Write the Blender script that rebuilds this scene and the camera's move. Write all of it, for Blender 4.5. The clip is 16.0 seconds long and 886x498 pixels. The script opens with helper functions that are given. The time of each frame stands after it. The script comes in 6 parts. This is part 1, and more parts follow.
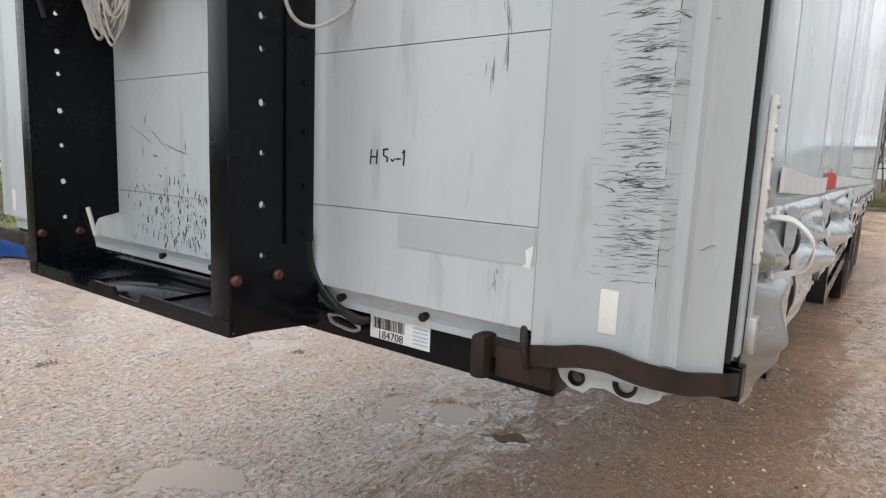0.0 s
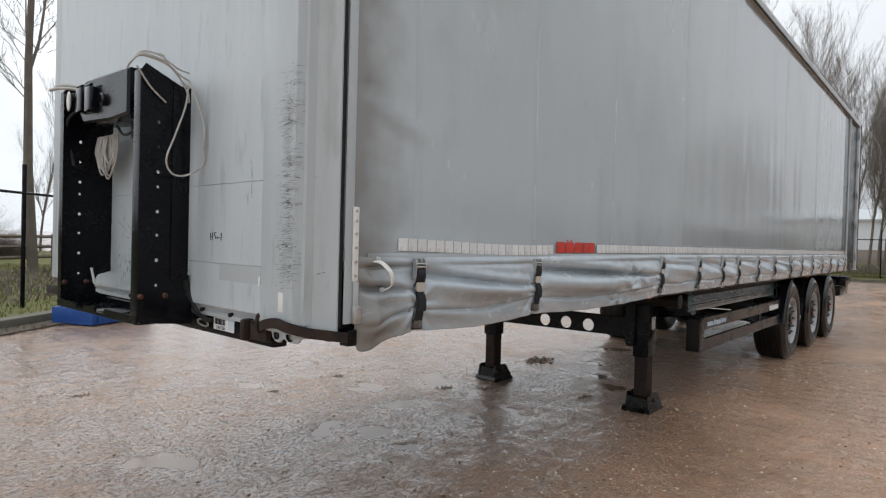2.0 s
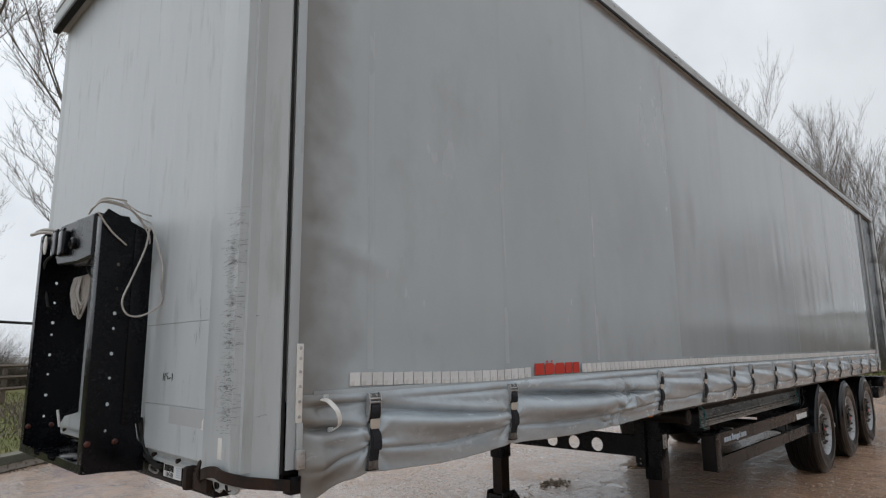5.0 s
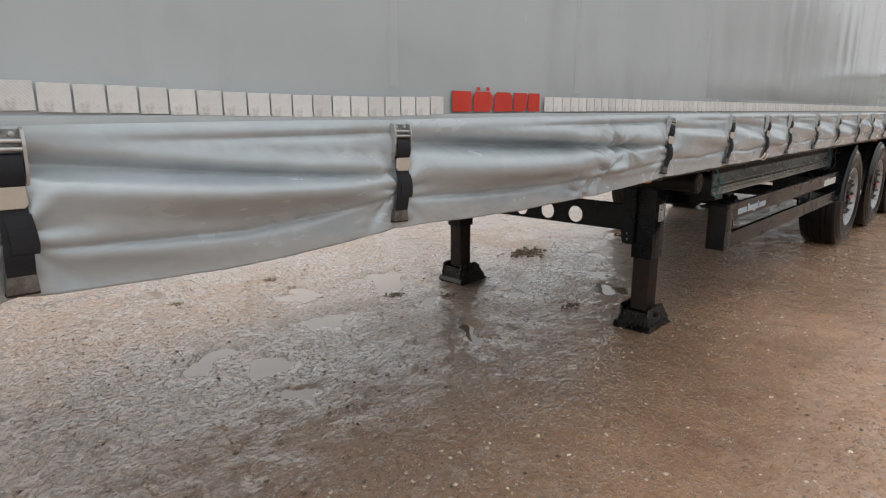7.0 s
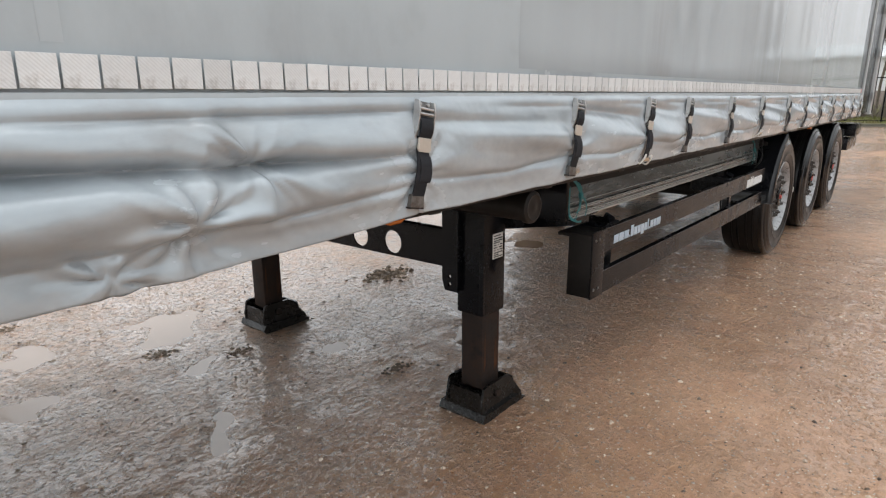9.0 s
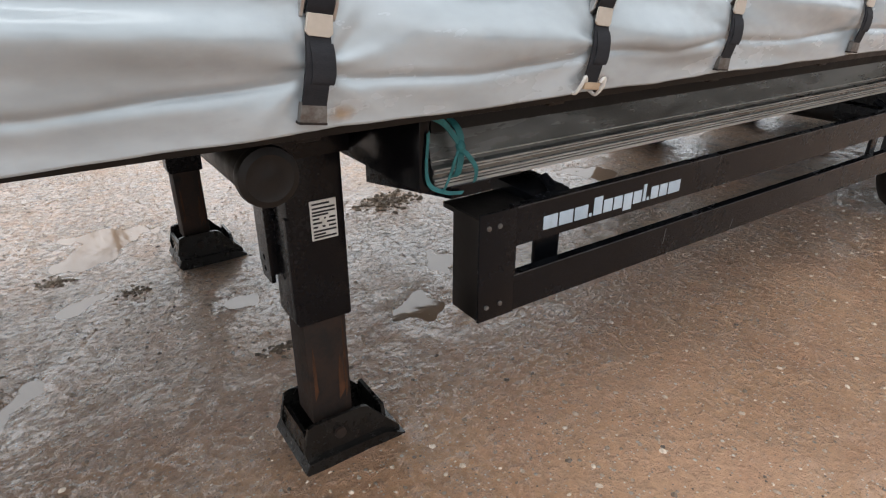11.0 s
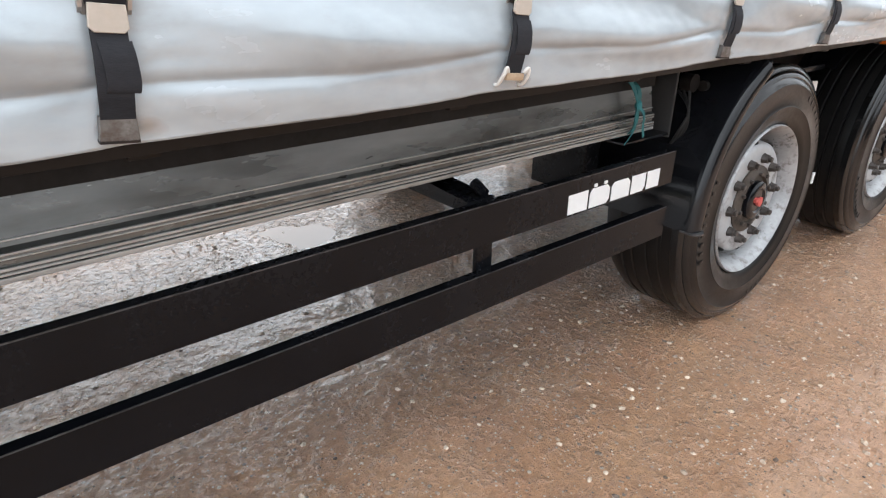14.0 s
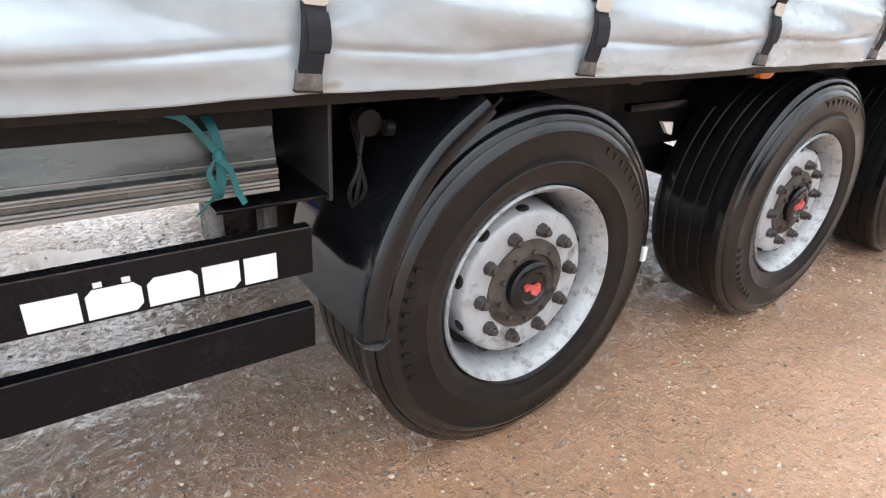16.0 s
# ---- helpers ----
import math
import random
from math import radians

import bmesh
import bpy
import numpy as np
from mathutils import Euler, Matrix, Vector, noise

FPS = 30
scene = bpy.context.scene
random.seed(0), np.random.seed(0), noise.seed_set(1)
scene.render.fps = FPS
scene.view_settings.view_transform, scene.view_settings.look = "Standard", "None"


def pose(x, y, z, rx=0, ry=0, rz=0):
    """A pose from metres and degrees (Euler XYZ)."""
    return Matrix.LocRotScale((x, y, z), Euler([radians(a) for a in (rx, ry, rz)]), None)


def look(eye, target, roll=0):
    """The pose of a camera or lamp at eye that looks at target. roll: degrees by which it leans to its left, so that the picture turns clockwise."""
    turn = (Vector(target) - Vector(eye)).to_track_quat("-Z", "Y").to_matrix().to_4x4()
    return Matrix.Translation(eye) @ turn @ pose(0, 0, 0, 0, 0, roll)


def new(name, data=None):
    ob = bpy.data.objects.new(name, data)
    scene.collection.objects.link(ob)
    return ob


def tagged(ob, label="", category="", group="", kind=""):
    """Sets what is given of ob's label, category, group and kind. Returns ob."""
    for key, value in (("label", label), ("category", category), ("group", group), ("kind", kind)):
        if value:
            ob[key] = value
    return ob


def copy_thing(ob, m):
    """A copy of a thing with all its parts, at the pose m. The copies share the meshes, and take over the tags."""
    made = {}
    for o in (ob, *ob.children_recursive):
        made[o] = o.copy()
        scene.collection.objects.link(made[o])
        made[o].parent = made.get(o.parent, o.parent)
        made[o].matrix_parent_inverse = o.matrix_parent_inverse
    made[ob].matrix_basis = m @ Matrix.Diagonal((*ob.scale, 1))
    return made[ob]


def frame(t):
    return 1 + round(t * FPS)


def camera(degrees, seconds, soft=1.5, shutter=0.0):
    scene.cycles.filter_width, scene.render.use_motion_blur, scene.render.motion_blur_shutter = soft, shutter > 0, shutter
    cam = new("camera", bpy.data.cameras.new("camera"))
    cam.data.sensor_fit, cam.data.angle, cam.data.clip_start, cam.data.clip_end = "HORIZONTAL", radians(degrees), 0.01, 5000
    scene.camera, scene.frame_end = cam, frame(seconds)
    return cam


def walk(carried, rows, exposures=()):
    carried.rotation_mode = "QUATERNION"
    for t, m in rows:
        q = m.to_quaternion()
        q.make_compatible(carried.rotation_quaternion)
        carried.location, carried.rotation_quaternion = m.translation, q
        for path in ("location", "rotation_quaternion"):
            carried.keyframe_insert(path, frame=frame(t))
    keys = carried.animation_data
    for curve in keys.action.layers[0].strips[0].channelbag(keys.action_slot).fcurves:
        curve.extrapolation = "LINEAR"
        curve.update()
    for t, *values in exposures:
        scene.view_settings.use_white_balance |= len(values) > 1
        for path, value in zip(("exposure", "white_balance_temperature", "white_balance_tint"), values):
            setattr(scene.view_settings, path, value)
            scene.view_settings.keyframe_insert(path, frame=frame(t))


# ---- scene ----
cam = camera(73.2, 16.0, soft=1.2)
PATH = [
    (0, (-1.255, -0.169, 1.439), (0.346, 0.995, 1.155), 2.4),
    (0.5, (-1.369, -0.529, 1.432), (0.231, 0.646, 1.188), 0.7),
    (1, (-1.441, -0.901, 1.465), (0.124, 0.329, 1.268), 1.8),
    (1.5, (-1.435, -1.328, 1.472), (0.058, -0.003, 1.353), 3.7),
    (2, (-1.57, -1.643, 1.451), (-0.065, -0.326, 1.425), 1.5),
    (2.5, (-1.654, -1.874, 1.509), (-0.164, -0.54, 1.565), 1.9),
    (3, (-1.636, -1.945, 1.545), (-0.205, -0.583, 1.854), 0.3),
    (3.2, (-1.639, -1.972, 1.569), (-0.235, -0.631, 2.049), -0.3),
    (5.3, (-1.228, -1.724, 1.53), (0.211, -0.357, 1.783), -1.0),
    (5.5, (-1.129, -1.632, 1.527), (0.31, -0.249, 1.659), -1.4),
    (6, (-0.812, -1.48, 1.478), (0.665, -0.14, 1.32), -3.2),
    (6.5, (-0.398, -1.357, 1.443), (0.98, 0.046, 1.08), 0.1),
    (7, (-0.068, -1.215, 1.405), (1.331, 0.142, 0.957), -0.1),
    (7.5, (0.27, -1.076, 1.399), (1.719, 0.179, 0.831), -2.5),
    (8, (0.723, -1.065, 1.399), (2.218, 0.169, 0.909), -0.2),
    (8.2, (0.896, -1.044, 1.413), (2.403, 0.181, 0.933), -0.1),
    (10.3, (2.554, -0.95, 1.352), (3.728, 0.496, 0.623), 1.5),
    (10.5, (2.698, -0.926, 1.354), (3.78, 0.545, 0.539), 2.1),
    (11, (3.028, -0.957, 1.348), (4.045, 0.549, 0.514), 0.1),
    (11.5, (3.387, -1.061, 1.362), (4.393, 0.453, 0.528), 1.2),
    (12, (3.689, -1.064, 1.338), (4.697, 0.451, 0.51), 0.0),
    (12.5, (4.021, -0.972, 1.341), (4.987, 0.536, 0.45), 2.1),
    (13, (4.347, -0.965, 1.309), (5.352, 0.5, 0.391), -0.1),
    (13.5, (4.722, -0.975, 1.347), (5.735, 0.521, 0.489), 1.2),
    (14, (5.087, -0.899, 1.328), (6.225, 0.518, 0.494), 0.5),
    (14.5, (5.421, -0.903, 1.332), (6.605, 0.453, 0.46), 1.7),
    (15, (5.777, -1.008, 1.317), (6.923, 0.373, 0.434), 2.2),
    (15.5, (6.038, -1.054, 1.33), (7.108, 0.4, 0.468), 0.6),
    (16, (6.382, -0.989, 1.321), (7.45, 0.477, 0.477), 3.7),
]
walk(cam, [(t, look(eye, target, roll)) for t, eye, target, roll in PATH],
     exposures=[(0, 0.64, 6500, 10), (1, 0.42, 6500, 10), (2, 0.16, 6400, 10), (2.5, 0.14, 6350, 10), (3.2, -0.18, 6250, 10), (5.3, -0.16, 6450, 10), (6.1, 0.3, 6700, 10), (7, 0.36, 6700, 10), (8.2, 0.62, 6600, 10), (10.4, 0.82, 6500, 10), (13.5, 1.34, 6300, 10), (14.6, 1.38, 6300, 10), (16, 1.64, 6250, 10)])
SKY = 0.1
TREE1, TREE2 = (4.45, 21.9), (0.55, 13.2)

# ---------- world, sun, exposure ----------
world = bpy.data.worlds.new("overcast_sky")
scene.world = world
world.use_nodes = True
wn, wl = world.node_tree.nodes, world.node_tree.links
background = wn["Background"]
sky = wn.new("ShaderNodeTexSky")
sky.sky_type, sky.sun_disc = "NISHITA", False
sky.sun_elevation, sky.sun_rotation = radians(73), radians(8)
sky.dust_density, sky.air_density = 4.0, 1.0
desat = wn.new("ShaderNodeHueSaturation")
desat.inputs["Saturation"].default_value = 0.12
wl.new(sky.outputs[0], desat.inputs["Color"])
clouds = wn.new("ShaderNodeTexNoise")
clouds.inputs["Scale"].default_value, clouds.inputs["Detail"].default_value = 2.2, 5
wcoord = wn.new("ShaderNodeTexCoord")
wl.new(wcoord.outputs["Generated"], clouds.inputs["Vector"])
cramp = wn.new("ShaderNodeValToRGB")
cramp.color_ramp.elements[0].position, cramp.color_ramp.elements[0].color = 0.32, (6.5, 6.85, 7.2, 1)
cramp.color_ramp.elements[1].position, cramp.color_ramp.elements[1].color = 0.68, (10.7, 11.1, 11.5, 1)
wl.new(clouds.outputs["Fac"], cramp.inputs["Fac"])
# thin cloud: brighter all round the hidden sun, duller on the other side
toward = wn.new("ShaderNodeVectorMath")
toward.operation = "DOT_PRODUCT"
toward.inputs[1].default_value = (-0.45, 0.45, 0.77)
wl.new(wcoord.outputs["Generated"], toward.inputs[0])
glow = wn.new("ShaderNodeMapRange")
glow.interpolation_type = "SMOOTHSTEP"
glow.inputs["From Min"].default_value, glow.inputs["From Max"].default_value = -0.5, 0.9
glow.inputs["To Min"].default_value, glow.inputs["To Max"].default_value = 0.64, 1.3
wl.new(toward.outputs["Value"], glow.inputs["Value"])
# an overcast sky is duller near the horizon
up = wn.new("ShaderNodeSeparateXYZ")
wl.new(wcoord.outputs["Generated"], up.inputs[0])
rise = wn.new("ShaderNodeMapRange")
rise.inputs["To Min"].default_value, rise.inputs["To Max"].default_value = 1.05, 1.15
wl.new(up.outputs["Z"], rise.inputs["Value"])
both = wn.new("ShaderNodeMath")
both.operation = "MULTIPLY"
wl.new(glow.outputs[0], both.inputs[0])
wl.new(rise.outputs[0], both.inputs[1])
lit = wn.new("ShaderNodeVectorMath")
lit.operation = "SCALE"
wl.new(cramp.outputs[0], lit.inputs[0])
wl.new(both.outputs[0], lit.inputs["Scale"])
veil = wn.new("ShaderNodeMix")
veil.data_type = "RGBA"
veil.inputs["Factor"].default_value = 0.88
wl.new(desat.outputs[0], veil.inputs["A"])
wl.new(lit.outputs[0], veil.inputs["B"])
wl.new(veil.outputs["Result"], background.inputs["Color"])
background.inputs["Strength"].default_value = SKY
sun = new("sun", bpy.data.lights.new("sun", "SUN"))
sun.data.energy, sun.data.angle, sun.data.color = 0.55, radians(50), (1.0, 0.985, 0.96)
sun.matrix_world = look((4.5, 3.5, 12), (4, 0, 0))


# ---------- materials ----------
def surf(name, c1, c2, rough=(0.4, 0.6), metal=0.0, scale=3.0, fine=60.0, bump=0.1, dist=0.004, coat=0.0,
         dirt=None, dirt_amount=0.45, dirt_scale=6.0, stretch=(1, 1, 1), spec=0.5, per_object=0.0):
    """Two-scale procedural surface: broad colour change, fine grain, dirt patches, bump."""
    m = bpy.data.materials.new(name)
    m.use_nodes = True
    n, l = m.node_tree.nodes, m.node_tree.links
    b = n["Principled BSDF"]
    tc = n.new("ShaderNodeTexCoord")
    mp = n.new("ShaderNodeMapping")
    mp.inputs["Scale"].default_value = stretch
    l.new(tc.outputs["Object"], mp.inputs["Vector"])
    big = n.new("ShaderNodeTexNoise")
    big.inputs["Scale"].default_value, big.inputs["Detail"].default_value = scale, 6
    small = n.new("ShaderNodeTexNoise")
    small.inputs["Scale"].default_value, small.inputs["Detail"].default_value = fine, 4
    l.new(mp.outputs[0], big.inputs["Vector"])
    l.new(mp.outputs[0], small.inputs["Vector"])
    avg = n.new("ShaderNodeMath")
    avg.operation = "MULTIPLY_ADD"
    avg.inputs[1].default_value = 0.35
    l.new(small.outputs["Fac"], avg.inputs[0])
    sc = n.new("ShaderNodeMath")
    sc.operation = "MULTIPLY"
    sc.inputs[1].default_value = 0.65
    l.new(big.outputs["Fac"], sc.inputs[0])
    l.new(sc.outputs[0], avg.inputs[2])
    ramp = n.new("ShaderNodeValToRGB")
    ramp.color_ramp.elements[0].position, ramp.color_ramp.elements[0].color = 0.34, (*c1, 1)
    ramp.color_ramp.elements[1].position, ramp.color_ramp.elements[1].color = 0.66, (*c2, 1)
    l.new(avg.outputs[0], ramp.inputs["Fac"])
    out = ramp.outputs["Color"]
    if dirt:
        dn = n.new("ShaderNodeTexNoise")
        dn.inputs["Scale"].default_value, dn.inputs["Detail"].default_value = dirt_scale, 8
        dn.inputs["Roughness"].default_value = 0.65
        l.new(mp.outputs[0], dn.inputs["Vector"])
        dr = n.new("ShaderNodeMapRange")
        dr.inputs["From Min"].default_value, dr.inputs["From Max"].default_value = 0.72 - dirt_amount * 0.4, 0.86 - dirt_amount * 0.3
        l.new(dn.outputs["Fac"], dr.inputs["Value"])
        mx = n.new("ShaderNodeMix")
        mx.data_type = "RGBA"
        l.new(dr.outputs[0], mx.inputs["Factor"])
        l.new(out, mx.inputs["A"])
        mx.inputs["B"].default_value = (*dirt, 1)
        out = mx.outputs["Result"]
    if per_object:
        info = n.new("ShaderNodeObjectInfo")
        pr = n.new("ShaderNodeMapRange")
        pr.inputs["To Min"].default_value, pr.inputs["To Max"].default_value = 1 - per_object, 1 + per_object
        l.new(info.outputs["Random"], pr.inputs["Value"])
        hs = n.new("ShaderNodeHueSaturation")
        l.new(pr.outputs[0], hs.inputs["Value"])
        l.new(out, hs.inputs["Color"])
        out = hs.outputs["Color"]
    l.new(out, b.inputs["Base Color"])
    rr = n.new("ShaderNodeMapRange")
    rr.inputs["From Min"].default_value, rr.inputs["From Max"].default_value = 0.35, 0.65
    rr.inputs["To Min"].default_value, rr.inputs["To Max"].default_value = rough
    l.new(avg.outputs[0], rr.inputs["Value"])
    l.new(rr.outputs[0], b.inputs["Roughness"])
    b.inputs["Metallic"].default_value = metal
    b.inputs["Coat Weight"].default_value = coat
    b.inputs["Coat Roughness"].default_value = 0.12
    b.inputs["Specular IOR Level"].default_value = spec
    if bump:
        bp = n.new("ShaderNodeBump")
        bp.inputs["Strength"].default_value, bp.inputs["Distance"].default_value = bump, dist
        l.new(avg.outputs[0], bp.inputs["Height"])
        l.new(bp.outputs[0], b.inputs["Normal"])
    return m


GREY = surf("grey_paint", (0.43, 0.462, 0.475), (0.50, 0.53, 0.543), (0.3, 0.45), scale=1.2, fine=7, bump=0.08,
            dirt=(0.33, 0.345, 0.345), dirt_amount=0.4, dirt_scale=5, stretch=(1, 3, 0.5), coat=0.03, spec=0.35)
GREY_DARK = surf("weathered_grey_paint", (0.41, 0.438, 0.447), (0.47, 0.498, 0.507), (0.35, 0.5), scale=1.5, fine=9,
                 dirt=(0.35, 0.37, 0.365), dirt_amount=0.5, dirt_scale=7, stretch=(1.5, 3, 0.3), spec=0.35)
PATCH = surf("touch_up_paint", (0.385, 0.40, 0.408), (0.42, 0.435, 0.442), (0.5, 0.6), scale=4, fine=40)
CURTAIN = surf("curtain_tarpaulin", (0.388, 0.431, 0.453), (0.441, 0.486, 0.508), (0.10, 0.32), scale=0.9, fine=5, bump=0.06, dist=0.01,
               dirt=(0.30, 0.32, 0.33), dirt_amount=0.45, dirt_scale=0.8, stretch=(1.2, 1, 0.6), coat=0.12)
GLOSSY = surf("clean_curtain_tarpaulin", (0.34, 0.36, 0.36), (0.38, 0.40, 0.40), (0.06, 0.16), scale=0.8, fine=4, bump=0.03, dist=0.01,
              dirt=(0.30, 0.31, 0.31), dirt_amount=0.4, dirt_scale=1.2, stretch=(2.2, 1, 0.3), coat=0.4)
WASHED = surf("rain_washed_tarpaulin", (0.365, 0.40, 0.418), (0.41, 0.447, 0.465), (0.07, 0.15), scale=0.8, fine=4, bump=0.03, dist=0.01,
              dirt=(0.31, 0.325, 0.33), dirt_amount=0.45, dirt_scale=1.0, stretch=(2.0, 1, 0.3), coat=0.35)
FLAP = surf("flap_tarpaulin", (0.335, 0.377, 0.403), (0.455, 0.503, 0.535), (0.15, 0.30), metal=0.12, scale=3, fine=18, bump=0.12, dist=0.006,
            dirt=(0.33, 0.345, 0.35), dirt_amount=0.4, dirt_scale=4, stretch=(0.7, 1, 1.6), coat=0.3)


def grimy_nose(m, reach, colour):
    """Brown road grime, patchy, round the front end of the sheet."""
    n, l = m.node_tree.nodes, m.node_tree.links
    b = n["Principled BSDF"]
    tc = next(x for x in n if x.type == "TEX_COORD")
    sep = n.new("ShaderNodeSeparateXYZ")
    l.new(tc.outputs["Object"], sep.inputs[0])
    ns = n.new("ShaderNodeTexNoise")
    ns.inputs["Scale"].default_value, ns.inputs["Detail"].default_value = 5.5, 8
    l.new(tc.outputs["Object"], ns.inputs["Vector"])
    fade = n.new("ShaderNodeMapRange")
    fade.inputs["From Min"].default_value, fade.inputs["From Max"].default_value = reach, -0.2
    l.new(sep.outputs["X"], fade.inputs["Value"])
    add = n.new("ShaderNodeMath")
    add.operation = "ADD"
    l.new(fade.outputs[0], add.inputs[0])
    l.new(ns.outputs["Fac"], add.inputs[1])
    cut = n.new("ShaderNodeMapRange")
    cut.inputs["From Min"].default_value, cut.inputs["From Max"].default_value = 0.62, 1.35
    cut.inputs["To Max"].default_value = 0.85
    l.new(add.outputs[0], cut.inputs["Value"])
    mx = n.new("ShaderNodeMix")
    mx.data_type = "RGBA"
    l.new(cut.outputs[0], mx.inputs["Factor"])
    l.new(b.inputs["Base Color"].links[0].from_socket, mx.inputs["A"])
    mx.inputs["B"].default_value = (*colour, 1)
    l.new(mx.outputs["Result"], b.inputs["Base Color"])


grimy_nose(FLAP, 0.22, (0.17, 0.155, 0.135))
grimy_nose(CURTAIN, 0.12, (0.20, 0.195, 0.185))
SEAM = surf("curtain_weld", (0.38, 0.42, 0.44), (0.43, 0.471, 0.492), (0.2, 0.36), scale=0.9, fine=5, bump=0.05, stretch=(1.6, 1, 0.45), coat=0.12)
WELD = surf("welded_hem", (0.42, 0.44, 0.44), (0.48, 0.50, 0.50), (0.3, 0.45), scale=4, fine=40, dirt=(0.30, 0.30, 0.29), dirt_amount=0.5)
BLACK = surf("black_lacquered_steel", (0.0022, 0.0025, 0.0036), (0.006, 0.0066, 0.0085), (0.14, 0.32), scale=5, fine=70, bump=0.12,
             dirt=(0.013, 0.0125, 0.012), dirt_amount=0.2, dirt_scale=9, spec=0.18)
BLACK_GLOSS = surf("wet_black_plastic", (0.004, 0.0044, 0.0055), (0.010, 0.0108, 0.013), (0.05, 0.16), scale=4, fine=50, bump=0.1,
                   dirt=(0.018, 0.016, 0.014), dirt_amount=0.2, dirt_scale=7, spec=0.3, coat=0.15)
CHASSIS = surf("grimy_chassis_steel", (0.008, 0.0074, 0.007), (0.02, 0.017, 0.0155), (0.3, 0.6), scale=4, fine=40, bump=0.2,
               dirt=(0.045, 0.034, 0.026), dirt_amount=0.36, dirt_scale=8, spec=0.2)
RUST = surf("rusty_steel", (0.012, 0.0105, 0.01), (0.042, 0.024, 0.017), (0.5, 0.8), scale=9, fine=80, bump=0.35,
            dirt=(0.012, 0.011, 0.011), dirt_amount=0.55, dirt_scale=14, spec=0.25)
RUBBER = surf("tyre_rubber", (0.004, 0.004, 0.0042), (0.010, 0.0096, 0.0093), (0.3, 0.5), scale=6, fine=90, bump=0.15,
              dirt=(0.022, 0.0185, 0.016), dirt_amount=0.35, dirt_scale=7, spec=0.12, coat=0.35)
WET_RUBBER = surf("wet_tyre_rubber", (0.0035, 0.0036, 0.004), (0.008, 0.008, 0.0085), (0.08, 0.22), scale=9, fine=70, bump=0.12, spec=0.35, coat=0.3)
RIM = surf("silver_rim_paint", (0.27, 0.275, 0.28), (0.42, 0.425, 0.432), (0.25, 0.45), metal=0.15, scale=7, fine=60, bump=0.15,
           dirt=(0.13, 0.11, 0.092), dirt_amount=0.5, dirt_scale=24)
DISC = surf("pale_disc_paint", (0.34, 0.352, 0.362), (0.45, 0.46, 0.47), (0.3, 0.5), metal=0.1, scale=7, fine=60, bump=0.1,
            dirt=(0.085, 0.066, 0.052), dirt_amount=0.42, dirt_scale=10)
ORANGE_RUST = surf("orange_rust", (0.30, 0.20, 0.12), (0.46, 0.35, 0.24), (0.6, 0.8), scale=30, fine=150, bump=0.3)
# worn metal of scratches and cut edge, also the rails' painted highlights
BARE_HIGHLIGHT = surf("worn_edge_and_highlight", (0.05, 0.05, 0.052), (0.12, 0.12, 0.125), (0.3, 0.5), metal=0.6, scale=10, fine=90, bump=0.1, dirt=(0.01, 0.01, 0.01), dirt_amount=0.5, dirt_scale=30)
HUB = surf("brown_grimy_hub", (0.04, 0.032, 0.027), (0.10, 0.082, 0.068), (0.5, 0.8), scale=14, fine=90, bump=0.4,
           dirt=(0.02, 0.018, 0.016), dirt_amount=0.5, dirt_scale=22, spec=0.25)
NUT = surf("weathered_nut_steel", (0.035, 0.03, 0.028), (0.085, 0.073, 0.065), (0.35, 0.6), metal=0.4, scale=30, fine=150, bump=0.3)
# greyer copy of the black plate, with the pocket's light in its colour
RACK_LIT = surf("lit_rack_steel", (0.022, 0.022, 0.022), (0.045, 0.044, 0.043), (0.4, 0.6), scale=6, fine=60, bump=0.15, dirt=(0.015, 0.014, 0.013), dirt_amount=0.4)
# brighter aluminium with the ground's reflection put into its colour
ALU_LIT_EDGE = surf("lit_aluminium_edge", (0.30, 0.31, 0.305), (0.46, 0.465, 0.455), (0.25, 0.45), metal=0.6, scale=3, fine=40, bump=0.15, dist=0.002,
                dirt=(0.08, 0.078, 0.07), dirt_amount=0.45, dirt_scale=9, stretch=(0.3, 1, 1))
ALU = surf("wet_aluminium", (0.10, 0.105, 0.102), (0.20, 0.206, 0.202), (0.16, 0.36), metal=0.7, scale=2.5, fine=35, bump=0.15, dist=0.002,
           dirt=(0.05, 0.048, 0.043), dirt_amount=0.6, dirt_scale=6, stretch=(0.25, 1, 1))
STEEL = surf("galvanised_steel", (0.38, 0.38, 0.375), (0.55, 0.55, 0.545), (0.3, 0.5), metal=0.8, scale=12, fine=80, bump=0.2,
             dirt=(0.16, 0.12, 0.09), dirt_amount=0.35, dirt_scale=18)
BUCKLE = surf("worn_buckle_steel", (0.14, 0.14, 0.14), (0.30, 0.30, 0.295), (0.3, 0.5), metal=0.8, scale=20, fine=120, bump=0.2,
              dirt=(0.03, 0.03, 0.03), dirt_amount=0.5, dirt_scale=25)
CLIP = surf("stained_clip_steel", (0.08, 0.075, 0.07), (0.20, 0.19, 0.18), (0.35, 0.6), metal=0.5, scale=20, fine=120, bump=0.2,
            dirt=(0.06, 0.032, 0.018), dirt_amount=0.5, dirt_scale=25)
WEB = surf("black_webbing", (0.012, 0.013, 0.016), (0.03, 0.031, 0.036), (0.6, 0.8), scale=20, fine=400, bump=0.5, dist=0.002, stretch=(0.3, 1, 2), spec=0.2)
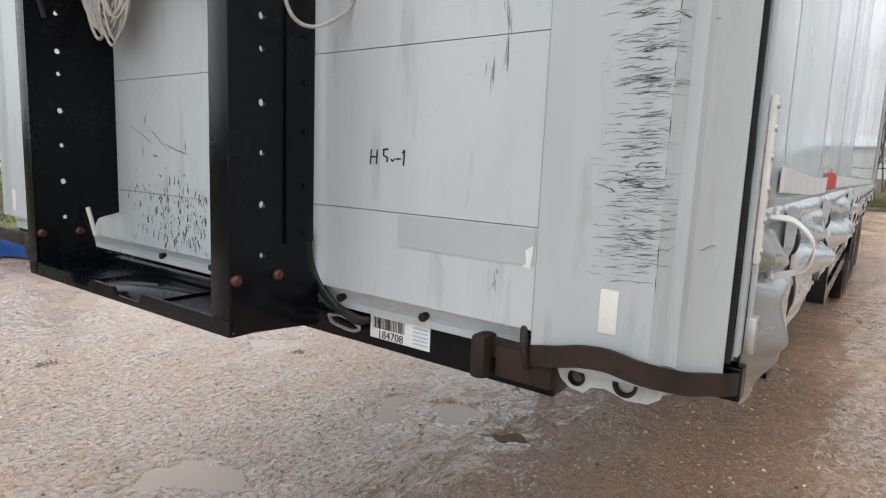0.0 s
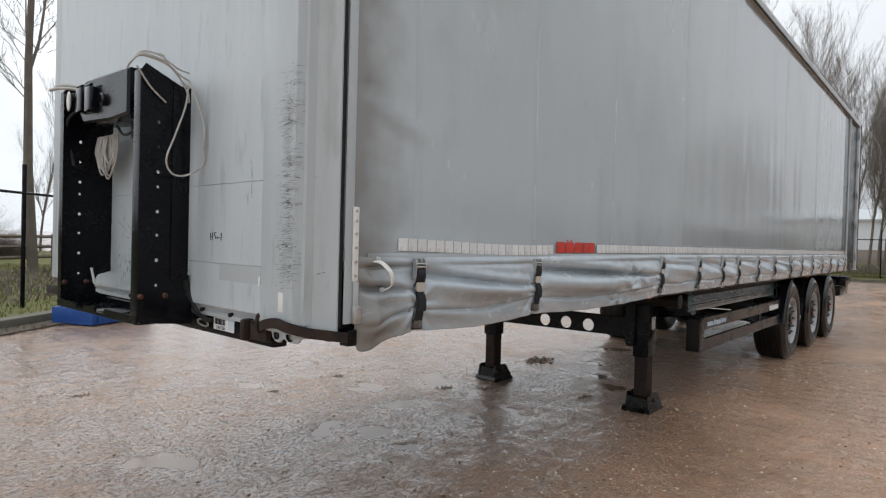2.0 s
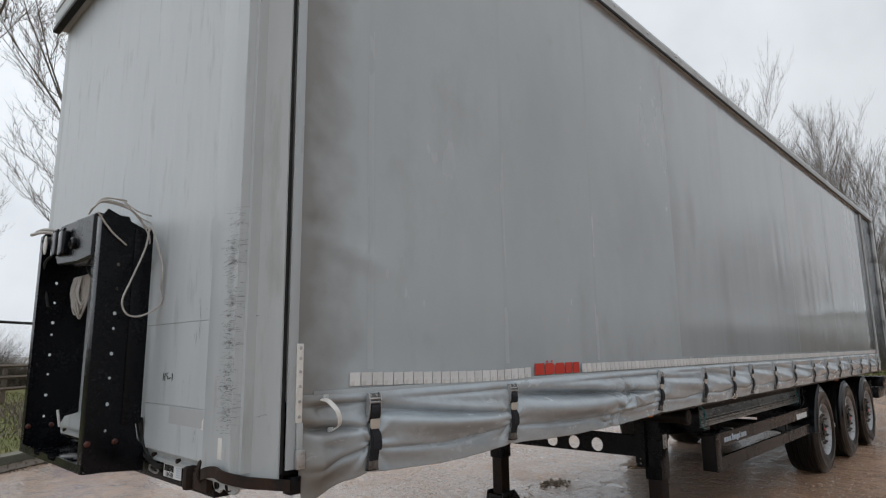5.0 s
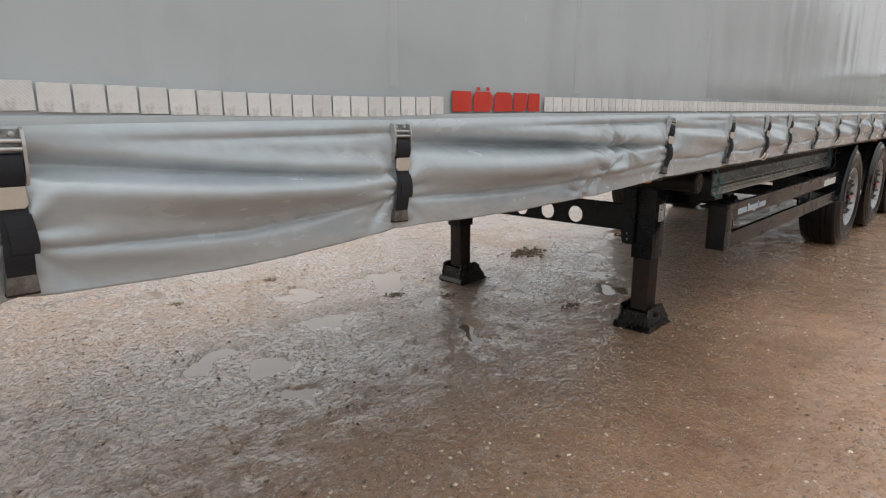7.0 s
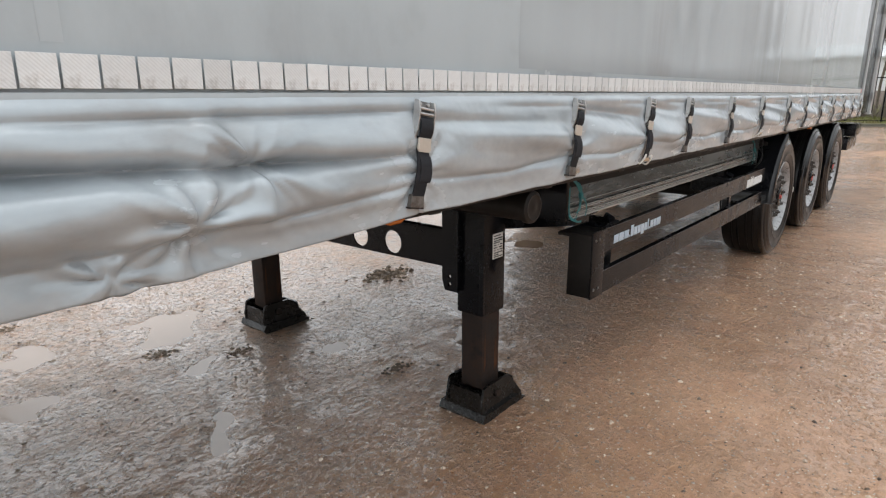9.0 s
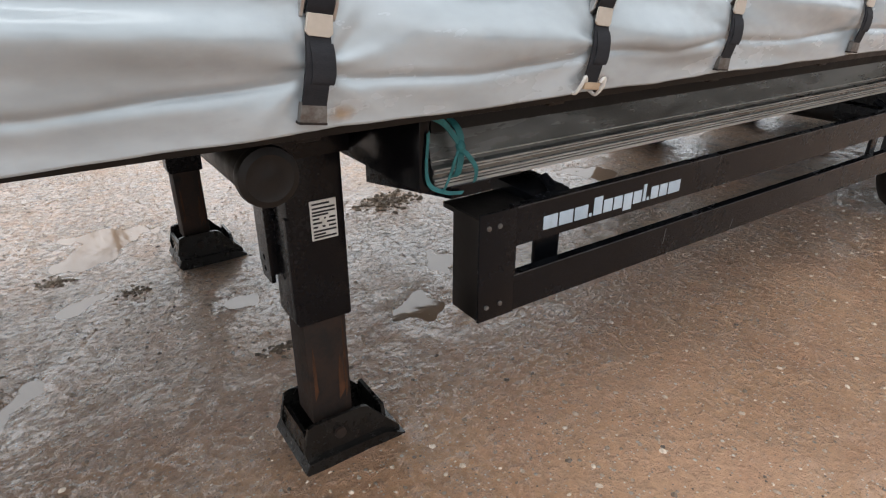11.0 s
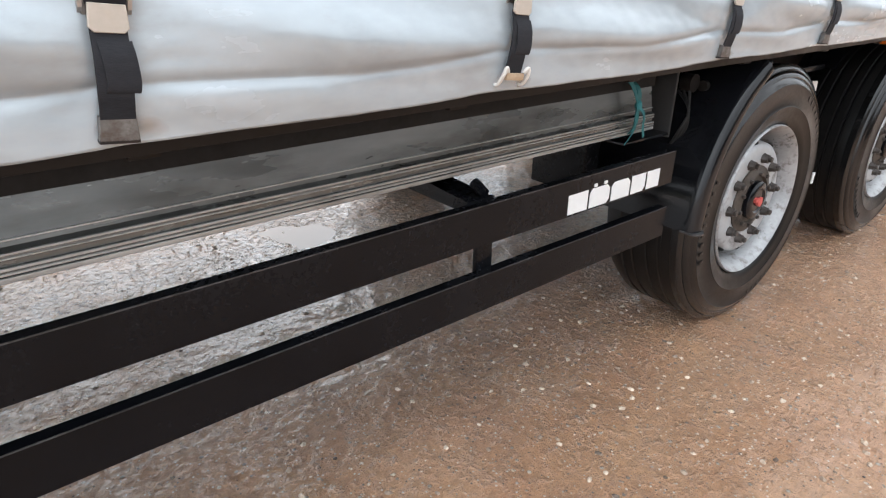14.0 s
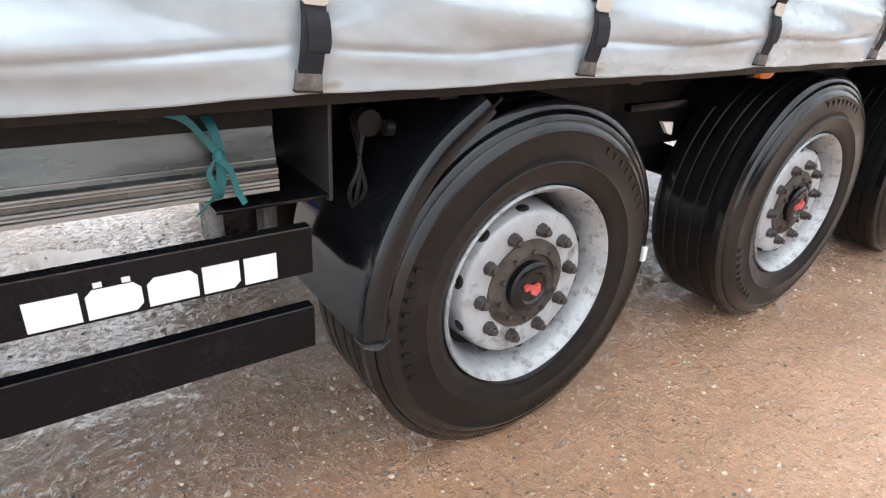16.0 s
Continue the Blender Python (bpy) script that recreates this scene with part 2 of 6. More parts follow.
BEIGE = surf("beige_plastic_tab", (0.42, 0.37, 0.31), (0.52, 0.46, 0.40), (0.4, 0.55), scale=15, fine=90, dirt=(0.25, 0.2, 0.16), dirt_amount=0.3)
WHITE = surf("dirty_white_plastic", (0.62, 0.60, 0.56), (0.74, 0.73, 0.70), (0.4, 0.6), scale=10, fine=80, dirt=(0.38, 0.35, 0.31), dirt_amount=0.4)
LETTER = surf("white_vinyl", (0.70, 0.71, 0.71), (0.78, 0.79, 0.79), (0.4, 0.5), scale=9, fine=60)
URL = surf("pale_blue_vinyl", (0.36, 0.44, 0.52), (0.46, 0.54, 0.61), (0.4, 0.5), scale=9, fine=60, dirt=(0.22, 0.26, 0.3), dirt_amount=0.3, dirt_scale=30)
RED = surf("red_print", (0.50, 0.035, 0.022), (0.60, 0.05, 0.032), (0.35, 0.5), scale=8, fine=50)
RED_CAP = surf("faded_red_cap", (0.42, 0.05, 0.045), (0.60, 0.12, 0.10), (0.4, 0.6), scale=40, fine=120)
AMBER = surf("amber_lens", (0.50, 0.13, 0.01), (0.62, 0.18, 0.02), (0.12, 0.2), scale=30, fine=100)
RED_LENS = surf("dull_red_lens", (0.05, 0.014, 0.009), (0.09, 0.022, 0.013), (0.25, 0.4), scale=30, fine=100)
CABLE = surf("pale_cable_sheath", (0.36, 0.34, 0.31), (0.50, 0.48, 0.45), (0.45, 0.6), scale=20, fine=90, dirt=(0.28, 0.23, 0.19), dirt_amount=0.4)
CABLE_DARK = surf("black_cable_sheath", (0.012, 0.012, 0.012), (0.03, 0.03, 0.03), (0.4, 0.6), scale=20, fine=90, spec=0.25)
TEAL = surf("teal_webbing", (0.012, 0.10, 0.11), (0.03, 0.19, 0.20), (0.55, 0.75), scale=30, fine=200, bump=0.4)
BLUE = surf("blue_plastic", (0.008, 0.05, 0.22), (0.016, 0.08, 0.30), (0.35, 0.5), scale=6, fine=50)
SCUFF = surf("rubbed_scuff", (0.12, 0.123, 0.125), (0.27, 0.275, 0.28), (0.6, 0.8), scale=40, fine=160, bump=0)
SCRAPE = surf("brown_scrape", (0.035, 0.03, 0.027), (0.13, 0.115, 0.10), (0.6, 0.8), scale=40, fine=160, bump=0)
STREAK = surf("thin_rust_streak", (0.02, 0.012, 0.008), (0.085, 0.036, 0.018), (0.5, 0.8), scale=22, fine=120, bump=0.3, stretch=(1, 1, 0.3), spec=0.2)
FOOT = surf("wet_black_steel", (0.004, 0.0038, 0.0036), (0.012, 0.0105, 0.0095), (0.12, 0.4), scale=9, fine=60, bump=0.3,
            dirt=(0.03, 0.021, 0.015), dirt_amount=0.3, dirt_scale=10, spec=0.35)
INK = surf("black_ink", (0.012, 0.012, 0.013), (0.03, 0.03, 0.03), (0.5, 0.7), scale=40, fine=120, spec=0.2)
SEAL = surf("rubber_seal", (0.01, 0.01, 0.01), (0.022, 0.022, 0.022), (0.5, 0.7), scale=20, fine=100, spec=0.15)
BARK = surf("winter_bark", (0.085, 0.068, 0.052), (0.15, 0.125, 0.10), (0.8, 0.95), scale=3, fine=30, bump=0.4, dist=0.02)
HEDGE = surf("dry_hedge_twigs", (0.12, 0.10, 0.082), (0.20, 0.17, 0.14), (0.8, 0.95), scale=2, fine=30, bump=0)
RUST_STAIN = surf("rust_stain", (0.36, 0.19, 0.07), (0.50, 0.31, 0.14), (0.4, 0.6), scale=20, fine=90, bump=0)
TWIG = surf("bare_twigs", (0.11, 0.088, 0.07), (0.17, 0.138, 0.11), (0.8, 0.95), scale=5, fine=30, bump=0)
CLOD = surf("crumbly_mud", (0.10, 0.07, 0.047), (0.20, 0.145, 0.10), (0.6, 0.9), scale=12, fine=60, bump=0.6, dist=0.02)
SOIL = surf("leaf_litter", (0.045, 0.033, 0.024), (0.10, 0.075, 0.05), (0.8, 0.95), scale=3, fine=30, bump=0.6, dist=0.03)
GRASS = surf("winter_grass", (0.075, 0.088, 0.026), (0.15, 0.15, 0.05), (0.6, 0.8), scale=2, fine=20, bump=0.5, dist=0.03,
             dirt=(0.16, 0.12, 0.07), dirt_amount=0.6, dirt_scale=0.7, spec=0.08)
END_SHEET = surf("dark_glossy_sheet", (0.018, 0.02, 0.023), (0.045, 0.048, 0.052), (0.12, 0.3), scale=1, fine=8, bump=0.05, dist=0.01, stretch=(3, 1, 0.3))
CONCRETE = surf("weathered_concrete", (0.085, 0.08, 0.06), (0.15, 0.143, 0.105), (0.7, 0.9), scale=3, fine=50, bump=0.4,
                dirt=(0.10, 0.105, 0.07), dirt_amount=0.4)
WOOD = surf("grey_fence_wood", (0.10, 0.078, 0.06), (0.17, 0.135, 0.105), (0.7, 0.9), scale=4, fine=40, bump=0.4, stretch=(0.3, 1, 1))
CLAD = surf("pale_cladding", (0.52, 0.54, 0.55), (0.60, 0.62, 0.63), (0.4, 0.6), scale=0.5, fine=4)
CLAD_BROWN = surf("dull_brown_cladding", (0.20, 0.165, 0.145), (0.26, 0.22, 0.195), (0.6, 0.8), scale=0.5, fine=4)


def stone_material():
    """Gravel whose pieces differ in colour, one by one."""
    m = surf("pebble_stone", (0.20, 0.155, 0.12), (0.40, 0.335, 0.28), (0.3, 0.6), scale=25, fine=90, bump=0.3)
    n, l = m.node_tree.nodes, m.node_tree.links
    geo = n.new("ShaderNodeNewGeometry")
    pick = n.new("ShaderNodeValToRGB")
    for k, (p, c) in enumerate(((0.0, (0.22, 0.19, 0.17)), (1.0, (2.1, 2.1, 2.05)))):
        pick.color_ramp.elements[k].position, pick.color_ramp.elements[k].color = p, (*c, 1)
    mid = pick.color_ramp.elements.new(0.3)
    mid.color = (0.9, 0.8, 0.72, 1)
    late = pick.color_ramp.elements.new(0.62)
    late.color = (1.7, 1.62, 1.5, 1)
    l.new(geo.outputs["Random Per Island"], pick.inputs["Fac"])
    mx = n.new("ShaderNodeMix")
    mx.data_type, mx.blend_type = "RGBA", "MULTIPLY"
    mx.inputs["Factor"].default_value = 1.0
    b = n["Principled BSDF"]
    l.new(b.inputs["Base Color"].links[0].from_socket, mx.inputs["A"])
    l.new(pick.outputs[0], mx.inputs["B"])
    l.new(mx.outputs["Result"], b.inputs["Base Color"])
    return m


STONE = stone_material()


def tape_material():
    """White retro-reflective tape with a fine diagonal weave and grime."""
    m = surf("reflective_tape", (0.60, 0.61, 0.61), (0.74, 0.75, 0.75), (0.25, 0.45), scale=8, fine=60, bump=0.05,
             dirt=(0.34, 0.32, 0.30), dirt_amount=0.45, dirt_scale=16, per_object=0.1)
    n, l = m.node_tree.nodes, m.node_tree.links
    w = n.new("ShaderNodeTexWave")
    w.bands_direction = "DIAGONAL"
    w.inputs["Scale"].default_value, w.inputs["Distortion"].default_value = 95, 0.6
    tc = next(x for x in n if x.type == "TEX_COORD")
    l.new(tc.outputs["Object"], w.inputs["Vector"])
    bp = next(x for x in n if x.type == "BUMP")
    l.new(w.outputs["Fac"], bp.inputs["Height"])
    bp.inputs["Strength"].default_value, bp.inputs["Distance"].default_value = 0.2, 0.0015
    return m


TAPE = tape_material()


def ground_material():
    """Wet brown mud and gravel: paler zones, damp brown, soaked glossy film, small stones."""
    m = bpy.data.materials.new("wet_mud_and_gravel")
    m.use_nodes = True
    n, l = m.node_tree.nodes, m.node_tree.links
    b = n["Principled BSDF"]
    tc = n.new("ShaderNodeTexCoord")

    def noise_of(scale, detail, rough=0.6):
        t = n.new("ShaderNodeTexNoise")
        t.inputs["Scale"].default_value, t.inputs["Detail"].default_value, t.inputs["Roughness"].default_value = scale, detail, rough
        l.new(tc.outputs["Object"], t.inputs["Vector"])
        return t.outputs["Fac"]

    def math_of(op, a, c):
        t = n.new("ShaderNodeMath")
        t.operation = op
        for k, v in enumerate((a, c)):
            if isinstance(v, (int, float)):
                t.inputs[k].default_value = v
            else:
                l.new(v, t.inputs[k])
        return t.outputs[0]

    def mapped(v, a, c, d=0.0, e=1.0):
        t = n.new("ShaderNodeMapRange")
        t.inputs["From Min"].default_value, t.inputs["From Max"].default_value = a, c
        t.inputs["To Min"].default_value, t.inputs["To Max"].default_value = d, e
        l.new(v, t.inputs["Value"])
        return t.outputs[0]

    def mixed(fac, a, c):
        t = n.new("ShaderNodeMix")
        t.data_type = "RGBA"
        l.new(fac, t.inputs["Factor"])
        for k, v in (("A", a), ("B", c)):
            if isinstance(v, tuple):
                t.inputs[k].default_value = (*v, 1)
            else:
                l.new(v, t.inputs[k])
        return t.outputs["Result"]

    big, mid, grain = noise_of(0.55, 5), noise_of(3.2, 6), noise_of(38, 8, 0.7)
    col = mixed(mapped(mid, 0.35, 0.65), (0.50, 0.262, 0.145), (0.68, 0.40, 0.235))
    col = mixed(mapped(grain, 0.45, 0.7, 0, 0.55), col, (0.22, 0.13, 0.078))
    fine = noise_of(150, 6, 0.75)
    col = mixed(mapped(fine, 0.52, 0.66, 0, 0.45), col, (0.56, 0.42, 0.31))
    col = mixed(mapped(fine, 0.46, 0.33, 0, 0.5), col, (0.15, 0.09, 0.057))
    pale = mixed(mapped(grain, 0.3, 0.62), (0.55, 0.40, 0.29), (0.385, 0.258, 0.177))
    specks = noise_of(24, 6, 0.68)
    sep = n.new("ShaderNodeSeparateXYZ")
    l.new(tc.outputs["Object"], sep.inputs[0])
    # paler trampled silt beyond and ahead, some reflected sky put into its colour
    behind = mapped(math_of("ADD", sep.outputs["Y"], math_of("MULTIPLY", big, 3.0)), 1.5, 3.2)
    ahead = mapped(math_of("ADD", sep.outputs["X"], math_of("MULTIPLY", big, -2.5)), 1.2, -1.6)
    silt_and_sky = math_of("MAXIMUM", behind, ahead)
    col = mixed(math_of("MULTIPLY", silt_and_sky, mapped(noise_of(7, 8, 0.65), 0.4, 0.58, 0.25, 1)), col, pale)
    col = mixed(math_of("MULTIPLY", mapped(specks, 0.545, 0.62, 0, 0.75), mapped(silt_and_sky, 0, 1, 0.25, 1)), col, (0.13, 0.083, 0.055))
    # the open side is smoother, less wet and paler
    near = mapped(math_of("ADD", sep.outputs["Y"], math_of("MULTIPLY", big, 1.4)), 1.0, 0.1)
    col = mixed(math_of("MULTIPLY", near, mapped(mid, 0.3, 0.7, 0.18, 0.5)), col, (0.62, 0.395, 0.26))
    # single stones
    vor = n.new("ShaderNodeTexVoronoi")
    vor.inputs["Scale"].default_value = 34
    l.new(tc.outputs["Object"], vor.inputs["Vector"])
    rnd = n.new("ShaderNodeSeparateColor")
    l.new(vor.outputs["Color"], rnd.inputs[0])
    chip = math_of("MULTIPLY", mapped(vor.outputs["Distance"], 0.26, 0.18), mapped(rnd.outputs[0], 0.80, 0.82))
    chipc = mixed(rnd.outputs[1], (0.20, 0.15, 0.115), (0.66, 0.58, 0.49))
    col = mixed(chip, col, chipc)
    grit = n.new("ShaderNodeTexVoronoi")
    grit.inputs["Scale"].default_value = 95
    l.new(tc.outputs["Object"], grit.inputs["Vector"])
    rnd2 = n.new("ShaderNodeSeparateColor")
    l.new(grit.outputs["Color"], rnd2.inputs[0])
    chip2 = math_of("MULTIPLY", mapped(grit.outputs["Distance"], 0.38, 0.28), mapped(rnd2.outputs[0], 0.84, 0.86))
    col = mixed(chip2, col, mixed(mapped(rnd2.outputs[1], 0.1, 0.5), (0.12, 0.085, 0.06), (0.72, 0.63, 0.53)))
    # water gathers in the low spots
    soak = mapped(math_of("ADD", sep.outputs["Z"], math_of("MULTIPLY", mid, 0.008)), 0.006, -0.008)
    wet = math_of("MAXIMUM", mapped(math_of("ADD", big, math_of("MULTIPLY", mid, 0.6)), 0.56, 0.84, 0, 0.85), soak)
    wet = math_of("MULTIPLY", wet, mapped(near, 0, 1, 1.0, 0.85))
    soaked = n.new("ShaderNodeHueSaturation")
    soaked.inputs["Value"].default_value, soaked.inputs["Saturation"].default_value = 0.7, 1.14
    l.new(col, soaked.inputs["Color"])
    col = mixed(mapped(wet, 0.15, 0.9), col, soaked.outputs["Color"])
    l.new(col, b.inputs["Base Color"])
    rough = math_of("ADD", mapped(wet, 0, 1, 0.58, 0.26), mapped(grain, 0.3, 0.7, -0.06, 0.12))
    l.new(rough, b.inputs["Roughness"])
    b.inputs["Specular IOR Level"].default_value = 0.5
    bp = n.new("ShaderNodeBump")
    bp.inputs["Strength"].default_value, bp.inputs["Distance"].default_value = 1.0, 0.03
    lumps = noise_of(13, 5, 0.55)
    h = math_of("ADD", math_of("MULTIPLY", grain, 0.8), math_of("MULTIPLY", chip, 0.45))
    h = math_of("ADD", h, math_of("MULTIPLY", chip2, 0.22))
    h = math_of("ADD", h, math_of("MULTIPLY", fine, 0.25))
    h = math_of("ADD", h, math_of("MULTIPLY", lumps, 1.3))
    h = math_of("ADD", h, math_of("MULTIPLY", mapped(noise_of(34, 4, 0.6), 0.5, 0.8), 0.7))
    l.new(math_of("MULTIPLY", h, mapped(near, 0, 1, 1.0, 0.5)), bp.inputs["Height"])
    l.new(bp.outputs[0], b.inputs["Normal"])
    film = n.new("ShaderNodeBump")
    film.inputs["Strength"].default_value, film.inputs["Distance"].default_value = 1.0, 0.013
    # a level film of water from which lumps and grit stand out
    crest = mapped(noise_of(34, 4, 0.6), 0.5, 0.8)
    l.new(math_of("ADD", math_of("MULTIPLY", crest, 1.9), math_of("MULTIPLY", noise_of(9, 3, 0.5), 0.75)), film.inputs["Height"])
    l.new(mapped(wet, 0.0, 0.8, 0.3, 1.0), b.inputs["Coat Weight"])
    b.inputs["Coat Roughness"].default_value = 0.05
    b.inputs["Coat IOR"].default_value = 1.55
    l.new(film.outputs[0], b.inputs["Coat Normal"])
    return m


def water_material():
    m = bpy.data.materials.new("muddy_rain_water")
    m.use_nodes = True
    n, l = m.node_tree.nodes, m.node_tree.links
    b = n["Principled BSDF"]
    b.inputs["Base Color"].default_value = (0.24, 0.165, 0.115, 1)
    b.inputs["Roughness"].default_value = 0.04
    b.inputs["IOR"].default_value = 1.65
    t = n.new("ShaderNodeTexNoise")
    t.inputs["Scale"].default_value = 14
    bp = n.new("ShaderNodeBump")
    bp.inputs["Strength"].default_value, bp.inputs["Distance"].default_value = 0.12, 0.004
    tc = n.new("ShaderNodeTexCoord")
    l.new(tc.outputs["Object"], t.inputs["Vector"])
    l.new(t.outputs["Fac"], bp.inputs["Height"])
    l.new(bp.outputs[0], b.inputs["Normal"])
    return m


MUD, WATER = ground_material(), water_material()


def fading_stain(m):
    """Let a stain thin out, ragged, towards the rim of its patch."""
    n, l = m.node_tree.nodes, m.node_tree.links
    b = n["Principled BSDF"]
    tc = n.new("ShaderNodeTexCoord")
    ln = n.new("ShaderNodeVectorMath")
    ln.operation = "LENGTH"
    mp = n.new("ShaderNodeMapping")
    mp.inputs["Location"].default_value = (-1, 0, -1)
    mp.inputs["Scale"].default_value = (2, 0, 2)
    l.new(tc.outputs["Generated"], mp.inputs["Vector"])
    l.new(mp.outputs[0], ln.inputs[0])
    ns = n.new("ShaderNodeTexNoise")
    ns.inputs["Scale"].default_value, ns.inputs["Detail"].default_value = 28, 6
    l.new(tc.outputs["Object"], ns.inputs["Vector"])
    add = n.new("ShaderNodeMath")
    add.operation = "MULTIPLY_ADD"
    add.inputs[1].default_value = 1.3
    l.new(ns.outputs["Fac"], add.inputs[0])
    l.new(ln.outputs["Value"], add.inputs[2])
    cut = n.new("ShaderNodeMapRange")
    cut.inputs["From Min"].default_value, cut.inputs["From Max"].default_value = 1.5, 0.6
    cut.inputs["To Max"].default_value = 0.5
    l.new(add.outputs[0], cut.inputs["Value"])
    l.new(cut.outputs[0], b.inputs["Alpha"])


fading_stain(RUST_STAIN)


# ---------- mesh helpers ----------
def finish(name, bm, material, smooth=False):
    me = bpy.data.meshes.new(name)
    bmesh.ops.recalc_face_normals(bm, faces=bm.faces)
    bm.to_mesh(me)
    bm.free()
    me.materials.append(material)
    if smooth:
        me.polygons.foreach_set("use_smooth", [True] * len(me.polygons))
        me.set_sharp_from_angle(angle=radians(38))
    return me


def part(name, bm, material, parent, label="", smooth=True):
    """One bmesh as one mesh object under a thing or a part."""
    ob = new(name, finish(name, bm, material, smooth))
    ob.parent = parent
    return tagged(ob, label) if label else ob


def thing(name, label, category, group="", kind="", at=(0, 0, 0)):
    ob = new(name)
    ob.location = at
    ob.empty_display_size = 0.1
    return tagged(ob, label, category, group, kind)


def solid(name, bm, material, label, category, group="", kind="", smooth=True):
    return tagged(new(name, finish(name, bm, material, smooth)), label, category, group, kind)


def box(x0, x1, y0, y1, z0, z1, bevel=0.0, bm=None, turn=None):
    bm = bm or bmesh.new()
    c = Matrix.Translation(((x0 + x1) / 2, (y0 + y1) / 2, (z0 + z1) / 2))
    made = bmesh.ops.create_cube(bm, size=1, matrix=c @ (turn or Matrix()) @ Matrix.Diagonal((x1 - x0, y1 - y0, z1 - z0, 1)))
    if bevel:
        edges = list({e for v in made["verts"] for e in v.link_edges})
        bmesh.ops.bevel(bm, geom=edges, offset=bevel, segments=2, affect="EDGES", profile=0.6)
    return bm


def rod(p0, p1, r, n=12, bm=None, r1=None, caps=True):
    """A round bar from p0 to p1."""
    bm = bm or bmesh.new()
    p0, p1 = Vector(p0), Vector(p1)
    d = p1 - p0
    m = Matrix.Translation((p0 + p1) / 2) @ d.to_track_quat("Z", "Y").to_matrix().to_4x4()
    bmesh.ops.create_cone(bm, cap_ends=caps, segments=n, radius1=r, radius2=r if r1 is None else r1, depth=d.length, matrix=m)
    return bm


def smooth_line(pts, steps=8):
    """Points of a Catmull-Rom curve through pts."""
    p = [Vector(q) for q in pts]
    p = [p[0] * 2 - p[1]] + p + [p[-1] * 2 - p[-2]]
    out = []
    for i in range(1, len(p) - 2):
        for k in range(steps):
            t = k / steps
            a, b, c, d = p[i - 1], p[i], p[i + 1], p[i + 2]
            out.append(0.5 * ((2 * b) + (c - a) * t + (2 * a - 5 * b + 4 * c - d) * t * t + (3 * b - a - 3 * c + d) * t ** 3))
    return out + [p[-2]]


def hose(pts, r, n=8, bm=None, steps=8):
    """A round cable along a smooth curve."""
    bm = bm or bmesh.new()
    line = smooth_line(pts, steps)
    rings = []
    up = Vector((0.13, 0.21, 0.97))
    for i, q in enumerate(line):
        d = (line[min(i + 1, len(line) - 1)] - line[max(i - 1, 0)]).normalized()
        a = d.cross(up).normalized()
        b = d.cross(a)
        rings.append([bm.verts.new(q + a * r * math.cos(2 * math.pi * k / n) + b * r * math.sin(2 * math.pi * k / n)) for k in range(n)])
    for s, t in zip(rings, rings[1:]):
        for k in range(n):
            bm.faces.new((s[k], s[(k + 1) % n], t[(k + 1) % n], t[k]))
    bm.faces.new(rings[0]), bm.faces.new(rings[-1])
    return bm


def ribbon(pts, width, thick, axis=(1, 0, 0), bm=None, steps=6):
    """A flat strap of a width along axis, following a smooth curve."""
    bm = bm or bmesh.new()
    line = smooth_line(pts, steps)
    w = Vector(axis) * width / 2
    rings = []
    for i, q in enumerate(line):
        d = (line[min(i + 1, len(line) - 1)] - line[max(i - 1, 0)]).normalized()
        nrm = d.cross(Vector(axis)).normalized() * thick / 2
        rings.append([bm.verts.new(q + s) for s in (w + nrm, w - nrm, -w - nrm, -w + nrm)])
    for s, t in zip(rings, rings[1:]):
        for k in range(4):
            bm.faces.new((s[k], s[(k + 1) % 4], t[(k + 1) % 4], t[k]))
    bm.faces.new(rings[0]), bm.faces.new(rings[-1])
    return bm


def prism(outline, plane, a, b, bm=None, bevel=0.0):
    """A flat outline (2D) extruded from a to b along the axis normal to plane ('xz': along y, 'yz': along x, 'xy': along z)."""
    bm = bm or bmesh.new()

    def at(p, h):
        return {"xz": (p[0], h, p[1]), "yz": (h, p[0], p[1]), "xy": (p[0], p[1], h)}[plane]
    lo, hi = [bm.verts.new(at(p, a)) for p in outline], [bm.verts.new(at(p, b)) for p in outline]
    n = len(outline)
    faces = [bm.faces.new(lo), bm.faces.new(hi)] + [bm.faces.new((lo[i], lo[(i + 1) % n], hi[(i + 1) % n], hi[i])) for i in range(n)]
    if bevel:
        bmesh.ops.recalc_face_normals(bm, faces=faces)
        bmesh.ops.bevel(bm, geom=[e for f in faces[:2] for e in f.edges], offset=bevel, segments=1, affect="EDGES")
    return bm


def lathe(profile, n=48, axis="y", at=(0, 0, 0), bm=None, closed=False):
    """(radius, offset) pairs turned round an axis."""
    bm = bm or bmesh.new()
    rings = []
    for r, h in profile:
        ring = []
        for k in range(n):
            c, s = r * math.cos(2 * math.pi * k / n), r * math.sin(2 * math.pi * k / n)
            p = {"y": (c, h, s), "z": (c, s, h), "x": (h, c, s)}[axis]
            ring.append(bm.verts.new(Vector(p) + Vector(at)))
        rings.append(ring)
    pairs = list(zip(rings, rings[1:])) + ([(rings[-1], rings[0])] if closed else [])
    for s, t in pairs:
        for k in range(n):
            bm.faces.new((s[k], s[(k + 1) % n], t[(k + 1) % n], t[k]))
    if not closed:
        bm.faces.new(rings[0]), bm.faces.new(rings[-1])
    return bm


